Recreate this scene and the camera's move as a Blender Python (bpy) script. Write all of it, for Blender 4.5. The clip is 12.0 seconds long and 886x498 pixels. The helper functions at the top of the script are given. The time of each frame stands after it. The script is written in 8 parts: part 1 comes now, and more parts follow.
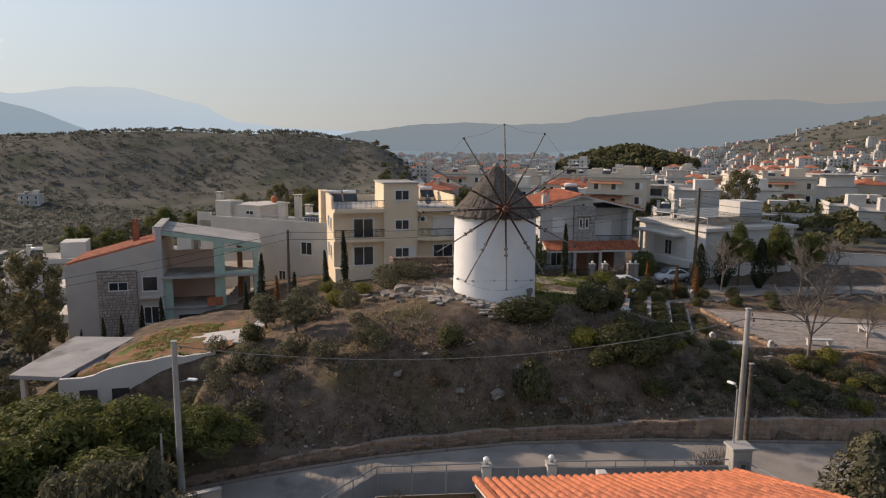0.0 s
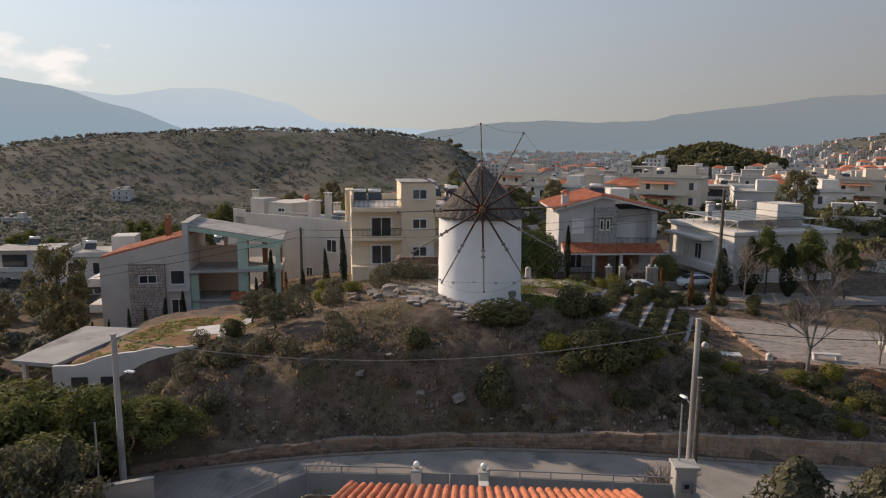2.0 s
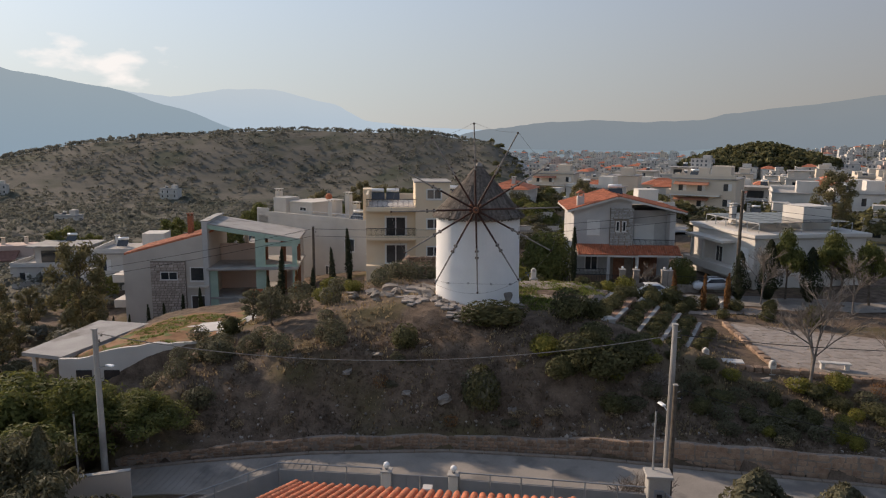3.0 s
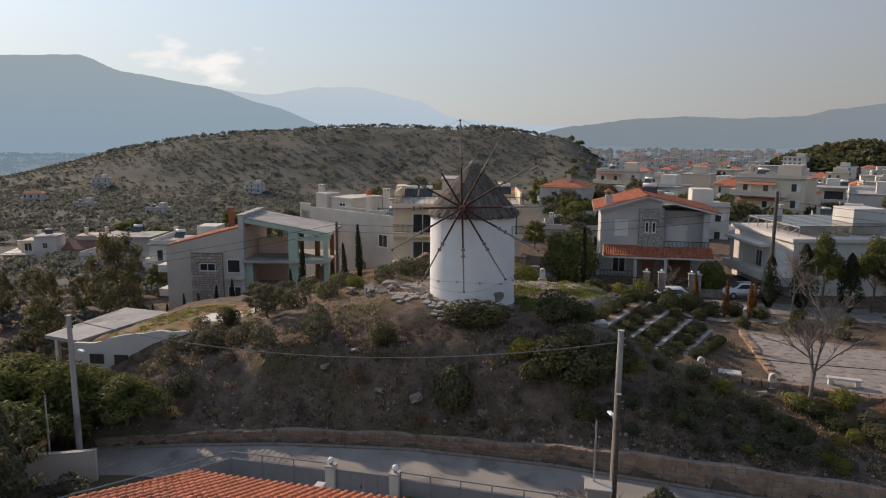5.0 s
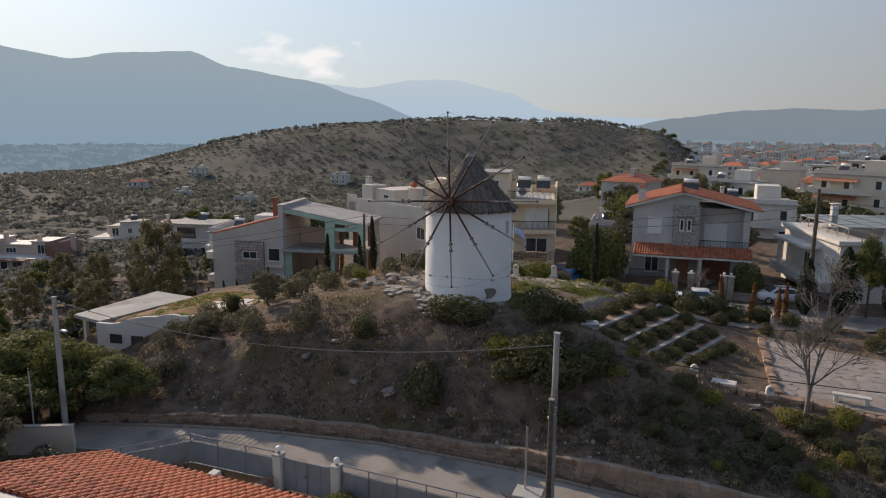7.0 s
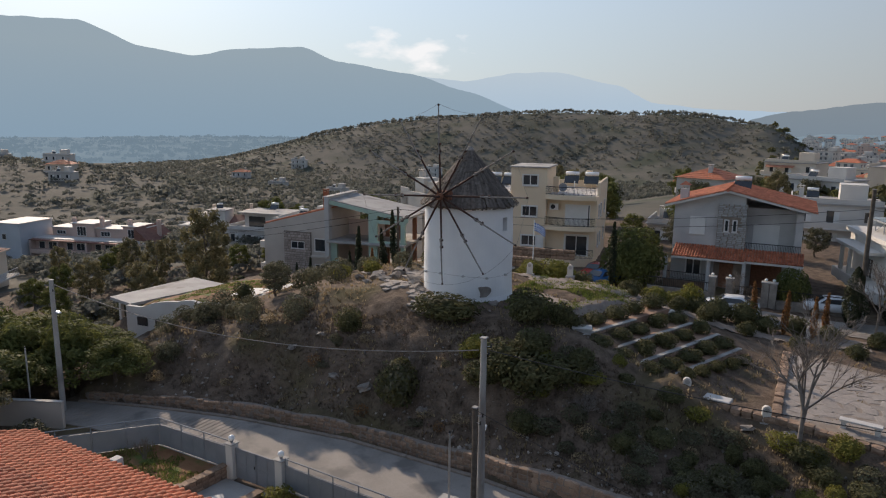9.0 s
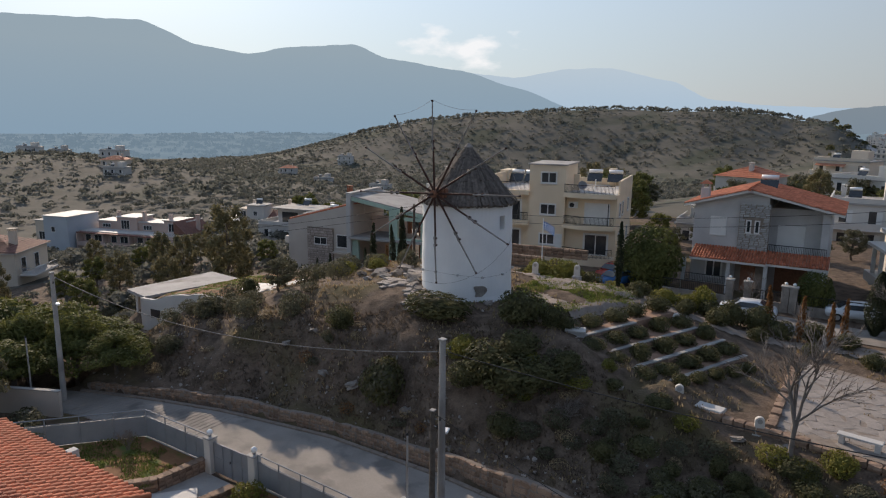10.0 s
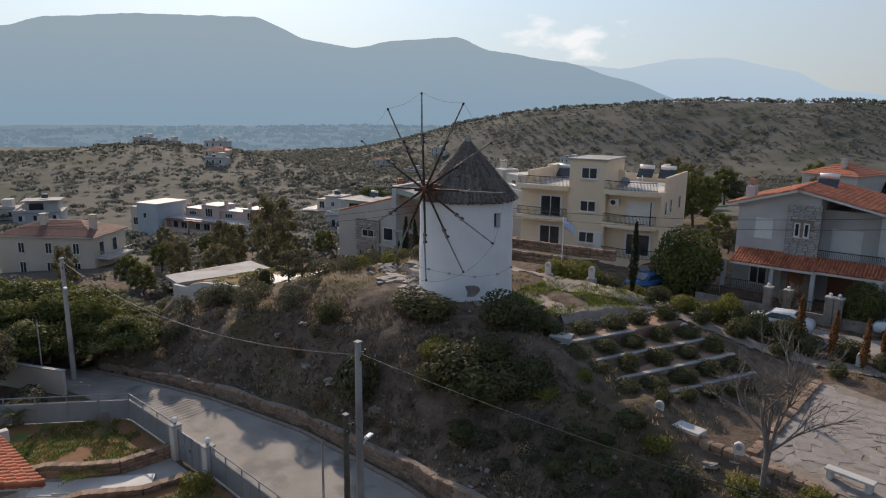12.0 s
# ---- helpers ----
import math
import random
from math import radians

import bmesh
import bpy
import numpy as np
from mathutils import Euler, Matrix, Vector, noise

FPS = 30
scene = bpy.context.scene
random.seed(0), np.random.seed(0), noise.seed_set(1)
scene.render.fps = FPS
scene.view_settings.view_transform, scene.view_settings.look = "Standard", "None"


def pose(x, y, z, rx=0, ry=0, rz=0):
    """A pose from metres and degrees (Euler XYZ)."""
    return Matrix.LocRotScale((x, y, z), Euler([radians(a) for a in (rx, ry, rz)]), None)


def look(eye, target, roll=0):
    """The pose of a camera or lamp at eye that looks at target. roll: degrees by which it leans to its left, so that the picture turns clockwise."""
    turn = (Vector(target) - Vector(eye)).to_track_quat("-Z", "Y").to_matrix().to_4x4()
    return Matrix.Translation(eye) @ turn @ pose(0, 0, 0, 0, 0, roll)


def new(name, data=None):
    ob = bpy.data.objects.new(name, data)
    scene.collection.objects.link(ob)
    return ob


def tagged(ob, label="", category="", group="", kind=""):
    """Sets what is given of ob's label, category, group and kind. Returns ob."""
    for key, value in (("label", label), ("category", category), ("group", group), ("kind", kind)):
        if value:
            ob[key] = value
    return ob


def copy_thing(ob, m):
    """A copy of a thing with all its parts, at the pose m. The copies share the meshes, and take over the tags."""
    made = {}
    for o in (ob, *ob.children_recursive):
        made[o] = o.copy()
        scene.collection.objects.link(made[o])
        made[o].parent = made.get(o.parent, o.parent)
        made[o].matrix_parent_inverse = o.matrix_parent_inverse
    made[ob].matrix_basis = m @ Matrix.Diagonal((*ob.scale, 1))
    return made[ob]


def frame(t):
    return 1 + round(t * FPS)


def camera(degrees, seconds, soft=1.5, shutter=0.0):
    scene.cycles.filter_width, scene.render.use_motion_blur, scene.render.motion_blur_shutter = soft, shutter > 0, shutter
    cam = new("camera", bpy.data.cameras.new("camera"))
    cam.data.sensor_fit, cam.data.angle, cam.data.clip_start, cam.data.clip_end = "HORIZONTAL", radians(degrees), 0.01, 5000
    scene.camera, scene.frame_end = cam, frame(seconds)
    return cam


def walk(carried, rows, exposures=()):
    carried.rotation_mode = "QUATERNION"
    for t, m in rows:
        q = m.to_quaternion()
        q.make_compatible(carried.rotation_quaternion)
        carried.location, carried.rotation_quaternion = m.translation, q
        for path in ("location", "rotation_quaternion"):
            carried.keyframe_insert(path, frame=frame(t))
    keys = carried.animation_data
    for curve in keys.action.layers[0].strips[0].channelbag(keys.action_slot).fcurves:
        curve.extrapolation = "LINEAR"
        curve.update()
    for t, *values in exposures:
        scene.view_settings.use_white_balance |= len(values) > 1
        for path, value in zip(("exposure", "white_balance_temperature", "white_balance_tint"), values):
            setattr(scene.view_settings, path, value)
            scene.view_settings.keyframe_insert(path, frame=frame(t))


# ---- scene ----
cam = camera(66.4, 12.0, soft=1.15)
# seconds, x, y, z, tilt from straight down, lean, heading
PATH = [
    (0.0, 0.747, 2.752, 11.801, 81.176, -0.463, -4.480),
    (0.5, 2.536, 2.748, 11.837, 81.128, -0.419, -3.004),
    (1.0, 4.346, 2.781, 11.875, 81.085, -0.405, -1.325),
    (1.5, 6.148, 2.890, 11.911, 81.035, -0.400, 0.468),
    (2.0, 7.920, 3.055, 11.942, 80.989, -0.415, 2.295),
    (2.5, 9.689, 3.281, 11.945, 80.986, -0.397, 4.208),
    (3.0, 11.426, 3.544, 11.957, 80.956, -0.407, 6.117),
    (5.0, 17.877, 4.984, 12.023, 80.642, -0.467, 13.255),
    (5.5, 19.473, 5.485, 12.033, 80.473, -0.487, 15.078),
    (6.0, 21.077, 6.090, 12.042, 80.296, -0.510, 16.950),
    (6.5, 22.684, 6.797, 12.055, 80.140, -0.543, 18.941),
    (7.0, 24.275, 7.596, 12.067, 79.964, -0.576, 21.001),
    (9.0, 30.273, 11.649, 12.112, 79.318, -0.658, 29.565),
    (9.5, 31.646, 12.801, 12.109, 79.164, -0.646, 31.649),
    (10.0, 32.957, 14.000, 12.127, 79.009, -0.629, 33.736),
    (10.5, 34.191, 15.231, 12.161, 78.833, -0.615, 35.835),
    (11.0, 35.377, 16.505, 12.178, 78.666, -0.603, 37.938),
    (11.5, 36.513, 17.845, 12.208, 78.487, -0.574, 40.064),
    (12.0, 37.590, 19.212, 12.239, 78.307, -0.534, 42.205),
]
walk(cam, [(t, pose(x, y, z, rx, ry, rz)) for t, x, y, z, rx, ry, rz in PATH], [(0.0, 0.30, 6800, 14), (6.0, 0.26, 6560, 13), (12.0, 0.27, 6250, 11)])

# ---- light: low winter sun from the side, hazy clear sky ----
SUN_DIR = Vector((-0.79, 0.46, 0.40)).normalized()
world = bpy.data.worlds.new("sky")
scene.world = world
world.use_nodes = True
wn = world.node_tree.nodes
wl = world.node_tree.links
bg = wn["Background"]
sky = wn.new("ShaderNodeTexSky")
sky.sky_type = "NISHITA"
sky.sun_disc = False
sky.sun_elevation = math.asin(SUN_DIR.z)
sky.sun_rotation = math.atan2(SUN_DIR.x, SUN_DIR.y)
sky.altitude = 0
sky.air_density, sky.dust_density, sky.ozone_density = 1.0, 0.35, 1.5
# milky haze low over the horizon, thinning upwards
tcw = wn.new("ShaderNodeTexCoord")
sep = wn.new("ShaderNodeSeparateXYZ")
wl.new(tcw.outputs["Generated"], sep.inputs[0])
fall = wn.new("ShaderNodeMapRange")
fall.interpolation_type = "SMOOTHSTEP"
fall.inputs[1].default_value, fall.inputs[2].default_value = -0.02, 0.5
fall.inputs[3].default_value, fall.inputs[4].default_value = 0.93, 0.35
wl.new(sep.outputs[2], fall.inputs[0])
tone = wn.new("ShaderNodeMapRange")
tone.inputs[1].default_value, tone.inputs[2].default_value = -0.75, 0.55
wl.new(sep.outputs[0], tone.inputs[0])
hcol = wn.new("ShaderNodeMix")
hcol.data_type = "RGBA"
hcol.inputs["A"].default_value, hcol.inputs["B"].default_value = (3.2, 3.6, 3.85, 1), (1.36, 1.27, 1.29, 1)
wl.new(tone.outputs[0], hcol.inputs["Factor"])
hmix = wn.new("ShaderNodeMix")
hmix.data_type = "RGBA"
wl.new(fall.outputs[0], hmix.inputs["Factor"])
wl.new(sky.outputs[0], hmix.inputs["A"]), wl.new(hcol.outputs["Result"], hmix.inputs["B"])
# one small bank of cloud over the mountains
cn = wn.new("ShaderNodeTexNoise")
cn.inputs["Scale"].default_value, cn.inputs["Detail"].default_value = 20, 10
cmap = wn.new("ShaderNodeMapping")
cmap.inputs["Scale"].default_value = (1, 1, 2.2)
wl.new(tcw.outputs["Generated"], cmap.inputs[0]), wl.new(cmap.outputs[0], cn.inputs[0])
cdir = Vector((math.sin(radians(-32.6)), math.cos(radians(-32.6)), 0.088))
dist = wn.new("ShaderNodeVectorMath")
dist.operation = "DISTANCE"
cm2 = wn.new("ShaderNodeMapping")
cm2.inputs["Scale"].default_value = (1, 1, 2.6)
wl.new(tcw.outputs["Generated"], cm2.inputs[0]), wl.new(cm2.outputs[0], dist.inputs[0])
dist.inputs[1].default_value = (cdir.x, cdir.y, cdir.z * 2.6)
near_c = wn.new("ShaderNodeMapRange")
near_c.inputs[1].default_value, near_c.inputs[2].default_value, near_c.inputs[3].default_value, near_c.inputs[4].default_value = 0.0, 0.20, 0.27, -0.28
wl.new(dist.outputs["Value"], near_c.inputs[0])
csum = wn.new("ShaderNodeMath")
csum.operation = "ADD"
wl.new(cn.outputs[0], csum.inputs[0]), wl.new(near_c.outputs[0], csum.inputs[1])
cfac = wn.new("ShaderNodeMapRange")
cfac.inputs[1].default_value, cfac.inputs[2].default_value, cfac.inputs[4].default_value = 0.58, 0.78, 0.75
wl.new(csum.outputs[0], cfac.inputs[0])
cmix = wn.new("ShaderNodeMix")
cmix.data_type = "RGBA"
cmix.inputs["B"].default_value = (5.6, 5.4, 5.2, 1)
wl.new(cfac.outputs[0], cmix.inputs["Factor"]), wl.new(hmix.outputs["Result"], cmix.inputs["A"])
wl.new(cmix.outputs["Result"], bg.inputs[0])
bg.inputs[1].default_value = 0.15
sun = new("sun", bpy.data.lights.new("sun", "SUN"))
sun.data.energy, sun.data.angle, sun.data.color = 3.9, radians(0.8), (1.0, 0.81, 0.62)
sun.matrix_world = look((0, 0, 0), -SUN_DIR)

# ---- helpers of this scene ----
rng = random.Random(7)


def smooth(a, b, v):
    t = min(1.0, max(0.0, (v - a) / (b - a)))
    return t * t * (3 - 2 * t)


def lerp(a, b, t):
    return a + (b - a) * t


def material(name, c1, c2, scale=2.0, rough=0.85, bump=0.3, fine=30.0, metal=0.0, c3=None, random_amount=0.0, island=False, bump_dist=0.02, c3_scale=0.2, c3_at=0.55, spec=0.3):
    """Two colours mixed at a coarse and a fine scale, with bump; a third colour in large stains."""
    m = bpy.data.materials.new(name)
    m.use_nodes = True
    n, l = m.node_tree.nodes, m.node_tree.links
    b = n["Principled BSDF"]
    b.inputs["Roughness"].default_value = rough
    b.inputs["Metallic"].default_value = metal
    b.inputs["Specular IOR Level"].default_value = spec
    tc = n.new("ShaderNodeTexCoord")
    src = tc.outputs["Object"]
    if not island and random_amount == 0:
        g = n.new("ShaderNodeNewGeometry")
        src = g.outputs["Position"]
    na, nb = n.new("ShaderNodeTexNoise"), n.new("ShaderNodeTexNoise")
    na.inputs["Scale"].default_value, nb.inputs["Scale"].default_value = scale, fine
    na.inputs["Detail"].default_value, nb.inputs["Detail"].default_value = 6, 4
    l.new(src, na.inputs["Vector"]), l.new(src, nb.inputs["Vector"])
    add = n.new("ShaderNodeMath")
    add.operation = "MULTIPLY_ADD"
    l.new(nb.outputs[0], add.inputs[0])
    add.inputs[1].default_value = 0.45
    l.new(na.outputs[0], add.inputs[2])
    ramp = n.new("ShaderNodeMapRange")
    ramp.inputs[1].default_value, ramp.inputs[2].default_value = 0.5, 0.95
    l.new(add.outputs[0], ramp.inputs[0])
    mix = n.new("ShaderNodeMix")
    mix.data_type = "RGBA"
    mix.inputs["A"].default_value, mix.inputs["B"].default_value = (*c1, 1), (*c2, 1)
    l.new(ramp.outputs[0], mix.inputs["Factor"])
    out = mix.outputs["Result"]
    if c3:
        nc = n.new("ShaderNodeTexNoise")
        nc.inputs["Scale"].default_value, nc.inputs["Detail"].default_value = c3_scale, 5
        l.new(src, nc.inputs["Vector"])
        r3 = n.new("ShaderNodeMapRange")
        r3.inputs[1].default_value, r3.inputs[2].default_value = c3_at, c3_at + 0.12
        l.new(nc.outputs[0], r3.inputs[0])
        mx = n.new("ShaderNodeMix")
        mx.data_type = "RGBA"
        mx.inputs["B"].default_value = (*c3, 1)
        l.new(out, mx.inputs["A"]), l.new(r3.outputs[0], mx.inputs["Factor"])
        out = mx.outputs["Result"]
    if random_amount or island:
        hsv = n.new("ShaderNodeHueSaturation")
        mr = n.new("ShaderNodeMapRange")
        a = random_amount or 0.3
        mr.inputs[3].default_value, mr.inputs[4].default_value = 1 - a, 1 + a
        if island:
            gg = n.new("ShaderNodeNewGeometry")
            l.new(gg.outputs["Random Per Island"], mr.inputs[0])
        else:
            oi = n.new("ShaderNodeObjectInfo")
            l.new(oi.outputs["Random"], mr.inputs[0])
        l.new(mr.outputs[0], hsv.inputs["Value"]), l.new(out, hsv.inputs["Color"])
        out = hsv.outputs[0]
    l.new(out, b.inputs["Base Color"])
    if bump:
        bp = n.new("ShaderNodeBump")
        bp.inputs["Strength"].default_value, bp.inputs["Distance"].default_value = bump, bump_dist
        l.new(add.outputs[0], bp.inputs["Height"])
        l.new(bp.outputs[0], b.inputs["Normal"])
    return m


def link_mesh(name, bm, mat, smooth_faces=False):
    me = bpy.data.meshes.new(name)
    bm.to_mesh(me)
    bm.free()
    for mm in (mat if isinstance(mat, (list, tuple)) else [mat]):
        me.materials.append(mm)
    if smooth_faces:
        me.polygons.foreach_set("use_smooth", [True] * len(me.polygons))
    return new(name, me)


def part(name, bm, mat, parent=None, label="", smooth_faces=False):
    ob = link_mesh(name, bm, mat, smooth_faces)
    ob.parent = parent
    if label:
        ob["label"] = label
    return ob


def data_part(name, verts, faces, mat, parent=None, label="", smooth_faces=False):
    me = bpy.data.meshes.new(name)
    me.from_pydata(verts, [], faces)
    for mm in (mat if isinstance(mat, (list, tuple)) else [mat]):
        me.materials.append(mm)
    if smooth_faces:
        me.polygons.foreach_set("use_smooth", [True] * len(me.polygons))
    ob = new(name, me)
    ob.parent = parent
    if label:
        ob["label"] = label
    return ob


def thing(name, m, label, category, group="", kind=""):
    ob = new(name)
    ob.matrix_basis = m
    return tagged(ob, label, category, group, kind)


def box(bm, x0, x1, y0, y1, z0, z1, bevel=0.0, m=None):
    r = bmesh.ops.create_cube(bm, size=1, matrix=(m or Matrix()) @ Matrix.Translation(((x0 + x1) / 2, (y0 + y1) / 2, (z0 + z1) / 2)) @ Matrix.Diagonal((x1 - x0, y1 - y0, z1 - z0, 1)))
    if bevel:
        es = {e for v in r["verts"] for e in v.link_edges}
        bmesh.ops.bevel(bm, geom=list(es), offset=bevel, segments=1, affect="EDGES")
    return bm


def boxed(*a, **k):
    return box(bmesh.new(), *a, **k)


def rod(bm, a, b, r0, r1=None, seg=8, caps=True):
    a, b = Vector(a), Vector(b)
    d = b - a
    q = d.to_track_quat("Z", "Y").to_matrix().to_4x4()
    bmesh.ops.create_cone(bm, cap_ends=caps, segments=seg, radius1=r0, radius2=r0 if r1 is None else r1, depth=d.length, matrix=Matrix.Translation((a + b) / 2) @ q)
    return bm


def prism(bm, outline, z0, z1):
    """An upright block over a plan outline, counter-clockwise."""
    lo = [bm.verts.new((x, y, z0)) for x, y in outline]
    hi = [bm.verts.new((x, y, z1)) for x, y in outline]
    k = len(outline)
    bm.faces.new(hi), bm.faces.new(lo[::-1])
    for i in range(k):
        bm.faces.new((lo[i], lo[(i + 1) % k], hi[(i + 1) % k], hi[i]))
    return bm


def tube(points, r, seg=5):
    """One connected round tube along points."""
    bm = bmesh.new()
    rings = []
    for i, p in enumerate(points):
        d = (Vector(points[min(i + 1, len(points) - 1)]) - Vector(points[max(i - 1, 0)])).normalized()
        q = d.to_track_quat("Z", "Y").to_matrix()
        rings.append([bm.verts.new(Vector(p) + q @ Vector((r * math.cos(2 * math.pi * k / seg), r * math.sin(2 * math.pi * k / seg), 0))) for k in range(seg)])
    for a, b in zip(rings, rings[1:]):
        for k in range(seg):
            bm.faces.new((a[k], a[(k + 1) % seg], b[(k + 1) % seg], b[k]))
    return bm

# ---- materials ----
M_EARTH = material("dry_earth", (0.068, 0.050, 0.037), (0.19, 0.142, 0.105), 1.3, 0.95, 1.0, 9.0, c3=(0.11, 0.09, 0.048), c3_scale=0.16, bump_dist=0.12, spec=0.1)
# Greyer than the near earth: haze over the far slopes put into the colour.
M_SCRUB = material("scrubland", (0.10, 0.098, 0.083), (0.155, 0.143, 0.118), 0.035, 0.95, 0.4, 0.5, c3=(0.078, 0.085, 0.062), c3_scale=0.02, c3_at=0.5, bump_dist=0.5, spec=0.05)
# Blue-grey base colour and blue emission put haze into the far plain.
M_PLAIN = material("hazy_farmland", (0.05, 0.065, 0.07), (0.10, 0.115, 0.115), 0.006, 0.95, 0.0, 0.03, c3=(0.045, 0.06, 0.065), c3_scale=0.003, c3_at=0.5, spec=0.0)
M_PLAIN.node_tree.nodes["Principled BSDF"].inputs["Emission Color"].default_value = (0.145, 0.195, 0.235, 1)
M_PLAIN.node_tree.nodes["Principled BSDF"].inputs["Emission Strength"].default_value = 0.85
M_WHITE = material("white_limewash", (0.74, 0.74, 0.73), (0.83, 0.82, 0.80), 0.8, 0.85, 0.25, 14.0, bump_dist=0.02)
M_THATCH = material("reed_thatch", (0.085, 0.07, 0.058), (0.19, 0.16, 0.135), 5.0, 0.95, 0.6, 60.0, island=True)
M_WOODW = material("weathered_wood", (0.16, 0.14, 0.12), (0.34, 0.31, 0.28), 4.0, 0.85, 0.4, 60.0)
M_WOODD = material("dark_wood", (0.035, 0.018, 0.013), (0.085, 0.04, 0.028), 4.0, 0.7, 0.4, 60.0)
M_HUB = material("red_brown_timber", (0.16, 0.07, 0.04), (0.28, 0.13, 0.075), 5.0, 0.8, 0.4, 50.0)
M_STONE = material("grey_stone", (0.16, 0.14, 0.12), (0.34, 0.30, 0.26), 1.6, 0.9, 0.5, 22.0, island=True, bump_dist=0.03)
M_STONEW = material("warm_wall_stone", (0.18, 0.115, 0.08), (0.33, 0.235, 0.165), 1.8, 0.9, 0.5, 20.0, random_amount=0.3, bump_dist=0.03)
M_MORTAR = material("mortar", (0.19, 0.155, 0.125), (0.27, 0.225, 0.185), 3.0, 0.95, 0.4, 30.0)
M_CONC = material("concrete", (0.30, 0.285, 0.265), (0.42, 0.40, 0.37), 0.5, 0.85, 0.25, 14.0, c3=(0.23, 0.215, 0.20), c3_scale=0.35)
M_ROAD = material("road_concrete", (0.215, 0.195, 0.172), (0.31, 0.28, 0.248), 0.5, 0.85, 0.3, 16.0, c3=(0.17, 0.155, 0.14), c3_scale=0.45, c3_at=0.52)
M_ASPH = material("asphalt", (0.045, 0.045, 0.046), (0.075, 0.074, 0.073), 1.0, 0.9, 0.3, 40.0)
M_CREAM = material("cream_render", (0.66, 0.54, 0.38), (0.73, 0.61, 0.45), 0.5, 0.9, 0.15, 25.0)
M_BEIGE = material("beige_render", (0.46, 0.41, 0.36), (0.54, 0.49, 0.43), 0.5, 0.9, 0.15, 25.0)
M_GREYR = material("grey_render", (0.40, 0.39, 0.38), (0.52, 0.51, 0.49), 0.6, 0.9, 0.2, 20.0)
M_WHITER = material("white_render", (0.52, 0.49, 0.45), (0.63, 0.60, 0.55), 0.4, 0.88, 0.15, 20.0)
M_PEACH = material("peach_render", (0.58, 0.44, 0.36), (0.66, 0.52, 0.43), 0.4, 0.88, 0.15, 20.0)
M_TILE = material("clay_tile", (0.40, 0.12, 0.055), (0.56, 0.20, 0.10), 2.5, 0.8, 0.3, 30.0, random_amount=0.18)
M_TILEJ = material("clay_tiles_joined", (0.33, 0.105, 0.055), (0.48, 0.175, 0.095), 2.5, 0.8, 0.3, 30.0, island=True)
M_GREEN = material("mint_paint", (0.33, 0.44, 0.36), (0.42, 0.54, 0.45), 0.8, 0.8, 0.15, 20.0)
M_RAIL = material("dark_iron", (0.03, 0.03, 0.032), (0.06, 0.058, 0.056), 3.0, 0.5, 0.1, 40.0, metal=0.6)
M_STEEL = material("galvanised_steel", (0.40, 0.41, 0.42), (0.52, 0.53, 0.54), 3.0, 0.45, 0.1, 40.0, metal=0.7)
M_GREYMET = material("grey_painted_metal", (0.20, 0.21, 0.225), (0.26, 0.27, 0.285), 1.0, 0.6, 0.1, 30.0)
M_WINDOW = material("dark_window_glass", (0.02, 0.025, 0.03), (0.05, 0.055, 0.06), 0.6, 0.12, 0.0, 5.0, spec=0.6)
M_SHUT = material("window_frame_paint", (0.62, 0.61, 0.58), (0.70, 0.69, 0.66), 1.0, 0.5, 0.1, 30.0)
# Near-black colour painted in for the shade inside openings.
M_DARK = material("dark_opening_shade", (0.03, 0.028, 0.026), (0.05, 0.047, 0.044), 1.0, 0.9, 0.1, 20.0)
M_GLOBE = material("opal_glass_globe", (0.80, 0.80, 0.78), (0.86, 0.86, 0.84), 1.0, 0.25, 0.0, 5.0, spec=0.5)
M_BARK = material("bark", (0.07, 0.055, 0.043), (0.15, 0.125, 0.10), 4.0, 0.95, 0.6, 40.0)
M_TWIG = material("bare_twig", (0.13, 0.11, 0.095), (0.24, 0.205, 0.175), 3.0, 0.95, 0.2, 40.0)


def leaf_material(name, c1, c2, thin=0.35):
    m = material(name, tuple(1.25 * v for v in c1), tuple(1.3 * v for v in c2), 0.9, 0.75, 0.0, 8.0, island=True, spec=0.2)
    n, l = m.node_tree.nodes, m.node_tree.links
    b = n["Principled BSDF"]
    tr, mx = n.new("ShaderNodeBsdfTranslucent"), n.new("ShaderNodeMixShader")
    mx.inputs[0].default_value = thin
    l.new(b.inputs["Base Color"].links[0].from_socket, tr.inputs["Color"])
    l.new(b.outputs[0], mx.inputs[1]), l.new(tr.outputs[0], mx.inputs[2])
    l.new(mx.outputs[0], n["Material Output"].inputs["Surface"])
    return m


M_PINE = leaf_material("pine_needles", (0.055, 0.066, 0.02), (0.135, 0.135, 0.04))
M_BUSH = leaf_material("dark_bush_leaves", (0.05, 0.053, 0.024), (0.125, 0.115, 0.05))
M_OLIVE = leaf_material("grey_olive_leaves", (0.055, 0.056, 0.032), (0.13, 0.12, 0.075))
M_YELL = leaf_material("yellow_green_leaves", (0.09, 0.095, 0.02), (0.19, 0.17, 0.04))
M_CYP = leaf_material("cypress_leaves", (0.016, 0.022, 0.012), (0.045, 0.05, 0.025))
M_RUST = leaf_material("rusty_leaves", (0.12, 0.055, 0.02), (0.24, 0.12, 0.045))
M_EUC = leaf_material("eucalyptus_leaves", (0.085, 0.08, 0.04), (0.19, 0.16, 0.08))
# Paler and greyer than the near leaves: distance haze put into the colour.
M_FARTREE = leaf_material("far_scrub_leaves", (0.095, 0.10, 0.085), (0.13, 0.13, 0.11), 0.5)
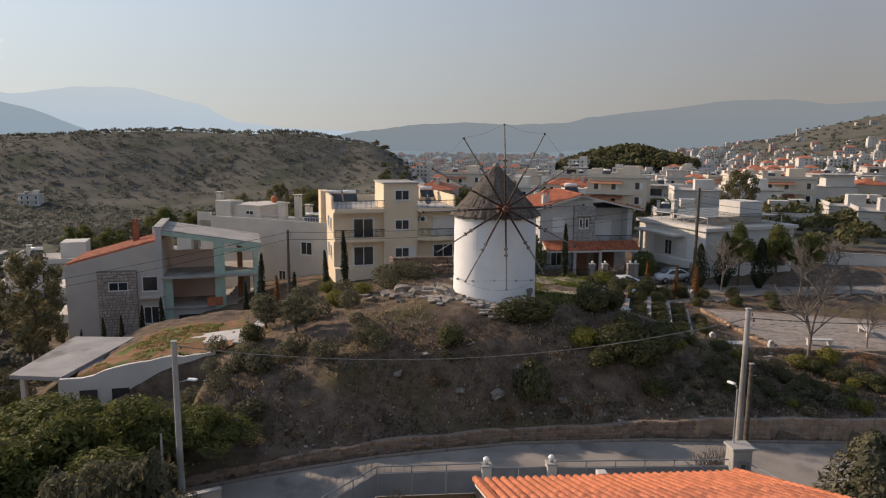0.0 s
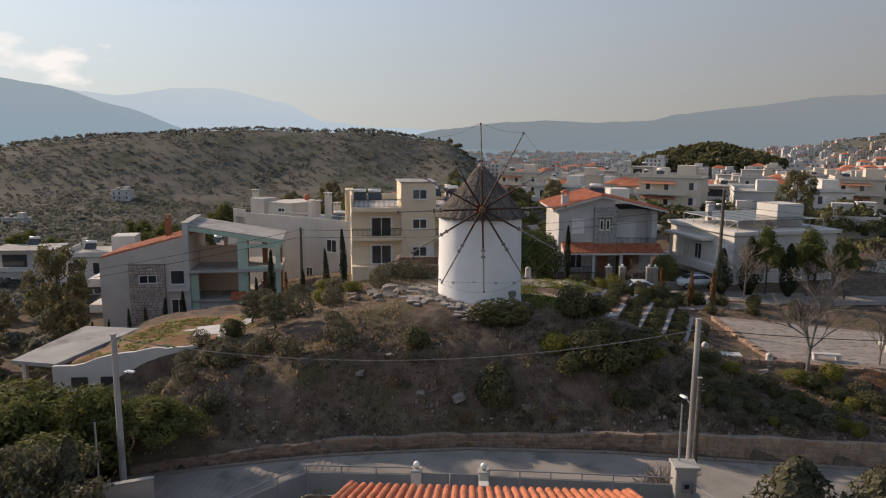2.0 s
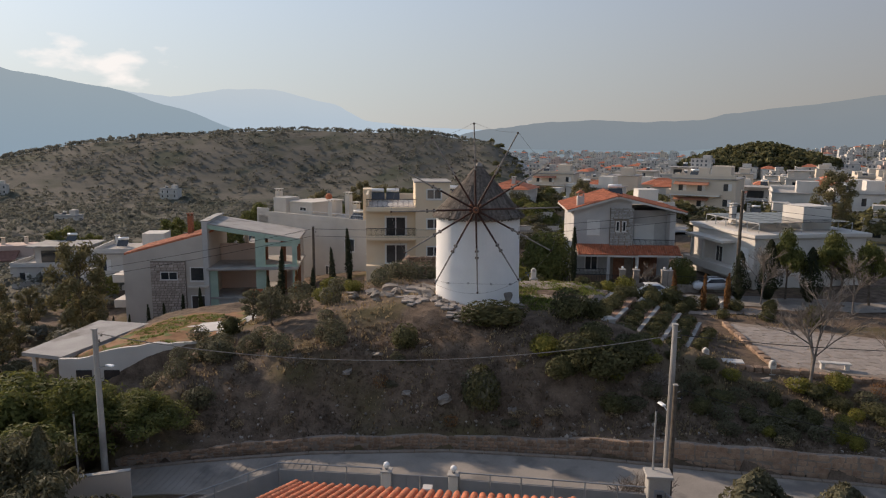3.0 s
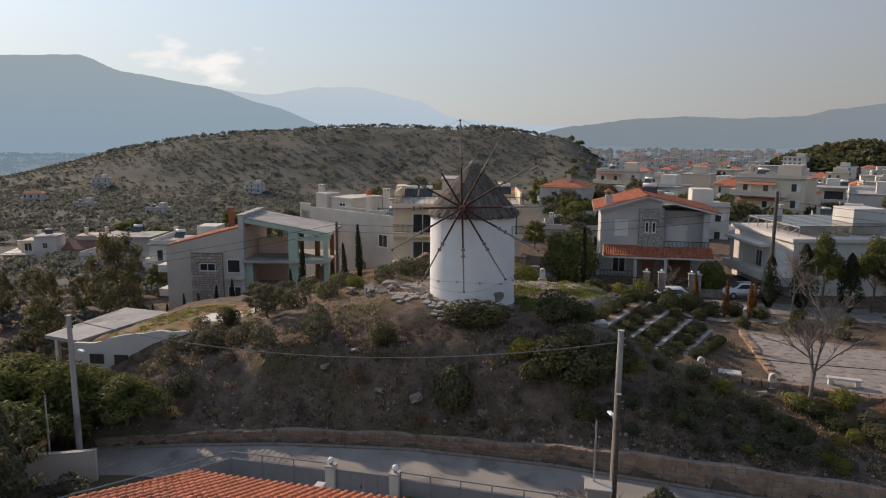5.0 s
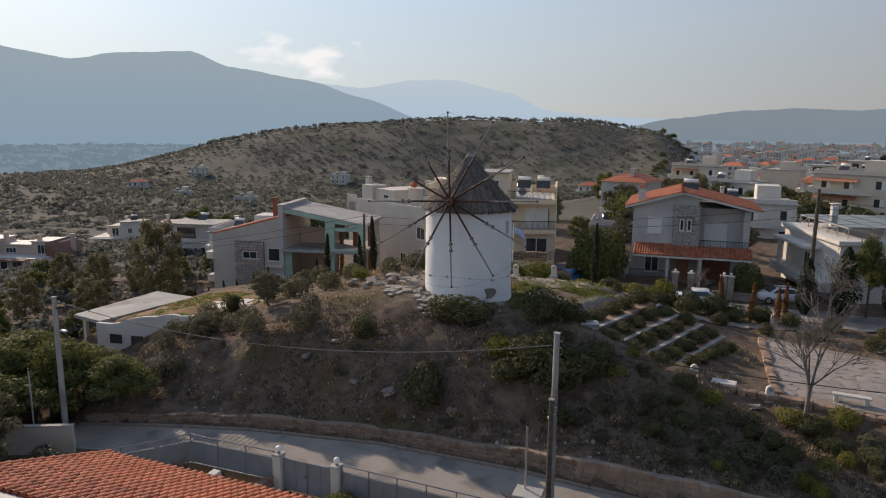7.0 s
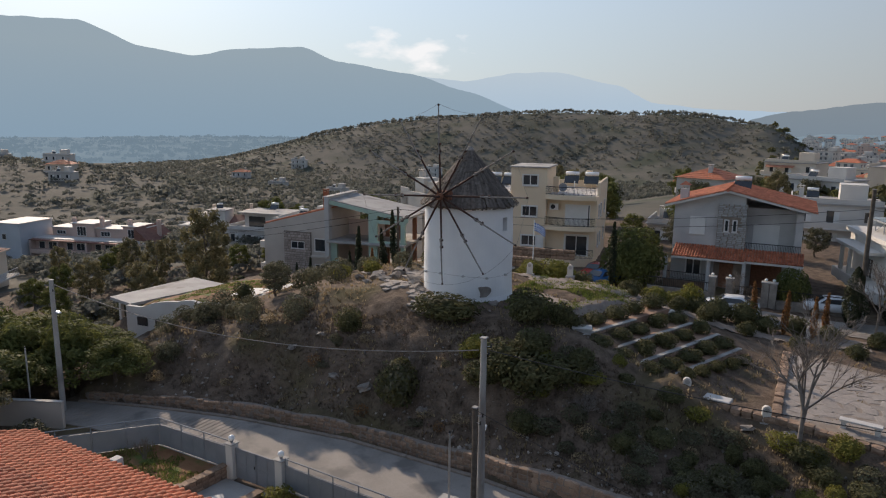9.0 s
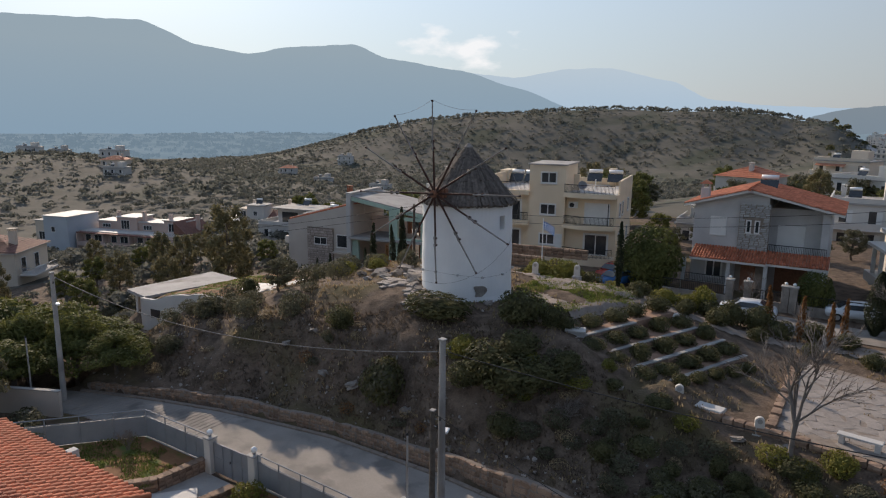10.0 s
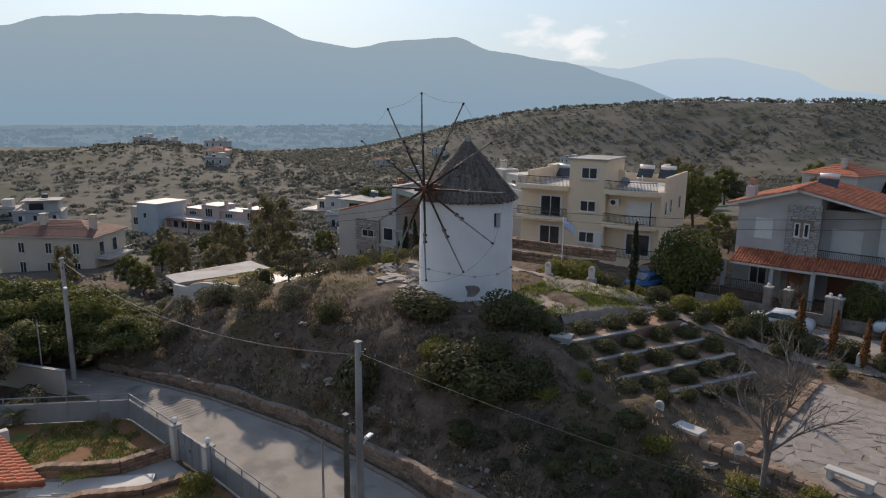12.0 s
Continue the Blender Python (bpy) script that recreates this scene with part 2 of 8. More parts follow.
M_GRASS = leaf_material("grass_blades", (0.07, 0.10, 0.02), (0.17, 0.18, 0.05))
M_BRUSH = leaf_material("dead_brush", (0.06, 0.045, 0.033), (0.15, 0.115, 0.08))
M_DRY = leaf_material("dry_grass", (0.17, 0.125, 0.07), (0.32, 0.25, 0.15))

# ---- ground ----
WALL_LINE = [(-24, 29.5), (-10, 36.4), (-5, 38.2), (0.3, 39.7), (8, 40.9), (16, 40.9), (24.3, 40.1), (33, 39.3), (60, 37.0)]


def along(line, x):
    for (xa, ya), (xb, yb) in zip(line, line[1:]):
        if x <= xb:
            return lerp(ya, yb, max(0, (x - xa)) / (xb - xa))
    return line[-1][1]


def fbm(x, y, s, o=4):
    return noise.fractal(Vector((x * s, y * s, 1.7)), 1.0, 2.0, o)


def region(x, y):
    """The wide land: slope down to the west, valley, hill, town plain and rising ground in the east."""
    dx, dy = x - 10, y - 50
    d = math.hypot(dx, dy)
    z = -2.9 - 7.3 * smooth(5, -40, x) - 9 * smooth(-40, -150, x) * smooth(-60, 60, y)
    z -= 19 * smooth(95, 520, y) * (1 - 0.72 * smooth(60, 330, x - 0.2 * y))
    z -= 3.0 * smooth(36, 25, y)
    z -= 12 * smooth(250, 900, -dx - 0.1 * dy)
    z += 59 * math.exp(-((x + 188) / (260 if x < -188 else 250)) ** 2 - ((y - 640) / 150) ** 2) * smooth(45, -25, x + 0.1 * (y - 640))
    z += 18 * math.exp(-((x + 385) / 130) ** 2 - ((y - 540) / 120) ** 2)
    z += 13 * math.exp(-((x + 345) / 120) ** 2 - ((y - 205) / 62) ** 2)
    az = math.atan2(dx, dy)
    z += 150 * smooth(0.38, 0.8, az) * smooth(650, 2300, d)
    z += 27 * math.exp(-((x - 203) / 62) ** 2 - ((y - 580) / 75) ** 2)
    z += fbm(x, y, 0.006) * min(5, d * 0.006)
    return z


def mound(x, y):
    """The hill of the mill, with its terraces, slopes and the cut above the road."""
    z = region(x, y)
    yw = along(WALL_LINE, x)
    # plateau falls to both sides and to the back
    top = 0.15 - 2.75 * smooth(1.5, -13, x) - 1.0 * smooth(-13, -21, x) - 3.25 * smooth(15.5, 29, x)
    top -= 1.1 * smooth(49.5, 45, y) * smooth(-14, 0, x)
    top += 0.55 * math.exp(-((x - 5.2) / 3.4) ** 2 - ((y - 51.5) / 3.2) ** 2)
    back = smooth(60, 70, y)
    t = lerp(top, z, back)
    t = lerp(t, z, smooth(-18, -30, x))
    t = lerp(t, z, smooth(58, 85, x))
    # steep cut down to the road
    edge = lerp(5.6, 8.0, smooth(14, 26, x)) + 1.6 * smooth(0, -10, x)
    cut = smooth(0.25, edge, y - yw + 0.7 * fbm(x, y, 0.22))
    foot = -5.15 + 0.55 * smooth(10, 24, x)
    t = lerp(foot, t, cut ** 0.85)
    t -= 2.6 * smooth(-10.3, -12.0, x) * smooth(48.6, 47.3, y) * smooth(-29, -25, x)
    return t


def terrace_uv(x, y):
    """Along and across the planting terraces."""
    dx, dy = x - 19.0, y - 50.0
    return 0.36 * dx + 0.933 * dy, 0.933 * dx - 0.36 * dy


def terrace_xy(u, v):
    return 19.0 + 0.36 * u + 0.933 * v, 50.0 + 0.933 * u - 0.36 * v


def ground(x, y):
    yw = along(WALL_LINE, x)
    if y < yw:
        z = -5.85 if y > 20 else -5.85 - 0.5 * smooth(20, -40, y)
        z = lerp(z, region(x, y), smooth(-30, -70, x))
        z = lerp(z, region(x, y), smooth(70, 140, x))
        return z
    z = mound(x, y)
    u, v = terrace_uv(x, y)
    if -0.6 < u < 11 and -3.3 < v < 4.2:
        z -= 0.35
    near = smooth(90, 60, math.hypot(x - 10, y - 50))
    return z + near * (0.14 * fbm(x, y, 0.5, 5) + 0.10 * fbm(x, y, 1.6, 3)) * smooth(0, 1.0, y - yw)


def axis(lo, hi, a, b, fine, grow):
    """Coordinates that are fine between a and b and widen outwards."""
    v = list(np.arange(a, b, fine))
    s, x = fine, b
    while x < hi:
        v.append(x)
        s *= grow
        x += s
    v.append(hi)
    s, x, w = fine, a, []
    while x > lo:
        s *= grow
        x -= s
        w.append(max(x, lo))
    return w[::-1] + v


xs = axis(-4600, 4600, -28, 46, 0.40, 1.045)
ys = axis(-600, 4700, 34.5, 66, 0.40, 1.045)
verts = [(x, y, ground(x, y)) for y in ys for x in xs]
nx = len(xs)
faces = [(j * nx + i, j * nx + i + 1, (j + 1) * nx + i + 1, (j + 1) * nx + i) for j in range(len(ys) - 1) for i in range(nx - 1)]
ob_ground = data_part("ground", verts, faces, [M_EARTH, M_SCRUB, M_PLAIN], None, "", True)
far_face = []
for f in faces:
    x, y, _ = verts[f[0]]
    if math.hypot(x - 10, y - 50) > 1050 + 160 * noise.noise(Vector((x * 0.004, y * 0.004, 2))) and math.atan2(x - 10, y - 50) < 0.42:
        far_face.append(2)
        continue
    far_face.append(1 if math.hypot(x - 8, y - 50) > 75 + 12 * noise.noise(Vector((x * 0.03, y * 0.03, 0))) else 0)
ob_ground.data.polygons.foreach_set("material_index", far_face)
tagged(ob_ground, "dry brown earth with sparse grass over hills and valley", "ground", kind="structure")
print("ground", len(verts))

# ---- windmill ----
MILL = (8.74, 53.44)


def lathe(bm, profile, seg, wobble=0.0, seed=0.0, close=False):
    """A ring surface round the z axis from (radius, height) pairs."""
    rings = []
    for r, z in profile:
        ring = []
        for i in range(seg):
            a = 2 * math.pi * i / seg
            rr = r + wobble * noise.noise(Vector((math.cos(a) * 2.3, math.sin(a) * 2.3, z * 0.8 + seed)))
            ring.append(bm.verts.new((rr * math.cos(a), rr * math.sin(a), z)))
        rings.append(ring)
    for a, b in zip(rings, rings[1:]):
        for i in range(seg):
            bm.faces.new((a[i], a[(i + 1) % seg], b[(i + 1) % seg], b[i]))
    if close:
        bm.faces.new(rings[-1]), bm.faces.new(rings[0][::-1])
    return bm


def build_windmill():
    mill = thing("windmill", pose(*MILL, 0), "white round stone windmill with dark conical reed roof on the mound", "windmill")
    bm = bmesh.new()
    lathe(bm, [(3.0, 6.9)] + [(3.13 - 0.055 * min(1, z / 6.7) + 0.18 * max(0, 0.5 - z), z) for z in np.linspace(6.75, -0.9, 34)], 72, 0.035, close=False)
    bmesh.ops.reverse_faces(bm, faces=bm.faces)
    # small deep window facing the terraces: an opening through the wall with reveals
    wa = round(radians(-11.5) / (2 * math.pi / 72)) * (2 * math.pi / 72)
    gone = []
    for f in bm.faces:
        c = f.calc_center_median()
        da = (math.atan2(c.y, c.x) - wa + math.pi) % (2 * math.pi) - math.pi
        if abs(da) < 2 * math.pi / 72 and 4.95 < c.z < 5.9:
            gone.append(f)
    bmesh.ops.delete(bm, geom=gone, context="FACES")
    rim = [e for e in bm.edges if e.is_boundary and 4.7 < (e.verts[0].co.z + e.verts[1].co.z) / 2 < 6.2]
    r = bmesh.ops.extrude_edge_only(bm, edges=rim)
    for v in r["geom"]:
        if isinstance(v, bmesh.types.BMVert):
            v.co.xy *= 0.87
    zlo, zhi = min(v.co.z for e in rim for v in e.verts), max(v.co.z for e in rim for v in e.verts)
    tower = part("tower", bm, M_WHITE, mill, "limewashed wall, uneven", smooth_faces=False)
    wm = Matrix.Rotation(wa, 4, "Z")
    # Dark sheet behind the sash stands for the unlit inside.
    win = part("window", boxed(2.60, 2.66, -0.34, 0.34, zlo - 0.05, zhi + 0.05, m=wm), M_DARK, mill, "small dark deep-set window")
    part("sash", boxed(2.67, 2.70, -0.02, 0.02, zlo, zhi, m=wm), M_WOODD, win)
    # patch where the plaster has fallen off
    ha = math.atan2(51.2 - MILL[1], 11.2 - MILL[0])
    bm = bmesh.new()
    ring = [bm.verts.new(Matrix.Rotation(ha + 0.13 * math.cos(t) * (1 + 0.35 * math.sin(t * 3 + 1)) , 4, "Z") @ Vector((3.155, 0, 0.92 + 0.48 * math.sin(t) * (1 + 0.25 * math.cos(2 * t))))) for t in np.linspace(0, 2 * math.pi, 22)[:-1]]
    f = bm.faces.new(ring)
    r = bmesh.ops.extrude_face_region(bm, geom=[f])
    bmesh.ops.translate(bm, vec=Matrix.Rotation(ha, 4, "Z") @ Vector((0.03, 0, 0)), verts=[v for v in r["geom"] if isinstance(v, bmesh.types.BMVert)])
    bmesh.ops.recalc_face_normals(bm, faces=bm.faces)
    part("bare_stone_patch", bm, M_STONE, mill, "dark bare rubble where plaster fell off")
    # little anchor studs round the tower with a line between them
    pts = []
    for a in np.linspace(-2.75, 0.35, 7):
        p = Matrix.Rotation(a, 4, "Z") @ Vector((3.12, 0, 1.95 + 0.12 * math.sin(a * 3)))
        q = Matrix.Rotation(a, 4, "Z") @ Vector((3.30, 0, 1.97 + 0.12 * math.sin(a * 3)))
        bm = bmesh.new()
        rod(bm, p, q, 0.085, 0.07, 8)
        part("anchor_stud", bm, M_GREYR, mill)
        pts.append(q)
    line = []
    for a, b in zip(pts, pts[1:]):
        for k in range(6):
            c = a.lerp(b, k / 6)
            c.xy = c.xy.normalized() * 3.2
            line.append(c)
    part("anchor_line", tube(line, 0.008, 4), M_WOODW, mill)
    # reed roof in overlapping courses of bundles
    core = bmesh.new()
    lathe(core, [(3.1, 6.52), (3.17, 6.66), (1.6, 8.5), (0.08, 10.22), (0.02, 10.3)], 48)
    roof = part("roof", core, M_THATCH, mill, "weathered grey reed thatch in courses", smooth_faces=True)
    rr = random.Random(3)
    courses = [(3.36, 6.50, 2.55, 7.52), (2.72, 7.22, 1.92, 8.22), (2.06, 7.97, 1.28, 8.95), (1.42, 8.70, 0.62, 9.68), (0.78, 9.40, 0.05, 10.34)]
    for ci, (r0, z0, r1, z1) in enumerate(courses):
        vs, fs = [], []
        count = int(190 * r0 / 3.3) + 24
        for i in range(count):
            a = 2 * math.pi * (i + rr.uniform(-0.2, 0.2)) / count
            w = math.pi / count * 1.5
            dr, dz = rr.uniform(-0.05, 0.05), rr.uniform(-0.07, 0.05)
            k = len(vs)
            lift = rr.uniform(0.02, 0.07)
            for (r, z, h) in ((r0 + dr, z0 + dz, 0.0), (r0 + dr + 0.01, z0 + dz + 0.05, lift), (r1, z1, lift * 0.5), (r1, z1 - 0.05, -0.02)):
                ww = w if r == r0 + dr or r > r1 else w * r0 / max(r1, 0.15) * 0.6
                for s in (-1, 1):
                    vs.append(((r + h) * math.cos(a + s * ww), (r + h) * math.sin(a + s * ww), z + h))
            fs += [(k, k + 1, k + 3, k + 2), (k + 2, k + 3, k + 5, k + 4), (k + 4, k + 5, k + 7, k + 6)]
        data_part("reed_course", vs, fs, M_THATCH, roof)
    bm = bmesh.new()
    lathe(bm, [(0.0, 10.14), (0.28, 10.13), (0.30, 10.2), (0.12, 10.42), (0.0, 10.47)], 16, 0.03)
    part("roof_cap", bm, M_WOODW, roof)
    # axle, hub and twelve spars
    turn = Matrix.Rotation(radians(5.0), 4, "Z")
    cx = Vector((0.05, 49.36 - MILL[1], 7.38))
    bm = bmesh.new()
    rod(bm, cx + turn @ Vector((0, 1.9, -0.05)), cx + turn @ Vector((0, -0.35, 0)), 0.26, 0.22, 12)
    axle = part("axle", bm, M_HUB, mill, "thick red-brown timber axle")
    for k in range(2):
        bm = bmesh.new()
        box(bm, -0.42, 0.42, 0.25 + 0.34 * k, 0.50 + 0.34 * k, -0.30, 0.30, 0.03, Matrix.Translation(cx) @ turn)
        part("hub_block", bm, M_HUB, axle)
    bm = bmesh.new()
    rod(bm, cx + turn @ Vector((0, -0.3, 0)), cx + turn @ Vector((0, -0.95, 0.02)), 0.10, 0.06, 10)
    part("nose", bm, M_WOODD, axle)
    tips = []
    for k in range(12):
        a = radians(30 * k - 2.0)
        d = turn @ Vector((math.sin(a), 0.012 * math.sin(a * 2), math.cos(a)))
        side = turn @ Vector((0, 0.07 if k % 2 else -0.07, 0))
        inner, outer = cx + side + d * 0.12, cx + side + d * 3.35
        tip = cx + side + d * (5.82 + 0.1 * math.sin(k * 2.1))
        bm = bmesh.new()
        rod(bm, inner, outer, 0.075, 0.058, 8)
        spar = part("spar", bm, M_WOODD, mill, "dark inner spar with pale grey outer pole")
        bm = bmesh.new()
        rod(bm, cx + side + d * 2.7 + turn @ Vector((0, -0.1, 0)), tip, 0.06, 0.04, 8)
        part("outer_pole", bm, M_WOODW, spar)
        for q in (2.8, 3.25):
            bm = bmesh.new()
            rod(bm, cx + side + d * q, cx + side + d * (q + 0.12), 0.13, 0.13, 8)
            part("binding", bm, M_WOODD, spar)
        bm = bmesh.new()
        rod(bm, tip - d * 0.12, tip, 0.075, 0.06, 8)
        part("tip_cap", bm, M_WOODD, spar)
        tips.append(tip)
    for a, b in zip(tips, tips[1:] + tips[:1]):
        part("rim_rope", tube([a.lerp(b, k / 8) - Vector((0, 0, 0.2 * math.sin(math.pi * k / 8))) for k in range(9)], 0.008, 4), M_WOODW, mill)


build_windmill()

# ---- stones and rocks ----
def stone_mesh(name, sx, sy, sz, seed, mat, rough=0.18, cuts=1):
    """One irregular squared stone, as mesh data to be shared."""
    bm = bmesh.new()
    bmesh.ops.create_cube(bm, size=1)
    if cuts:
        bmesh.ops.subdivide_edges(bm, edges=bm.edges, cuts=cuts, use_grid_fill=True)
    for v in bm.verts:
        v.co *= 1 - 0.16 * max(0, v.co.length - 0.5) / 0.36
        v.co += noise.noise_vector(v.co * 1.9 + Vector((seed * 7.3, seed, 3))) * rough
        v.co = Vector((v.co.x * sx, v.co.y * sy, v.co.z * sz))
    me = bpy.data.meshes.new(name)
    bm.to_mesh(me)
    bm.free()
    me.materials.append(mat)
    return me


WALL_STONES = [stone_mesh("stone", 1, 1, 1, i, M_STONEW, 0.14) for i in range(8)]
ROCKS = [stone_mesh("rock", 1, 1, 0.8, 20 + i, M_STONE, 0.35, 3) for i in range(6)]


def put(name, me, m, parent=None):
    ob = new(name, me)
    ob.matrix_basis = m
    ob.parent = parent
    return ob


def polyline(line, step):
    """Points and headings along a plan line."""
    out = []
    for (xa, ya), (xb, yb) in zip(line, line[1:]):
        n = max(1, round(math.hypot(xb - xa, yb - ya) / step))
        for k in range(n):
            out.append((lerp(xa, xb, (k + 0.5) / n), lerp(ya, yb, (k + 0.5) / n), math.degrees(math.atan2(yb - ya, xb - xa)), math.hypot(xb - xa, yb - ya) / n))
    return out


# ---- road ----
ROAD_NEAR = [(-40, 18), (-12, 32.2), (-6, 33.8), (0.2, 34.3), (18.6, 34.2), (26, 34.3), (34, 33), (62, 30)]


def strip(near, far, x0, x1, step, z, thick):
    bm = bmesh.new()
    prev = None
    for x in np.arange(x0, x1 + 0.01, step):
        ya, yb = near(x), far(x)
        row = [bm.verts.new((x, ya, z(x) - thick)), bm.verts.new((x, ya, z(x))), bm.verts.new((x, yb, z(x))), bm.verts.new((x, yb, z(x) - thick))]
        if prev:
            for i in range(3):
                bm.faces.new((prev[i], row[i], row[i + 1], prev[i + 1]))
        prev = row
    bmesh.ops.recalc_face_normals(bm, faces=bm.faces)
    return bm


def road_z(x):
    return -5.78


bm = strip(lambda x: along(ROAD_NEAR, x), lambda x: along(WALL_LINE, x) - 0.75, -30, 60, 1.0, road_z, 0.4)
tagged(link_mesh("road", bm, M_ROAD), "pale worn concrete lane below the stone wall", "road", kind="structure")
# ribbed uphill stretch
rib = new("road_ribs")
tagged(rib, "grooved concrete ribs across the steep lane", "road ribs", kind="structure")
for i in range(34):
    x = -10.5 + 0.36 * i
    ya, yb = along(ROAD_NEAR, x) + 0.25, along(WALL_LINE, x) - 0.95
    if yb - ya > 0.5:
        part("rib", boxed(x - 0.12, x + 0.12, ya, yb, road_z(x) - 0.05, road_z(x) + 0.018, 0.008), M_ROAD, rib)
kerb = new("kerb")
tagged(kerb, "rough grey concrete kerb with drain gap along the lane", "kerb", kind="structure")
for x, y, h, ln in polyline([(a, along(WALL_LINE, a) - 0.62) for a in range(-10, 60, 2)], 2.0):
    bm = bmesh.new()
    box(bm, -ln / 2 + 0.015, ln / 2 - 0.015, -0.13, 0.13, -0.3, 0.10, 0.02)
    ob = part("kerb_stone", bm, M_MORTAR, kerb)
    ob.matrix_basis = pose(x, y, road_z(x), 0, 0, h)

# ---- retaining wall: mortar core with courses of stones ----
rwall = new("wall_retaining")
tagged(rwall, "low warm rubble-stone retaining wall at the foot of the mound", "stone wall", kind="structure")


def wall_top(x):
    return -5.05 + 0.55 * smooth(10, 24, x) - 0.25 * smooth(0, -9, x) + 0.05 * math.sin(x * 1.3)


bm = strip(lambda x: along(WALL_LINE, x) - 0.18, lambda x: along(WALL_LINE, x) + 0.30, -10, 58, 0.5, lambda x: wall_top(x) - 0.06, 1.1)
part("core", bm, M_MORTAR, rwall)
wr = random.Random(11)
far_v, far_f = [], []
made = 0
x = -9.8
while x < 56:
    w = wr.uniform(0.26, 0.52)
    y0 = along(WALL_LINE, x + w / 2) - 0.18
    head = math.degrees(math.atan2(along(WALL_LINE, x + w) - along(WALL_LINE, x), w))
    base, topz = road_z(x) - 0.1, wall_top(x)
    n = 4
    for k in range(n):
        h = (topz + wr.uniform(-0.03, 0.07) - base) / n
        m = pose(x + w / 2 + wr.uniform(-0.1, 0.1), y0 + 0.055 + wr.uniform(-0.02, 0.02), base + (k + 0.5) * h, wr.uniform(-6, 6), wr.uniform(-9, 9), head) @ Matrix.Diagonal((w * wr.uniform(0.95, 1.1), 0.16, h * wr.uniform(0.95, 1.08), 1))
        me = wr.choice(WALL_STONES)
        if made < 300 and x < 40:
            put("stone", me, m, rwall)
            made += 1
        else:
            s = len(far_v)
            far_v += [m @ v.co for v in me.vertices]
            far_f += [[s + i for i in p.vertices] for p in me.polygons]
    x += w
tagged(data_part("more_stones", far_v, far_f, M_STONEW, rwall), kind="stuff")


# ---- fence, gate, gate posts ----
def fence_run(a, b, name_label):
    d = Vector((b[0] - a[0], b[1] - a[1]))
    L = d.length
    f = thing("fence", pose(a[0], a[1], -5.85, 0, 0, math.degrees(math.atan2(d.y, d.x))), name_label, "fence")
    part("plinth", boxed(0, L, -0.11, 0.11, -0.2, 0.42, 0.015), M_CONC, f, "low cream concrete plinth")
    n = max(1, round(L / 1.55))
    for i in range(n):
        x0, x1 = L * i / n, L * (i + 1) / n
        part("panel", boxed(x0 + 0.04, x1 - 0.04, -0.02, 0.02, 0.45, 1.62, 0.006), M_GREYMET, f)
        part("panel_seam", boxed((x0 + x1) / 2 - 0.015, (x0 + x1) / 2 + 0.015, -0.032, 0.032, 0.45, 1.62), M_GREYMET, f)
    for i in range(n + 1):
        bm = bmesh.new()
        rod(bm, (L * i / n, 0, 0.4), (L * i / n, 0, 2.0), 0.032, seg=8)
        part("post", bm, M_GREYMET, f)
    bm = bmesh.new()
    rod(bm, (0, 0, 1.98), (L, 0, 1.98), 0.035, seg=8)
    part("top_rail", bm, M_GREYMET, f, "round rail, lighter grey")
    bm = bmesh.new()
    rod(bm, (0, 0, 1.66), (L, 0, 1.66), 0.022, seg=6)
    part("mid_rail", bm, M_GREYMET, f)
    return f


fence_run((0.05, 34.06), (5.22, 34.09), "grey sheet-metal garden fence on a concrete plinth")
fence_run((9.05, 34.1), (18.0, 33.75), "grey sheet-metal garden fence on a concrete plinth")
fence_run((-6.4, 26.4), (0.05, 34.06), "grey sheet-metal garden fence running back from the lane")
fence_run((18.6, 33.3), (23.0, 22.0), "grey sheet-metal garden fence beside the side lane")


def gate_post(x, y):
    g = thing("gate_post", pose(x, y, -5.85), "cream rendered gate post with a white globe lamp", "gate post", "gate posts")
    part("pillar", boxed(-0.24, 0.24, -0.24, 0.24, -0.2, 1.86, 0.03), M_WHITER, g)
    part("cap", boxed(-0.28, 0.28, -0.28, 0.28, 1.86, 1.94, 0.02), M_CONC, g)
    bm = bmesh.new()
    rod(bm, (0, 0, 1.94), (0, 0, 2.03), 0.07, 0.09, 12)
    lamp = part("lamp_foot", bm, M_GREYMET, g)
    bm = bmesh.new()
    bmesh.ops.create_uvsphere(bm, u_segments=20, v_segments=12, radius=0.16, matrix=Matrix.Translation((0, 0, 2.17)))
    part("globe", bm, M_GLOBE, lamp, "white opal globe", True)


gate_post(5.49, 34.1)
gate_post(8.78, 34.12)
gate = thing("garden_gate", pose(5.75, 34.11, -5.85), "closed grey sheet-metal double gate between posts", "gate")
for x0, x1 in ((0.0, 1.36), (1.40, 2.78)):
    leaf = part("leaf", boxed(x0, x1, -0.02, 0.02, 0.08, 1.72, 0.006), M_GREYMET, gate)
    for zz in (0.12, 0.88, 1.66):
        part("rail", boxed(x0, x1, -0.04, 0.04, zz, zz + 0.05, 0.005), M_GREYMET, leaf)
    for xx in (x0, (x0 + x1) / 2, x1 - 0.05):
        part("stile", boxed(xx, xx + 0.05, -0.045, 0.045, 0.08, 1.72, 0.005), M_GREYMET, leaf)
part("handle", boxed(1.28, 1.32, -0.09, -0.04, 0.9, 1.05, 0.008), M_RAIL, gate)

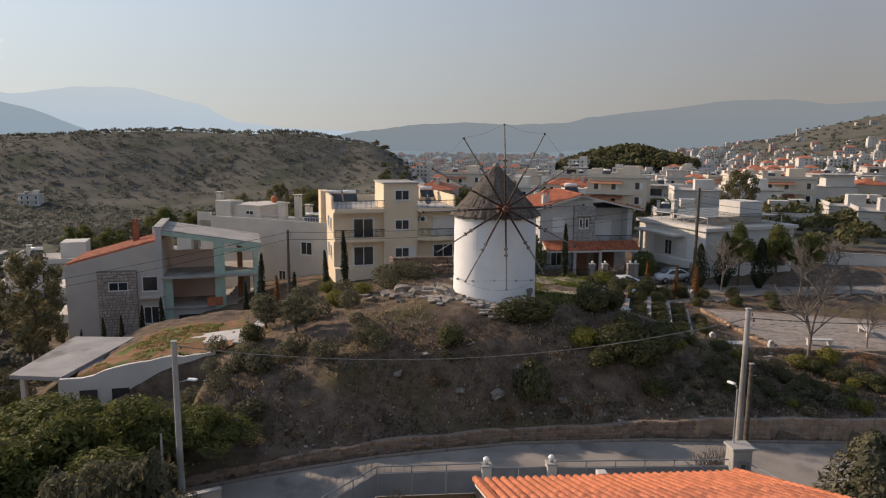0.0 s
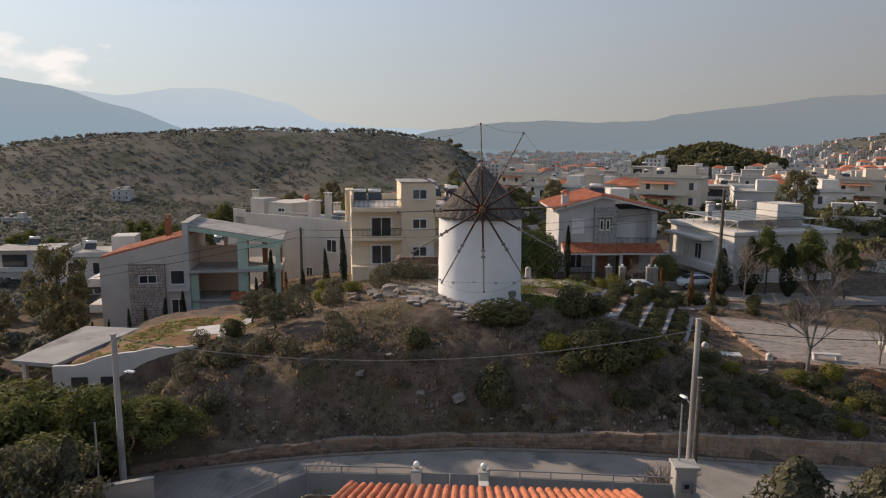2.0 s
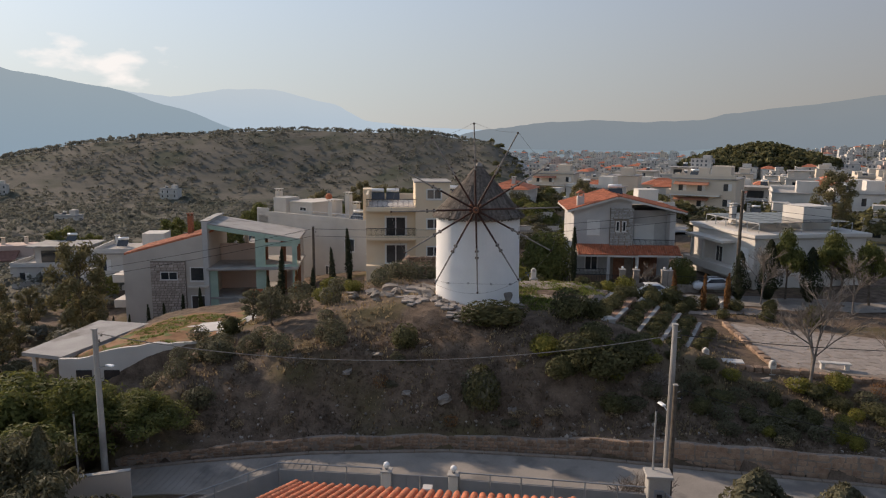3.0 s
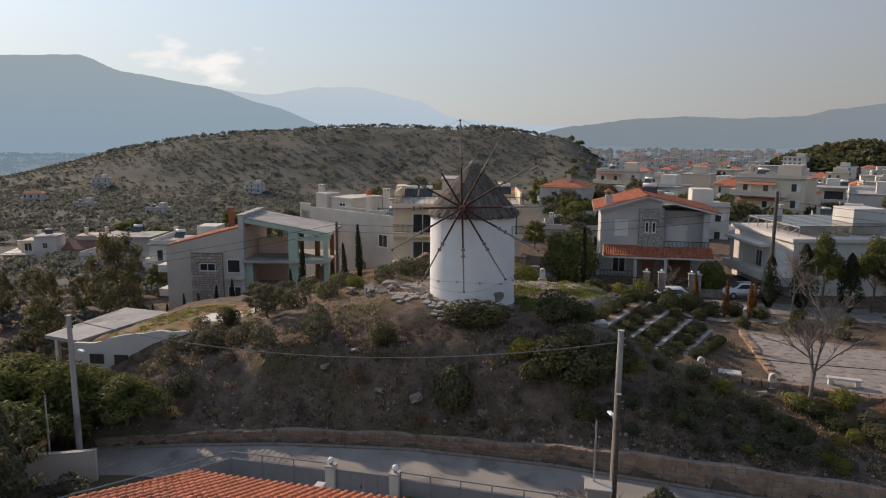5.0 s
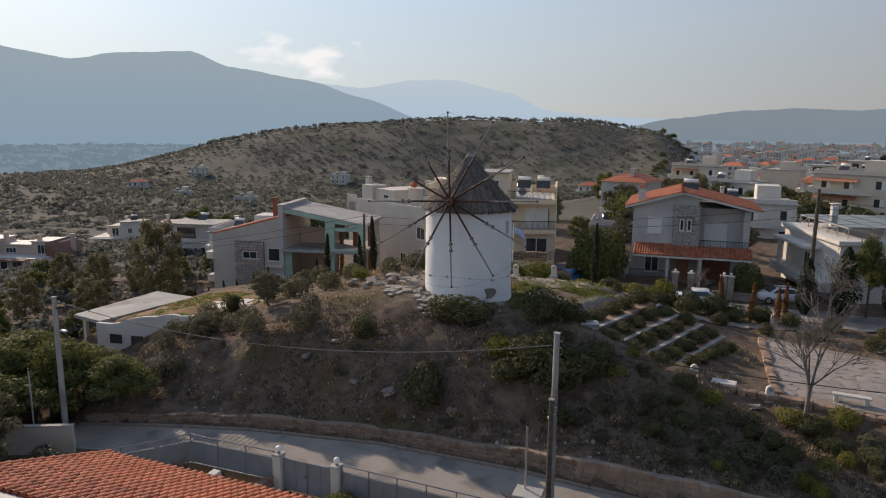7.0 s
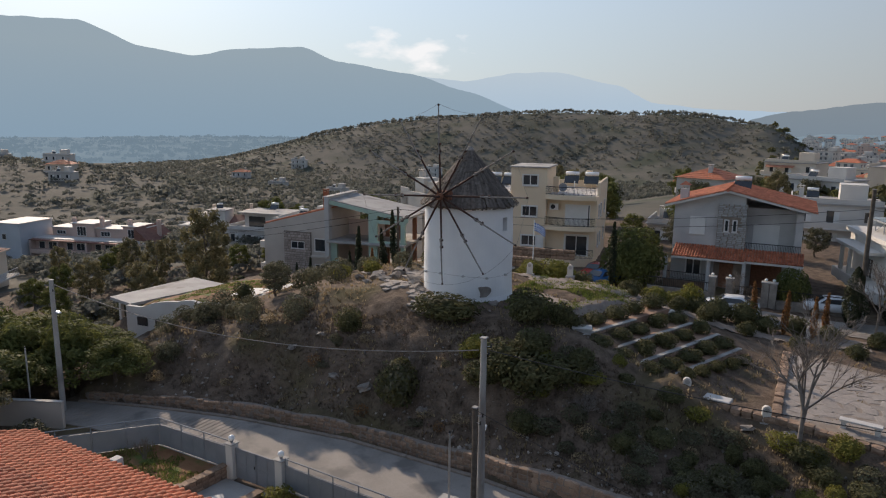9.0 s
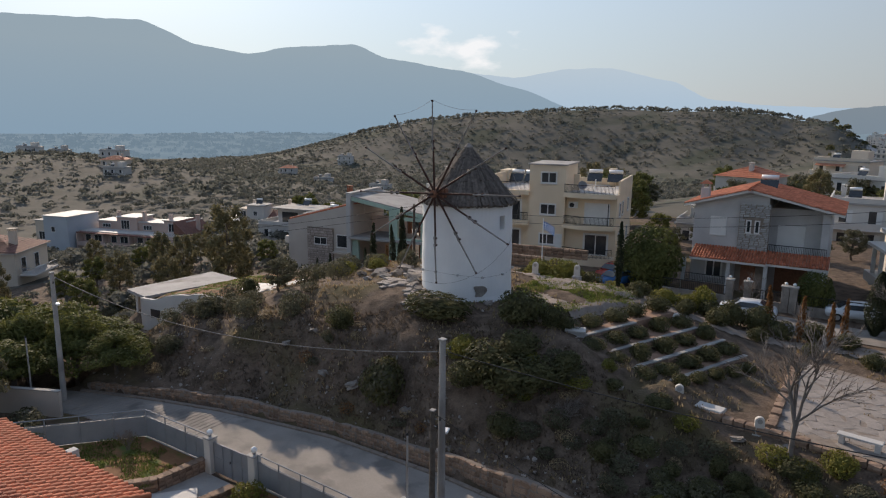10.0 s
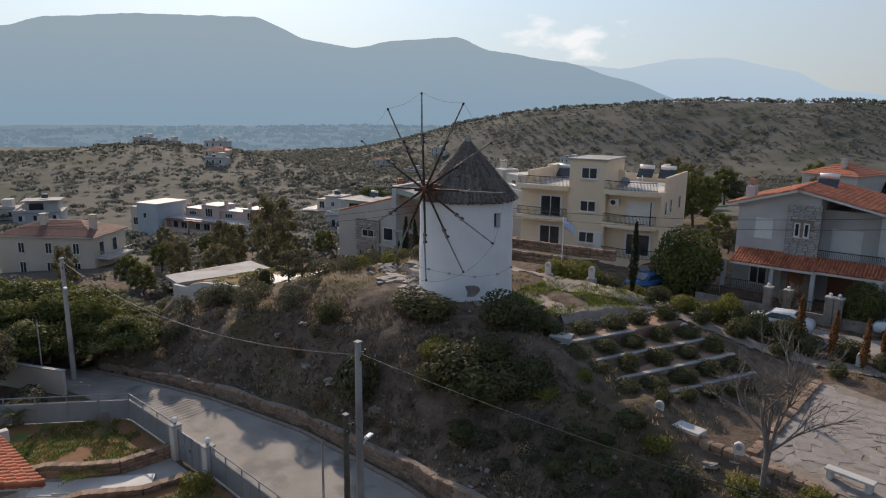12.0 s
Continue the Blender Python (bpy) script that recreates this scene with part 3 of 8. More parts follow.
# corner pillar with meter box
pil = thing("meter_pillar", pose(18.3, 33.7, -5.85), "rough concrete corner pillar with a grey meter box", "pillar")
part("pillar", boxed(-0.5, 0.5, -0.4, 0.4, -0.2, 2.65, 0.04), M_CONC, pil)
part("cap", boxed(-0.6, 0.6, -0.5, 0.5, 2.65, 2.78, 0.02), M_CONC, pil)
mb = part("meter_box", boxed(-0.22, 0.22, -0.5, -0.402, 1.5, 2.1, 0.015), M_GREYMET, pil, "grey metal meter box")
part("meter_window", boxed(-0.12, 0.12, -0.512, -0.502, 1.72, 1.95), M_WINDOW, mb)

# ---- garden: lawns, stone edging walls, steps ----
M_LAWN = material("patchy_lawn", (0.17, 0.085, 0.04), (0.24, 0.125, 0.06), 1.5, 0.95, 0.5, 14.0, c3=(0.085, 0.11, 0.025), c3_scale=0.8, c3_at=0.5, bump_dist=0.03)
M_PAVE = material("pale_terrace_slab", (0.45, 0.43, 0.40), (0.55, 0.53, 0.50), 0.8, 0.7, 0.15, 20.0)
bm = bmesh.new()
prism(bm, [(-5.9, 26.6), (2.0, 25.2), (2.6, 28.8), (4.9, 31.3), (5.1, 33.9), (0.1, 33.85)], -6.0, -5.32)
bmesh.ops.bevel(bm, geom=bm.edges[:], offset=0.05, segments=1, affect="EDGES")
tagged(link_mesh("lawn", bm, M_LAWN), "patchy lawn of grass and red earth behind the fence", "lawn", kind="structure")
bm = bmesh.new()
prism(bm, [(8.9, 33.9), (8.4, 31.0), (6.5, 28.6), (7.0, 26.0), (20.0, 26.0), (18.0, 33.5)], -6.0, -5.38)
tagged(link_mesh("lawn", bm, M_LAWN), "patchy lawn of grass and red earth beside the garden steps", "lawn", kind="structure")
bm = bmesh.new()
prism(bm, [(5.2, 33.8), (5.0, 31.2), (2.7, 28.7), (2.2, 25.0), (7.0, 25.0), (6.4, 28.6), (8.3, 31.0), (8.8, 33.8)], -6.0, -5.80)
tagged(link_mesh("garden_path", bm, M_CONC), "pale concrete path from the gate", "path", kind="structure")
steps = thing("garden_steps", pose(0, 0, 0), "pale slab garden steps leading down from the gate", "steps")
for i, (x, y, h) in enumerate(((6.3, 31.2, -38), (5.6, 30.4, -40), (4.9, 29.6, -42), (4.2, 28.7, -45))):
    bm = bmesh.new()
    box(bm, -1.15, 1.15, -0.62, 0.62, -0.25, 0.16 - 0.05 * i, 0.015)
    ob = part("step", bm, M_PAVE, steps)
    ob.matrix_basis = pose(x, y, -5.78, 0, 0, h + 90)
for line, lab in (([(5.15, 33.9), (4.95, 31.4), (3.9, 30.0), (2.65, 28.8), (2.1, 26.0)], "curving low stone garden wall with flat coping"), ([(8.5, 33.0), (8.2, 31.1), (6.6, 29.0), (6.3, 27.4)], "low curving stone garden wall beside the steps")):
    gw = thing("garden_wall", pose(0, 0, 0), lab, "garden wall")
    for i, (x, y, h, ln) in enumerate(polyline(line, 0.38)):
        zt = -5.0 - 0.04 * (i % 3)
        for k in range(3):
            put("stone", wr.choice(WALL_STONES), pose(x, y, -5.86 + 0.24 * k + 0.1, wr.uniform(-5, 5), wr.uniform(-5, 5), h) @ Matrix.Diagonal((ln * wr.uniform(1.05, 1.22), 0.32, 0.28, 1)), gw)
        put("coping_stone", wr.choice(WALL_STONES), pose(x, y, -5.13, wr.uniform(-3, 3), wr.uniform(-3, 3), h) @ Matrix.Diagonal((ln * 1.2, 0.46, 0.08, 1)), gw)

# ---- tiled house beside the camera ----
th = thing("tiled_house", pose(3.8, 25.6, -0.3), "low house with an orange clay barrel-tile roof", "house")
SL = 0.36
part("wall", boxed(0.55, 9.35, -12.5, -0.6, -5.7, -0.25), M_WHITER, th)
bm = bmesh.new()
for y0, y1, z0, z1 in ((0.0, -6.6, 0.0, 6.6 * SL), (-6.6, -13.2, 6.6 * SL, 0.0)):
    vs = [bm.verts.new(p) for p in ((0, y0, z0 - 0.18), (9.9, y0, z0 - 0.18), (9.9, y1, z1 - 0.18), (0, y1, z1 - 0.18), (0, y0, z0 - 0.04), (9.9, y0, z0 - 0.04), (9.9, y1, z1 - 0.04), (0, y1, z1 - 0.04))]
    for q in ((0, 1, 2, 3), (7, 6, 5, 4), (0, 4, 5, 1), (1, 5, 6, 2), (3, 2, 6, 7), (0, 3, 7, 4)):
        bm.faces.new([vs[i] for i in q])
bmesh.ops.recalc_face_normals(bm, faces=bm.faces)
deck = part("roof_deck", bm, M_WHITER, th)
bm = bmesh.new()
seg = 6
TW, TL = 0.30, 0.45
rows_v = []
for yy, rr0, zz in ((0.0, 0.125, 0.03), (-TL, 0.105, 0.0)):
    rows_v.append([bm.verts.new((rr0 * math.cos(math.pi * i / seg), yy, rr0 * math.sin(math.pi * i / seg) + zz)) for i in range(seg + 1)])
for i in range(seg):
    bm.faces.new((rows_v[0][i], rows_v[0][i + 1], rows_v[1][i + 1], rows_v[1][i]))
inner = [bm.verts.new((v.co.x * 0.8, v.co.y, (v.co.z - 0.03) * 0.8 + 0.03)) for v in rows_v[0]]
for i in range(seg):
    bm.faces.new((inner[i], inner[i + 1], rows_v[0][i + 1], rows_v[0][i]))
tile_me = bpy.data.meshes.new("tile")
bm.to_mesh(tile_me)
bm.free()
tile_me.materials.append(M_TILE)
pitch = -math.degrees(math.atan(SL))
ux = math.cos(math.atan(SL))
more_v, more_f = [], []
rt = random.Random(5)
cols = int(9.9 / TW)
for r in range(16):
    for c in range(cols):
        yy = 0.05 - r * 0.39 * ux
        m = pose((c + 0.5) * TW + rt.uniform(-0.006, 0.006), yy, -yy * SL - 0.02 + rt.uniform(0, 0.008), pitch, 0, rt.uniform(-1, 1))
        m2 = m @ Matrix.Translation((TW / 2, -0.04, 0.065)) @ Matrix.Rotation(math.pi, 4, "Y")
        if r < 9:
            put("tile", tile_me, m, deck)
            mats = (m2,)
        else:
            mats = (m, m2)
        for q in mats:
            s = len(more_v)
            more_v += [q @ v.co for v in tile_me.vertices]
            more_f += [[s + i for i in p.vertices] for p in tile_me.polygons]
tagged(data_part("more_tiles", more_v, more_f, M_TILEJ, deck), kind="stuff")
for i in range(17):
    bm = bmesh.new()
    yy = -i * 0.39
    rod(bm, (0.02, yy + 0.05, -yy * SL + 0.06), (0.02, yy - 0.36, (-yy + 0.36) * SL + 0.05), 0.125, 0.105, 10)
    part("verge_tile", bm, M_TILE, deck)
    bm = bmesh.new()
    rod(bm, (9.88, yy + 0.05, -yy * SL + 0.06), (9.88, yy - 0.36, (-yy + 0.36) * SL + 0.05), 0.125, 0.105, 10)
    part("verge_tile", bm, M_TILE, deck)
bm = bmesh.new()
rod(bm, (0.1, 0.08, -0.1), (9.8, 0.08, -0.1), 0.055, seg=8)
part("gutter", bm, M_GREYMET, th, "grey metal gutter")
part("vent_box", boxed(4.6, 4.95, 0.02, 0.4, -0.35, 0.12, 0.02), M_WHITER, th)

# neighbour's wall behind the pines
nb = thing("garden_boundary_wall", pose(-7.2, 33.1, -6.0, 0, 0, 205), "cream rendered boundary wall under the pines", "boundary wall")
part("wall", boxed(0, 9, -0.12, 0.12, -0.2, 1.75, 0.02), M_BEIGE, nb)
part("coping", boxed(-0.03, 9, -0.16, 0.16, 1.75, 1.82, 0.015), M_CONC, nb)


# ---- poles, lamps and cables ----
def cable(name, a, b, sag, r, mat, label, n=18):
    a, b = Vector(a), Vector(b)
    bm = tube([a.lerp(b, k / n) - Vector((0, 0, sag * 4 * k / n * (1 - k / n))) for k in range(n + 1)], r)
    return tagged(link_mesh(name, bm, mat), label, "cable")


def utility_pole(x, y, z0, z1, r, mat, label, lamp=None, group="poles"):
    p = thing("utility_pole", pose(x, y, z0), label, "utility pole", group)
    h = z1 - z0
    bm = bmesh.new()
    rod(bm, (0, 0, -0.3), (0, 0, h), r * 1.45, r, 12)
    part("shaft", bm, mat, p)
    part("cap", boxed(-r * 1.1, r * 1.1, -r * 1.1, r * 1.1, h, h + 0.05, 0.01), M_CONC, p)
    for k, zz in enumerate((h - 0.35, h - 0.6)):
        bm = bmesh.new()
        rod(bm, (-0.02, 0, zz), (0.28, 0.1 * (-1) ** k, zz + 0.03), 0.018, seg=6)
        br = part("bracket", bm, M_STEEL, p)
        bm = bmesh.new()
        rod(bm, (0.28, 0.1 * (-1) ** k, zz - 0.02), (0.28, 0.1 * (-1) ** k, zz + 0.12), 0.04, 0.03, 8)
        part("insulator", bm, M_RAIL, br)
    if lamp:
        zl, dx, dy = lamp
        bm = bmesh.new()
        rod(bm, (0, 0, zl), (dx * 0.6, dy * 0.6, zl + 0.22), 0.025, seg=6)
        arm = part("lamp_arm", bm, M_STEEL, p)
        bm = bmesh.new()
        box(bm, -0.05, 0.42, -0.11, 0.11, -0.05, 0.05, 0.03, Matrix.Translation((dx * 0.6, dy * 0.6, zl + 0.24)) @ Matrix.Rotation(math.atan2(dy, dx), 4, "Z"))
        part("lamp_head", bm, M_GLOBE, arm, "pale street-lamp head")
    return p


utility_pole(18.98, 35.08, -5.8, 3.6, 0.125, M_CONC, "tall grey concrete utility pole beside the lane", (5.0, -0.3, 0.85))
utility_pole(-9.38, 34.37, -6.1, 2.52, 0.125, M_CONC, "grey concrete utility pole among the pines", (6.6, 1.1, -0.3))
utility_pole(19.0, 34.4, -5.8, 0.9, 0.10, M_BARK, "brown wooden pole beside the concrete pole")
for x, y, z, lab in ((18.1, 33.95, -0.2, "thin grey steel post beside the fence corner"), (-9.6, 32.6, -1.2, "thin grey steel post among the pines")):
    sp = thing("steel_post", pose(x, y, -5.85), lab, "post")
    bm = bmesh.new()
    rod(bm, (0, 0, -0.2), (0, 0, z + 5.85), 0.05, 0.045, 10)
    part("shaft", bm, M_STEEL, sp)
    bm = bmesh.new()
    rod(bm, (0, 0, z + 5.85), (0, 0, z + 5.95), 0.06, 0.03, 10)
    part("cap", bm, M_RAIL, sp)
PC, PD = (-9.64, 72.4), (33.5, 72.3)
utility_pole(*PC, -6.2, 3.0, 0.12, M_BARK, "old grey-brown wooden pole below the flats")
utility_pole(*PD, -3.0, 7.4, 0.14, M_BARK, "old grey-brown wooden pole by the back street")
cable("overhead_cable", (18.8, 35.0, 3.1), (-9.2, 34.4, 2.3), 1.3, 0.024, M_WOODW, "thick twisted overhead cable between two poles", 40)
cable("overhead_cable", (19.1, 35.2, 3.1), (60, 41, 4.5), 1.6, 0.02, M_RAIL, "overhead cable running along the lane", 30)
cable("overhead_cable", (19.0, 34.5, 0.75), (45, 30.5, -3.0), 0.4, 0.014, M_RAIL, "thin service cable from the wooden pole", 20)
for dz in (0.0, -0.75):
    cable("overhead_cable", (-9.6, 72.4, 2.75 + dz), (33.4, 72.3, 5.9 + dz), 0.9, 0.02, M_RAIL, "overhead cable behind the windmill", 30)
    cable("overhead_cable", (-9.7, 72.4, 2.75 + dz), (-48, 64, -3.5 + dz), 0.5, 0.02, M_RAIL, "overhead cable past the beige house", 24)
    cable("overhead_cable", (33.6, 72.3, 6.6 + dz), (80, 80, 4.0 + dz), 0.9, 0.02, M_RAIL, "overhead cable along the back street", 24)

# ---- terraces of shrubs ----
TERR = [(-3.1, 2.2, 10.2, -0.55), (-0.9, -0.3, 5.6, -0.6), (0.8, 0.0, 9.7, -1.2), (2.4, 0.5, 10.4, -1.72), (3.95, 2.0, 10.4, -2.3)]
M_SOIL = material("red_bed_soil", (0.25, 0.155, 0.105), (0.37, 0.24, 0.165), 1.5, 0.95, 0.5, 16.0, bump_dist=0.04)
for i, (v, u0, u1, zt) in enumerate(TERR):
    tw = thing("terrace_wall", pose(19.0, 50.0, 0, 0, 0, math.degrees(math.atan2(0.933, 0.36))), "low stone terrace wall with pale slab coping", "terrace wall", "planting terraces")
    part("core", boxed(u0, u1, -v - 0.10, -v + 0.10, zt - 1.1, zt - 0.04), M_MORTAR, tw)
    n = int((u1 - u0) / 0.62)
    for k in range(n):
        a, b = lerp(u0, u1, k / n), lerp(u0, u1, (k + 1) / n)
        part("coping_slab", boxed(a + 0.006, b - 0.006, -v - 0.15, -v + 0.15, zt - 0.05 + wr.uniform(-0.01, 0.01), zt + 0.03, 0.012), M_CONC, tw)
        for q in range(2):
            put("stone", wr.choice(WALL_STONES), pose((a + b) / 2, -v - 0.1, zt - 0.2 - 0.26 * q, wr.uniform(-4, 4), wr.uniform(-4, 4), 0) @ Matrix.Diagonal(((b - a) * 0.98, 0.14, 0.26, 1)), tw)
for (va, a0, a1, za), (vb, b0, b1, zb) in zip(TERR, TERR[1:]):
    bm = bmesh.new()
    prism(bm, [terrace_xy(min(a0, b0) + 0.1, vb - 0.1), terrace_xy(max(b1, a1 - 0.5), vb - 0.1), terrace_xy(max(b1, a1 - 0.5), va + 0.1), terrace_xy(min(a0, b0) + 0.1, va + 0.1)], zb - 1.2, zb - 0.03)
    tagged(link_mesh("planting_bed", bm, M_SOIL), "strip of red-brown soil between terrace walls", "planting bed", kind="structure")
# stepped stone blocks at the near end of the terraces
for i, (x, y, z) in enumerate(((18.0, 51.0, -0.35), (18.7, 50.3, -0.9), (19.7, 49.7, -1.35), (20.6, 49.4, -1.8))):
    st = thing("stone_step_block", pose(x, y, z, 0, 0, 20), "grey stone block step at the terrace end", "stone step", "terrace steps")
    part("block", boxed(-0.55, 0.55, -0.4, 0.4, -0.7, 0.0, 0.03), M_CONC, st)
    part("slab", boxed(-0.62, 0.62, -0.46, 0.46, 0.0, 0.08, 0.02), M_PAVE, st)

# ---- plaza ----
M_FLAG = material("plaza_flagstone", (0.22, 0.195, 0.175), (0.34, 0.30, 0.265), 1.6, 0.85, 0.5, 12.0, random_amount=0.10)
plaza = new("plaza")
tagged(plaza, "pale flagstone plaza with low stone edge", "plaza", kind="structure")
bm = bmesh.new()
prism(bm, [(29.4, 49.3), (46, 46.5), (50, 54.0), (30.0, 61.4), (29.2, 60.6)], -4.2, -2.985)
part("bed", bm, M_MORTAR, plaza)
flag_me = [stone_mesh("flagstone", 1, 1, 1, 60 + i, M_FLAG, 0.2, 1) for i in range(6)]
for i in range(20):
    for j in range(18):
        x, y = 29.7 + i * 0.86 + 0.4 * (j % 2) + wr.uniform(-0.12, 0.12), 46.9 + j * 0.84 + wr.uniform(-0.12, 0.12)
        top = lerp(61.2, 54.0, (x - 30) / 20)
        if y > lerp(49.6, 46.6, (x - 29.4) / 16.6) + 0.3 and y < top - 0.6 and x < 44.5:
            put("flagstone", flag_me[(i * 3 + j * 5) % 6], pose(x, y, -2.988 + wr.uniform(-0.006, 0.010), wr.uniform(-0.4, 0.4), wr.uniform(-0.4, 0.4), wr.uniform(0, 360)) @ Matrix.Diagonal((wr.uniform(0.85, 1.2), wr.uniform(0.7, 0.95), 0.05, 1)), plaza)
edge = thing("plaza_edge_wall", pose(0, 0, 0), "low rubble edging wall round the plaza", "edging wall")
for line in ([(24.0, 49.6), (27.0, 49.0), (29.2, 49.0), (34, 48.3), (46, 46.2)], [(29.2, 49.2), (29.1, 60.8)]):
    for x, y, h, ln in polyline(line, 0.62):
        zt = min(ground(x, y) + 0.12, -2.75)
        for k in range(2):
            put("stone", wr.choice(WALL_STONES), pose(x, y, zt - 0.3 * k, wr.uniform(-5, 5), wr.uniform(-5, 5), h) @ Matrix.Diagonal((ln * 1.02, 0.5, 0.34, 1)), edge)


def bench(x, y, z, h):
    b = thing("stone_bench", pose(x, y, z, 0, 0, h), "pale stone slab bench on two blocks", "bench", "plaza benches")
    part("seat", boxed(-0.95, 0.95, -0.24, 0.24, 0.38, 0.48, 0.02), M_PAVE, b)
    for s in (-0.75, 0.75):
        part("leg", boxed(s - 0.12, s + 0.12, -0.2, 0.2, -0.05, 0.38, 0.015), M_PAVE, b)


bench(33.0, 49.7, -2.96, -7)
bench(38.6, 52.4, -2.96, 75)


def stele(x, y, z, h=0.95, w=0.42, turn=0):
    s = thing("marble_stele", pose(x, y, z, 0, 0, turn), "small white marble marker stone with rounded top", "marker stone", "marker stones")
    bm = bmesh.new()
    out = [(-w / 2, 0), (w / 2, 0)] + [(w / 2 * math.cos(a), h - w / 2 + w / 2 * math.sin(a)) for a in np.linspace(0, math.pi, 9)]
    fr = [bm.verts.new((px, -0.11, pz)) for px, pz in out]
    bk = [bm.verts.new((px, 0.11, pz)) for px, pz in out]
    bm.faces.new(fr), bm.faces.new(bk[::-1])
    for i in range(len(out)):
        bm.faces.new((fr[i], bk[i], bk[(i + 1) % len(out)], fr[(i + 1) % len(out)]))
    bmesh.ops.recalc_face_normals(bm, faces=bm.faces)
    bmesh.ops.bevel(bm, geom=bm.edges[:], offset=0.015, segments=1, affect="EDGES")
    part("stone", bm, M_WHITER, s)
    part("base", boxed(-w * 0.75, w * 0.75, -0.25, 0.25, -0.3, 0.06, 0.02), M_CONC, s)
    bm = bmesh.new()
    rod(bm, (0, -0.112, h - w / 2), (0, -0.125, h - w / 2), 0.13, 0.13, 16)
    part("medallion", bm, M_CONC, s)


for x, y, tz, tu in ((24.6, 49.72, -1.82, 15), (28.75, 48.98, -2.29, 15), (21.9, 58.8, -0.5, 30), (13.2, 62.6, 1.0, 10), (10.3, 61.2, 1.1, 10), (30.3, 65.5, -2.1, 0)):
    stele(x, y, tz - 0.95, 0.95, 0.45, tu)
sl = thing("stone_slab_seat", pose(26.3, 49.4, -2.75, 0, 0, -8), "flat grey stone slab lying beside the marker stone", "stone slab")
part("slab", boxed(-0.7, 0.7, -0.4, 0.4, 0.0, 0.22, 0.03), M_PAVE, sl)

# ---- top of the mound: paving, rocks, steps, path ----
M_PATH = material("trodden_stone_path", (0.21, 0.17, 0.14), (0.33, 0.275, 0.23), 1.2, 0.9, 0.6, 10.0, bump_dist=0.05)
apron = new("paved_apron")
tagged(apron, "rough crazy-paved stone apron in front of the windmill", "paving", kind="structure")
ar = random.Random(21)
pave_me = [stone_mesh("paving_stone", 1, 1, 1, 80 + i, M_FLAG, 0.16, 1) for i in range(6)]
cnt = 0
for i in range(26):
    for j in range(11):
        x, y = 0.2 + 0.5 * i + ar.uniform(-0.1, 0.1), 47.9 + 0.46 * j + ar.uniform(-0.1, 0.1)
        d = math.hypot(x - MILL[0], y - MILL[1])
        if 3.1 < d < 5.3 - 0.9 * math.sin(i * 0.7) and x < 9.4 and y < 51.8:
            put("paving_stone", ar.choice(pave_me), pose(x, y, ground(x, y) + 0.03, ar.uniform(-4, 4), ar.uniform(-4, 4), ar.uniform(0, 360)) @ Matrix.Diagonal((0.56, 0.5, 0.16, 1)), apron)
            cnt += 1
steps = thing("rock_steps", pose(3.5, 53.3, 0), "worn stone steps between rocks beside the windmill", "steps")
for i in range(5):
    put("step", ar.choice(pave_me), pose(0.1 * i, -1.0 + 0.42 * i, -0.05 + 0.2 * i, 0, 0, ar.uniform(-8, 8)) @ Matrix.Diagonal((1.35, 0.5, 0.24, 1)), steps)


def rock(x, y, r, seed):
    rk = random.Random(seed)
    t = thing("rock", pose(x, y, ground(x, y)), "rough grey limestone boulder half sunk in earth", "rock", "limestone rocks")
    put("stone", rk.choice(ROCKS), pose(0, 0, r * 0.15, rk.uniform(-20, 20), rk.uniform(-20, 20), rk.uniform(0, 360)) @ Matrix.Diagonal((r * rk.uniform(0.9, 1.5), r * rk.uniform(0.8, 1.2), r * rk.uniform(0.5, 0.95), 1)), t)


for i, (x, y, r) in enumerate(((4.7, 53.0, 1.1), (5.3, 51.9, 0.8), (2.5, 53.5, 0.9), (2.1, 52.5, 0.8), (1.2, 53.0, 0.8), (0.6, 54.2, 0.9), (4.9, 54.3, 1.0), (2.9, 55.3, 0.8), (1.8, 55.6, 0.9), (-0.6, 53.2, 0.6), (5.9, 51.2, 0.5), (6.6, 50.6, 0.5), (3.9, 54.9, 0.7), (1.5, 51.4, 0.5), (-1.2, 55.0, 0.7), (12.0, 50.9, 0.5), (7.4, 42.9, 0.6), (11.6, 42.6, 0.5), (5.1, 42.8, 0.6), (1.2, 43.4, 0.5), (9.0, 44.0, 0.45), (3.0, 44.2, 0.5), (28.0, 47.9, 0.5), (29.6, 47.4, 0.6), (30.0, 48.1, 0.5), (22.0, 47.4, 0.4))):
    rock(x, y, r, 40 + i)
# scattered small rubble on the cut slope
vs, fs = [], []
for i in range(1500):
    x = ar.uniform(-11, 34)
    y = along(WALL_LINE, x) + ar.uniform(0.35, 9.0) * ar.random() ** 0.6
    r = 0.02 + 0.13 * ar.random() ** 5
    me = ROCKS[i % 6] if r > 0.12 else flag_me[i % 6]
    m = pose(x, y, ground(x, y) + r * 0.15, ar.uniform(0, 60), ar.uniform(0, 60), ar.uniform(0, 360)) @ Matrix.Diagonal((r * 1.6, r * 1.3, r * 1.1, 1))
    s = len(vs)
    vs += [m @ v.co for v in me.vertices]
    fs += [[s + k for k in p.vertices] for p in me.polygons]
tagged(data_part("rubble", vs, fs, M_STONE), "loose limestone rubble over the cut slope", "rubble", kind="stuff")


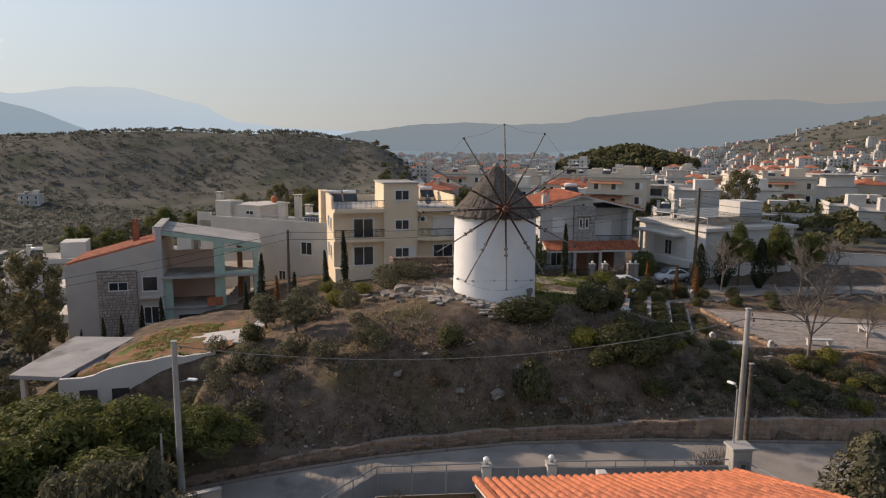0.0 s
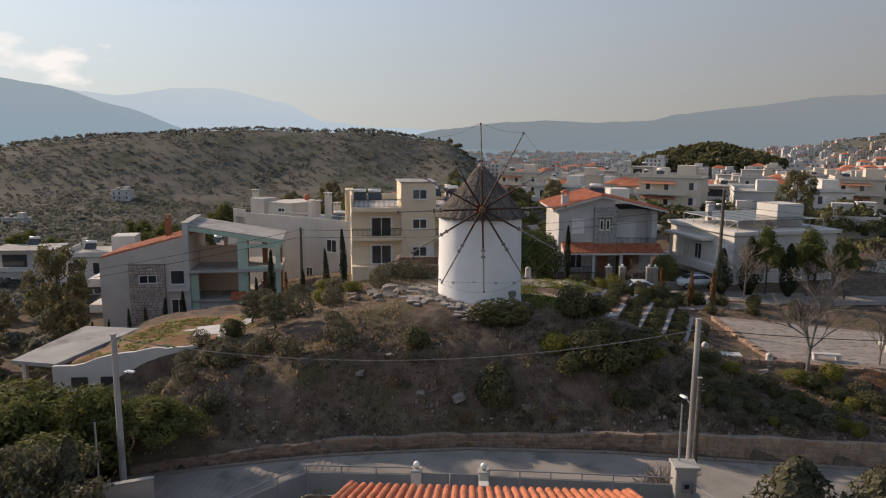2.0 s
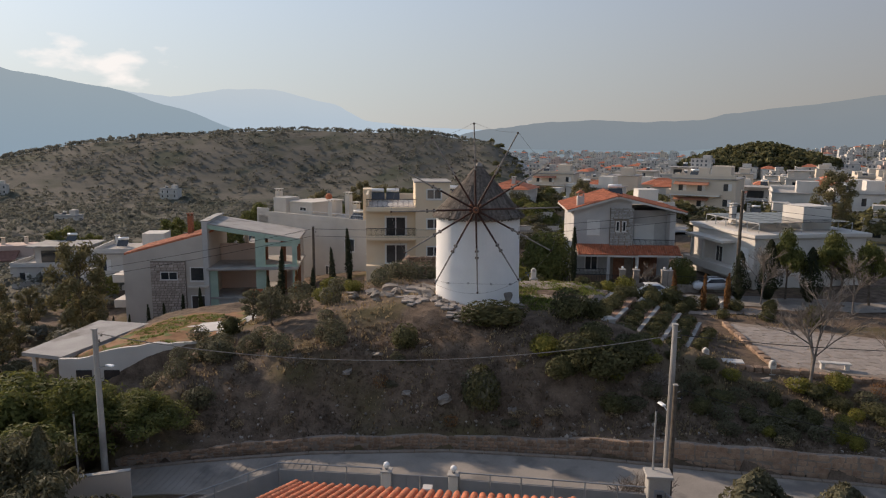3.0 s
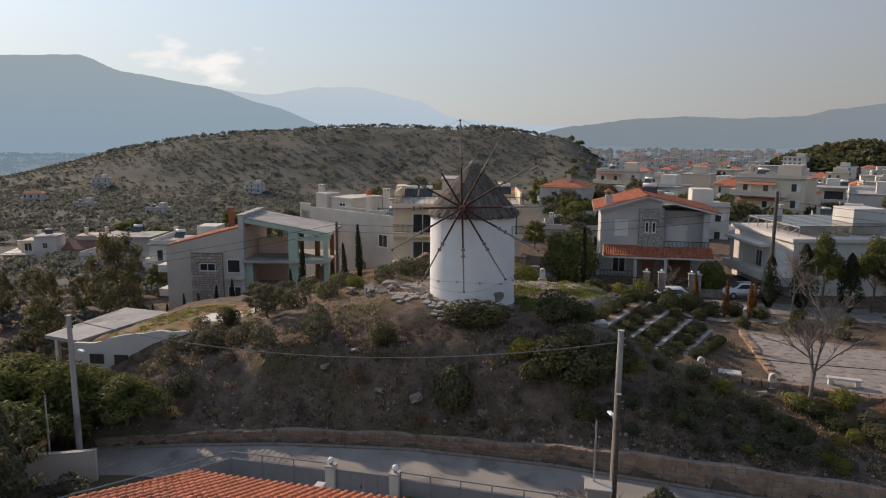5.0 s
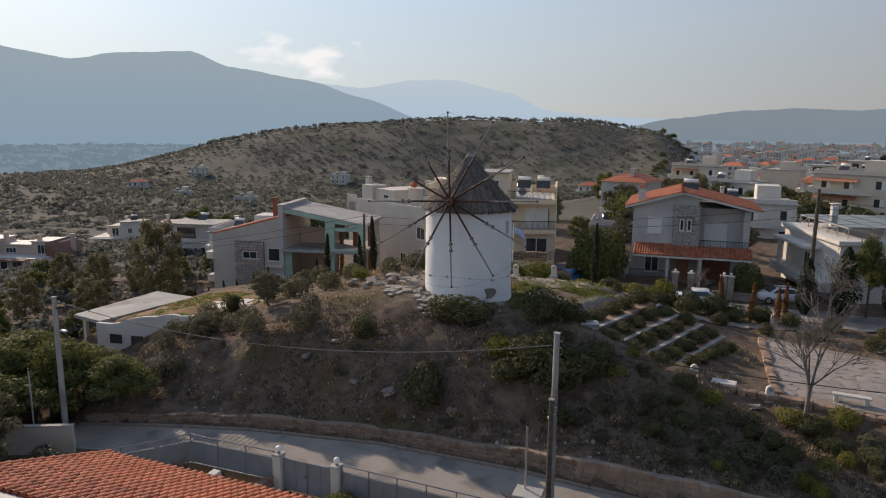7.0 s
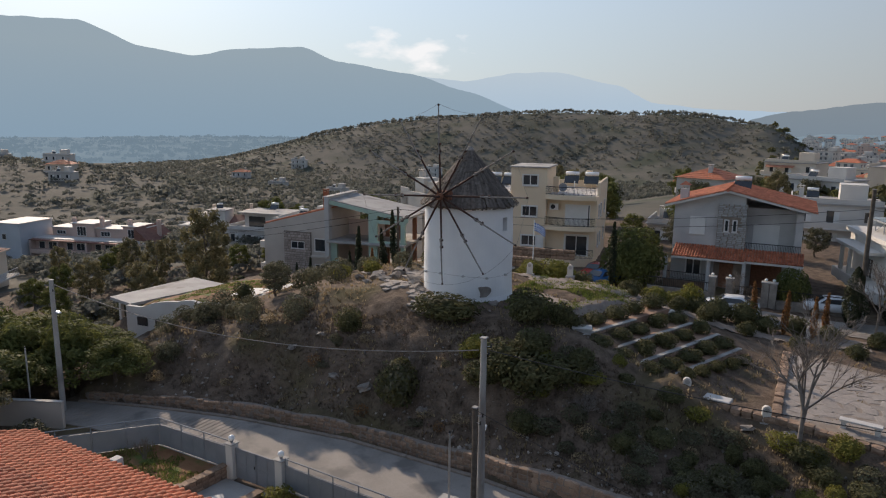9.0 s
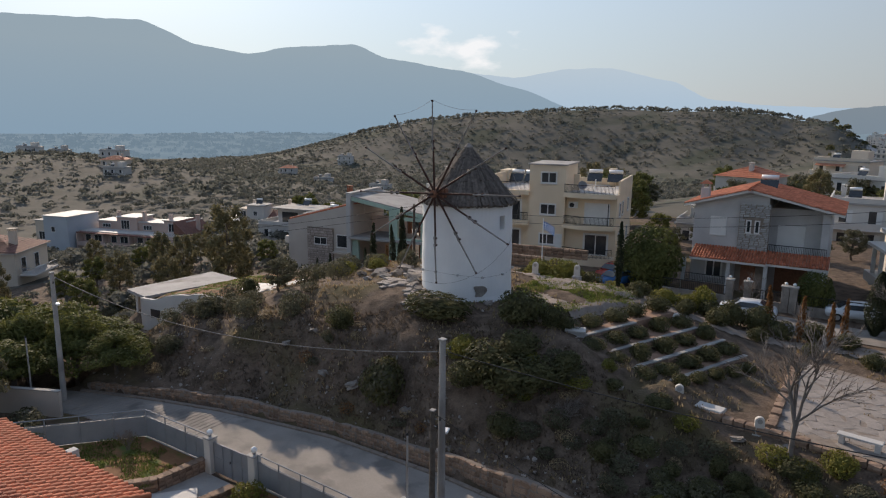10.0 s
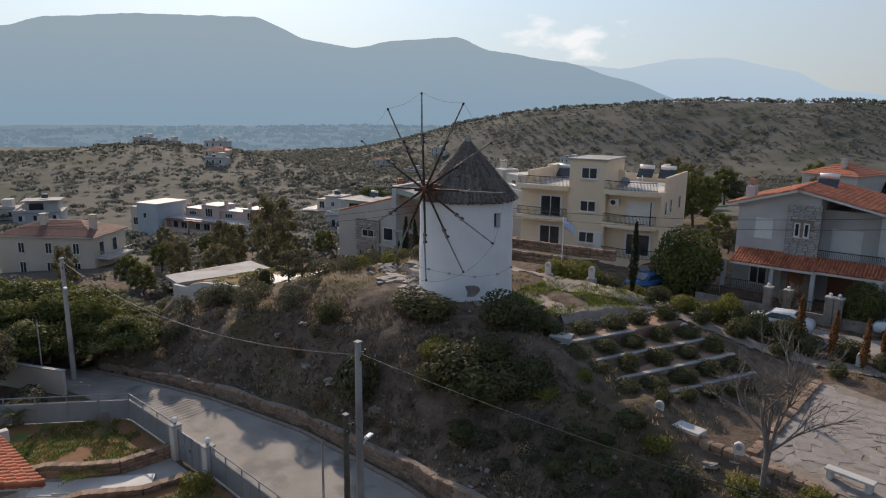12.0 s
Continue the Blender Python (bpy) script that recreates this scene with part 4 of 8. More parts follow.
def ground_patch(name, outline, mat, lift, label, step=0.5):
    """A thin sheet that lies on the ground inside a plan outline."""
    def inside(x, y):
        c = False
        for (xa, ya), (xb, yb) in zip(outline, outline[1:] + outline[:1]):
            if (ya > y) != (yb > y) and x < (xb - xa) * (y - ya) / (yb - ya) + xa:
                c = not c
        return c
    x0, x1 = min(p[0] for p in outline), max(p[0] for p in outline)
    y0, y1 = min(p[1] for p in outline), max(p[1] for p in outline)
    idx, v, f = {}, [], []
    xs_, ys_ = np.arange(x0, x1, step), np.arange(y0, y1, step)
    for a in xs_:
        for b in ys_:
            if inside(a + step / 2 + 0.3 * noise.noise(Vector((a, b, 0))), b + step / 2):
                q = []
                for px, py in ((a, b), (a + step, b), (a + step, b + step), (a, b + step)):
                    key = (round(px, 2), round(py, 2))
                    if key not in idx:
                        idx[key] = len(v)
                        v.append((px, py, max(ground(px, py), ground(px + 0.2, py), ground(px, py + 0.2)) + lift))
                    q.append(idx[key])
                f.append(q)
    return tagged(data_part(name, v, f, mat, None, "", True), label, name.replace("_", " "), kind="structure")


ground_patch("footpath", [(10.5, 60.2), (12.5, 57.6), (16.5, 58.6), (19.4, 60.6), (27.5, 63.5), (34, 64.5), (34, 66.5), (27, 65.2), (19.0, 62.5), (13.0, 61.6), (6.0, 61.8), (6.0, 60.2)], M_PATH, 0.05, "trodden stone footpath behind the terraces", 0.22)
ground_patch("footpath", [(12.5, 54.6), (17.0, 53.0), (20.0, 60.2), (18.6, 60.2), (16.4, 54.6), (12.8, 56.0)], M_PATH, 0.05, "stone edging path above the terraces", 0.22)
ground_patch("back_street", [(-4, 69.0), (12, 67.6), (30, 67.0), (58, 66.5), (58, 70.5), (30, 71.2), (12, 71.6), (-4, 72.4)], M_ROAD, 0.04, "pale asphalt street behind the mound", 0.8)

M_ROOFW = material("white_roof_coating", (0.27, 0.26, 0.25), (0.38, 0.37, 0.355), 0.6, 0.8, 0.1, 10.0, c3=(0.20, 0.185, 0.17), c3_scale=0.4, spec=0.15)

# ---- buried building with a flat white roof and a planted deck ----
bl = thing("earth_roofed_building", pose(0, 0, 0), "low white building with flat white roof slab set in the slope", "building")
bm = bmesh.new()
prism(bm, [(-24.6, 48.2), (-21.0, 47.6), (-19.6, 57.0), (-24.4, 57.4)], -3.95, -3.68)
part("roof_slab", bm, M_ROOFW, bl, "flat white slab with worn patches")
bm = bmesh.new()
prev = None
for k in range(15):
    x, y = lerp(-21.0, -11.2, k / 14), lerp(47.2, 48.6, k / 14)
    zt = max(-3.72, ground(x, y + 0.9) + 0.08)
    row = [bm.verts.new(p) for p in ((x, y, -6.6), (x, y, zt), (x, y + 0.3, zt), (x, y + 0.3, -6.6))]
    for q in range(4) if prev else ():
        bm.faces.new((prev[q], row[q], row[(q + 1) % 4], prev[(q + 1) % 4]))
    if k in (0, 14):
        bm.faces.new(row)
    prev = row
bmesh.ops.recalc_face_normals(bm, faces=bm.faces)
part("front_wall", bm, M_WHITER, bl)
# Grey render where the rest is white: shade under the slab put into the colour.
bm = bmesh.new()
prism(bm, [(-21.6, 52.6), (-20.4, 48.6), (-19.8, 56.6), (-23.0, 57.0)], -7.5, -3.95)
part("body", bm, M_GREYR, bl, "shaded recessed wall under the roof slab")
for x, y in ((-21.3, 48.2), (-24.1, 48.9), (-24.0, 53.2)):
    part("column", boxed(x - 0.16, x + 0.16, y - 0.16, y + 0.16, -7.5, -3.95, 0.02), M_WHITER, bl)
for k in range(4):
    a = 0.18 + 0.2 * k
    x, y = lerp(-21.0, -11.2, a), lerp(47.2, 48.6, a)
    w = part("window", boxed(-0.55, 0.55, -0.03, 0.05, 0, 0.75), M_WINDOW, bl)
    w.matrix_basis = pose(x, y - 0.03, -5.3, 0, 0, 8)
ground_patch("planted_deck", [(-20.8, 47.7), (-10.8, 48.9), (-9.2, 52.5), (-11.0, 57.4), (-17.6, 57.0)], M_LAWN, 0.06, "grassy planted slope over the buried building", 0.35)
pad = thing("paved_pad", pose(-12.2, 52.4, ground(-12.2, 52.4) + 0.12, 0, -6, 4), "pale square paved pad on the grass", "paving")
part("slab", boxed(-1.9, 1.9, -1.4, 1.5, -0.4, 0.0, 0.03), M_PAVE, pad)
for k in range(5):
    x = -9.9 + 0.18 * k
    y = 50.6 + 1.05 * k
    st = thing("path_slab", pose(x, y, ground(x, y) + 0.08, 0, -6, 78), "pale stepping slab of the garden path", "path slab", "garden path slabs")
    part("slab", boxed(-0.55, 0.55, -0.45, 0.45, -0.25, 0.0, 0.02), M_PAVE, st)

# ---- houses ----
def window(parent, x0, x1, z0, z1, y=0.0, m=None, leaves=2, shutter=False, surround=0.1, sill=True):
    """A window set in the face y of a wall that looks to -y, with surround, panes and sill; m turns it to another face."""
    m = m or Matrix()
    w = part("window", boxed(x0 - 0.04, x1 + 0.04, y - 0.03, y + 0.06, z0 - 0.04, z1 + 0.04, m=m), M_SHUT, parent)
    for a, b, c, d in ((x0 - surround, x0, z0 - surround, z1 + surround), (x1, x1 + surround, z0 - surround, z1 + surround), (x0, x1, z1, z1 + surround), (x0, x1, z0 - surround, z0)):
        part("surround", boxed(a, b, y - 0.075, y - 0.005, c, d, 0.008, m=m), M_SHUT, w)
    for k in range(leaves):
        a, b = lerp(x0, x1, k / leaves) + 0.05, lerp(x0, x1, (k + 1) / leaves) - 0.05
        part("pane", boxed(a, b, y - 0.045, y - 0.032, z0 + 0.05, z1 - 0.05, m=m), M_SHUT if shutter else M_WINDOW, w)
    if sill:
        part("sill", boxed(x0 - 0.14, x1 + 0.14, y - 0.14, y - 0.005, z0 - surround - 0.06, z0 - surround, 0.008, m=m), M_WHITER, w)
    return w


def railing(parent, pts, z, h=0.95, step=0.14, mat=None):
    """Iron railing along plan points: handrail, bottom rail, balusters joined run by run."""
    mat = mat or M_RAIL
    r = None
    for a, b in zip(pts, pts[1:]):
        bm = bmesh.new()
        rod(bm, (*a, z + h), (*b, z + h), 0.035, seg=6)
        rr = part("railing", bm, mat, parent)
        bm = bmesh.new()
        rod(bm, (*a, z + 0.1), (*b, z + 0.1), 0.016, seg=5)
        n = max(2, int(math.dist(a, b) / step))
        for k in range(n + 1):
            x, y = lerp(a[0], b[0], k / n), lerp(a[1], b[1], k / n)
            rod(bm, (x, y, z), (x, y, z + h), 0.017, seg=4, caps=False)
        part("balusters", bm, mat, rr)


def heater(parent, x, y, z, turn=0):
    """Solar water heater: tank on a frame with a tilted panel."""
    m = Matrix.Translation((x, y, z)) @ Matrix.Rotation(radians(turn), 4, "Z")
    bm = bmesh.new()
    rod(bm, m @ Vector((-0.75, 0.3, 1.3)), m @ Vector((0.75, 0.3, 1.3)), 0.21, seg=14)
    h = part("water_heater", bm, M_GLOBE, parent, "white tank with dark solar panel", True)
    bm = bmesh.new()
    box(bm, -0.8, 0.8, -0.04, 0.04, -0.6, 0.6, 0.01, m @ Matrix.Translation((0, -0.3, 0.62)) @ Matrix.Rotation(radians(-48), 4, "X"))
    part("collector", bm, M_WINDOW, h)
    for sx in (-0.65, 0.65):
        bm = bmesh.new()
        rod(bm, m @ Vector((sx, 0.35, 0)), m @ Vector((sx, 0.35, 1.2)), 0.03, seg=6)
        rod(bm, m @ Vector((sx, -0.9, 0)), m @ Vector((sx, 0.35, 1.1)), 0.025, seg=6)
        part("stand", bm, M_STEEL, h)


def chimney(parent, x, y, z0, z1, mat, w=0.55):
    c = part("chimney", boxed(x - w / 2, x + w / 2, y - w / 2, y + w / 2, z0, z1 - 0.35, 0.015), mat, parent)
    for sx in (-1, 1):
        for sy in (-1, 1):
            part("chimney_pier", boxed(x + sx * w * 0.36 - 0.06, x + sx * w * 0.36 + 0.06, y + sy * w * 0.36 - 0.06, y + sy * w * 0.36 + 0.06, z1 - 0.35, z1 - 0.1), mat, c)
    part("chimney_cap", boxed(x - w * 0.65, x + w * 0.65, y - w * 0.65, y + w * 0.65, z1 - 0.1, z1, 0.02), mat, c)


def tiled_slope(parent, corners, nu, nv, name="roof_tiles", cap=False):
    """Rows of barrel tiles over a four-cornered slope: eave left, eave right, ridge right, ridge left."""
    p0, p1, p2, p3 = (Vector(c) for c in corners)
    nrm = (p1 - p0).cross(p3 - p0).normalized()
    vs, fs = [], []
    for j in range(nv):
        for i in range(nu):
            def at(u, v):
                return p0.lerp(p1, u).lerp(p3.lerp(p2, u), v)
            a, b = i / nu, (i + 1) / nu
            lo, hi = j / nv, (j + 1.12) / nv
            s = len(vs)
            prof = ((0.02, 0.0), (0.22, 0.085), (0.5, 0.115), (0.78, 0.085), (0.98, 0.0))
            for v, up in ((lo, 0.035), (min(hi, 1.0), 0.0)):
                for f, h in prof:
                    vs.append(at(lerp(a, b, f), v) + nrm * (h + up))
            fs += [(s + k, s + k + 1, s + 6 + k, s + 5 + k) for k in range(4)]
            vs += [at(lerp(a, b, 0.02), lo), at(lerp(a, b, 0.98), lo)]
            fs.append((s + 10, s + 11, s + 4, s + 3, s + 2, s + 1, s))
    ob = data_part(name, vs, fs, M_TILEJ, parent, "orange clay barrel tiles in rows")
    return tagged(ob, kind="stuff")


def slab(parent, outline, z0, z1, mat, name="slab", label=""):
    bm = bmesh.new()
    prism(bm, outline, z0, z1)
    return part(name, bm, mat, parent, label)


def arc(x0, x1, y0, bulge, n=8):
    """A bowed front edge from x0 to x1 that bulges to -y."""
    return [(lerp(x0, x1, k / n), y0 - bulge * math.sin(math.pi * k / n)) for k in range(n + 1)]


def build_flats():
    # origin: the front corner of the wing beside the white house; the front looks to -y
    b = thing("apartment_house", pose(-5.3, 78.2, 0, 0, 0, 11), "three-storey cream apartment house with iron balcony railings", "apartment house")
    G, F1, F2, PAR = -2.2, 0.95, 4.15, 4.75
    part("wall", boxed(0.0, 14.0, 1.6, 12.5, -6.0, F2), M_CREAM, b)
    part("stair_tower", boxed(5.3, 9.0, 0.9, 6.5, -6.0, 7.05), M_CREAM, b)
    part("tower_roof", boxed(5.15, 9.15, 0.75, 6.65, 7.05, 7.2, 0.02), M_CONC, b)
    part("pilaster", boxed(-0.55, 0.45, 9.6, 12.6, -6.0, 5.7), M_CREAM, b, "tall projecting cream wall pier")
    # parapets of the roof terrace
    for x0, x1, y0, y1, h in ((-0.02, 0.2, 3.0, 12.5, 5.55), (13.8, 14.02, 3.5, 12.5, 5.5), (0.2, 13.8, 12.28, 12.52, 5.0), (9.0, 9.6, 4.8, 5.2, 5.9)):
        part("parapet", boxed(x0, x1, y0, y1, F2 - 0.02, h, 0.015), M_CREAM, b)
    part("roof_terrace", boxed(0.2, 13.8, 1.7, 12.3, F2 - 0.01, F2 + 0.05), M_PAVE, b, "pale terrace paving")
    for fl in (G, F1, F2):
        # bowed balconies in both wings
        for x0, x1, y0, bulge in ((0.0, 5.4, 0.35, 0.25), (8.95, 14.0, 0.2, 0.55)):
            if fl == G:
                slab(b, arc(x0, x1, y0, bulge) + [(x1, 1.7), (x0, 1.7)], fl - 3.5, fl + 0.05, M_CREAM, "terrace_base")
            else:
                slab(b, arc(x0, x1, y0, bulge) + [(x1, 1.7), (x0, 1.7)], fl - 0.22, fl + 0.12, M_CREAM, "balcony_slab")
                slab(b, arc(x0, x1, y0 + 0.05, bulge) + [(x1, y0 + 0.22)] + arc(x0, x1, y0 + 0.2, bulge)[::-1], fl + 0.12, fl + 0.24, M_CREAM, "balcony_parapet")
            e = arc(x0 + 0.08, x1 - 0.08, y0 + 0.12, bulge)
            z = fl + (0.24 if fl != G else 0.05)
            if fl != G or x0 > 5:
                railing(b, e, z, 0.85 if fl != G else 0.9, 0.12)
    for fl in (G, F1):
        for k, (x0, x1) in enumerate(((2.15, 4.25), (11.0, 13.2))):
            white = fl == F1 and k == 1
            window(b, x0, x1, fl + 0.12, fl + 2.2, 1.6, None, 2, white, 0.16, False)
        window(b, 6.55, 8.05, fl + 1.0, fl + 2.05, 0.9, None, 2)
    window(b, 6.55, 8.05, F2 + 1.1, F2 + 2.15, 0.9, None, 2)
    part("front_door", boxed(8.1, 8.85, 0.82, 0.9, G + 0.05, G + 2.15, 0.01), M_SHUT, b, "white panelled door")
    mr = Matrix.Translation((14.0, 0, 0)) @ Matrix.Rotation(radians(90), 4, "Z")
    for fl in (G, F1):
        for y0 in (3.2, 5.2, 9.0):
            window(b, y0, y0 + 0.75, fl + 0.9, fl + 2.2, 0.0, mr, 1)
    ml = Matrix.Rotation(radians(-90), 4, "Z")
    for fl in (G, F1):
        for y0 in (-4.2, -6.6):
            window(b, y0, y0 + 0.7, fl + 0.9, fl + 2.1, 0.0, ml, 1)
    for x, z in ((10.2, F1 + 2.2),):
        ac = part("air_conditioner", boxed(9.3, 10.2, 1.2, 1.58, F1 + 1.75, F1 + 2.4, 0.02), M_SHUT, b)
        bm = bmesh.new()
        rod(bm, (9.65, 1.19, F1 + 2.08), (9.65, 1.17, F1 + 2.08), 0.24, seg=18)
        part("fan_grille", bm, M_RAIL, ac)
    bm = bmesh.new()
    lathe(bm, [(0.02, 0.0), (0.25, 0.05), (0.45, 0.18), (0.43, 0.2), (0.2, 0.09)], 18)
    dish = part("satellite_dish", bm, M_GREYMET, b)
    dish.matrix_basis = pose(10.4, 2.2, 5.0, 75, 0, 20)
    for x in (1.2, 3.0, 10.2, 12.4):
        heater(b, x, 10.6, F2 + 0.05 + (0.0 if x < 5 else 0.4), 0)
    chimney(b, 12.0, 11.7, F2, 6.2, M_CREAM)
    bm = bmesh.new()
    rod(bm, (11.2, 5.2, F2), (11.2, 5.2, F2 + 1.3), 0.05, seg=8)
    part("vent_pipe", bm, M_GLOBE, b)
    # parasol pole on the balcony
    bm = bmesh.new()
    rod(bm, (13.3, 0.9, F1), (13.3, 0.9, F1 + 2.4), 0.05, seg=8)
    part("folded_parasol", bm, M_RAIL, b, "folded dark blue parasol")
    b.scale = (1.07, 1.05, 1.03)
    # stone garden wall and terrace in front
    g = thing("garden_wall", pose(0.9, 64.2, 0.0), "low stone garden wall round the flats' forecourt", "garden wall")
    for line in ([(0, 0), (0, 6)], [(0, 0.2), (8.0, 1.5)], [(0.2, 5.0), (10, 6.4)]):
        for x, y, h, ln in polyline(line, 0.55):
            for k in range(3):
                put("stone", wr.choice(WALL_STONES), pose(x, y, -0.15 + 0.3 * k, wr.uniform(-4, 4), wr.uniform(-4, 4), h) @ Matrix.Diagonal((ln * 1.02, 0.4, 0.31, 1)), g)


def build_red_roof_house():
    h = thing("villa", pose(17.9, 78.6, 0, 0, 0, 2), "two-storey grey villa with orange tile roof and stone facing", "villa")
    part("wall", boxed(0.0, 6.2, 0.0, 9.5, -3.6, 4.2), M_GREYR, h)
    part("wall", boxed(6.2, 11.0, 1.8, 9.5, -3.6, 4.5), M_GREYR, h)
    # gable fill below the roof
    bm = bmesh.new()
    pf = [(0.0, 4.2), (6.2, 4.2), (6.2, 5.7), (4.6, 6.0), (0.0, 4.75)]
    a = [bm.verts.new((x, 0.02, z)) for x, z in pf]
    c = [bm.verts.new((x, 9.4, z)) for x, z in pf]
    bm.faces.new(a), bm.faces.new(c[::-1])
    for i in range(5):
        bm.faces.new((a[i], c[i], c[(i + 1) % 5], a[(i + 1) % 5]))
    bmesh.ops.recalc_face_normals(bm, faces=bm.faces)
    part("gable", bm, M_GREYR, h)
    part("balcony_side", boxed(10.4, 11.0, 0.1, 1.8, 0.4, 4.5, 0.02), M_GREYR, h)
    # stone faced bay
    part("stone_bay", boxed(3.9, 6.4, -0.28, 0.0, -3.6, 4.9), M_MORTAR, h)
    sr = random.Random(9)
    z = 0.55
    while z < 4.8:
        x = 3.9
        hh = sr.uniform(0.13, 0.22)
        while x < 6.35:
            w = min(sr.uniform(0.3, 0.7), 6.4 - x)
            if not (4.35 < x + w / 2 < 5.75 and 2.3 < z < 3.6) or x < 4.2:
                put("facing_stone", sr.choice(GREY_STONES), pose(x + w / 2, -0.29, z + hh / 2, 0, 0, 0) @ Matrix.Diagonal((w * 0.97, 0.1, hh * 0.94, 1)), h)
            x += w
        z += hh
    window(h, 4.55, 4.88, 2.4, 3.45, -0.28, None, 1, False, 0.06)
    window(h, 5.25, 5.58, 2.4, 3.45, -0.28, None, 1, False, 0.06)
    window(h, 1.55, 2.75, 2.0, 3.5, 0.0, None, 1, True, 0.09)
    part("balcony_floor", boxed(6.4, 11.0, -0.4, 1.8, 0.35, 0.55, 0.02), M_GREYR, h)
    railing(h, [(6.45, -0.35), (10.95, -0.35)], 0.55, 0.95, 0.13)
    window(h, 7.0, 9.0, 0.6, 2.9, 1.8, None, 1, True, 0.1, False)
    window(h, 1.4, 2.7, -2.0, -0.2, 0.0, None, 2)
    part("front_door", boxed(4.4, 5.6, -0.34, -0.29, -2.9, -0.6, 0.015), M_HUB, h, "brown wooden front door")
    part("garage_door", boxed(7.0, 9.6, 1.72, 1.8, -3.0, -0.6, 0.02), M_HUB, h, "brown panelled door in shade")
    # lower tile roof over the porch
    for x0, x1, y0, y1 in ((0.3, 6.6, -2.3, 0.0), (6.6, 11.3, -1.9, -0.3)):
        tiled_slope(h, ((x0, y0, 0.05), (x1, y0, 0.05), (x1, y1 + 0.02, 0.85), (x0, y1 + 0.02, 0.85)), int((x1 - x0) / 0.24), 6, "porch_roof")
        bm = bmesh.new()
        vs = [bm.verts.new(p) for p in ((x0, y0, -0.15), (x1, y0, -0.15), (x1, y1, -0.15), (x0, y1, -0.15), (x0, y0, 0.03), (x1, y0, 0.03), (x1, y1, 0.82), (x0, y1, 0.82))]
        for q in ((3, 2, 1, 0), (4, 5, 6, 7), (0, 1, 5, 4), (1, 2, 6, 5), (2, 3, 7, 6), (3, 0, 4, 7)):
            bm.faces.new([vs[i] for i in q])
        part("porch_deck", bm, M_WHITER, h)
    for x in (-0.2, 3.6, 6.6, 11.0):
        part("porch_column", boxed(x - 0.16, x + 0.16, -2.1, -1.75, -3.6, -0.15, 0.02), M_GREYR, h)
    part("porch_wall", boxed(-0.3, 3.4, -2.15, -1.9, -3.6, -2.2, 0.02), M_STONEW, h)
    railing(h, [(-0.3, -2.0), (3.4, -2.0)], -2.2, 0.7, 0.14)
    # main roof: long ridge running back, slopes to both sides, front hip
    E0, RID = 4.62, 6.2
    ov = 0.55
    rx = 4.6
    for quad, nu, nv in ((((-0.8, 10.2, E0), (-0.8, -0.8, E0), (rx, -0.8, RID), (rx, 10.2, RID)), 42, 15), (((12.0, -0.6, E0 - 0.1), (12.0, 10.2, E0 - 0.1), (rx, 10.2, RID), (rx, -0.6, RID)), 42, 20)):
        tiled_slope(h, quad, nu, nv)
        bm = bmesh.new()
        up = [bm.verts.new(Vector(p) + Vector((0, 0, -0.01))) for p in quad]
        dn = [bm.verts.new(Vector(p) + Vector((0, 0, -0.2))) for p in quad]
        bm.faces.new(up), bm.faces.new(dn[::-1])
        for i in range(4):
            bm.faces.new((dn[i], dn[(i + 1) % 4], up[(i + 1) % 4], up[i]))
        bmesh.ops.recalc_face_normals(bm, faces=bm.faces)
        part("roof_deck", bm, M_WHITER, h)
    bm = bmesh.new()
    for i in range(28):
        rod(bm, (rx, -0.8 + 0.4 * i, RID + 0.05), (rx, -0.36 + 0.4 * i, RID + 0.03), 0.15, 0.125, 10)
    part("ridge_tiles", bm, M_TILEJ, h)
    c = part("chimney", boxed(0.35, 1.1, 0.3, 1.05, 3.0, 6.1, 0.02), M_GREYR, h, "stone-clad chimney with little tile hat")
    for sx in (0.4, 0.97):
        for sy in (0.35, 0.92):
            part("chimney_pier", boxed(sx, sx + 0.1, sy, sy + 0.1, 6.1, 6.45), M_GREYR, c)
    bm = bmesh.new()
    bmesh.ops.create_cone(bm, cap_ends=True, segments=4, radius1=0.72, radius2=0.05, depth=0.35, matrix=Matrix.Translation((0.72, 0.68, 6.62)) @ Matrix.Rotation(radians(45), 4, "Z"))
    part("chimney_hat", bm, M_TILEJ, c)
    heater(h, 5.4, 6.0, 5.6, 0)
    # street wall and gate piers
    f = thing("street_wall", pose(17.0, 73.0, -3.0, 0, 0, 1), "grey stone street wall with iron fence before the villa", "street wall")
    for x0, x1 in ((0, 5.2), (7.2, 9.4), (10.6, 16.5)):
        part("wall", boxed(x0, x1, -0.14, 0.14, -0.3, 0.75, 0.02), M_STONE, f)
        railing(f, [(x0, 0), (x1, 0)], 0.75, 0.8, 0.16)
    for x in (5.5, 6.9, 9.7, 10.3, 16.8):
        part("pier", boxed(x - 0.28, x + 0.28, -0.28, 0.28, -0.3, 2.1, 0.02), M_STONE, f)
        part("pier_cap", boxed(x - 0.34, x + 0.34, -0.34, 0.34, 2.1, 2.2, 0.02), M_CONC, f)
        bm = bmesh.new()
        bmesh.ops.create_uvsphere(bm, u_segments=12, v_segments=8, radius=0.13, matrix=Matrix.Translation((x, 0, 2.36)))
        part("globe_lamp", bm, M_GLOBE, f, "white globe", True)


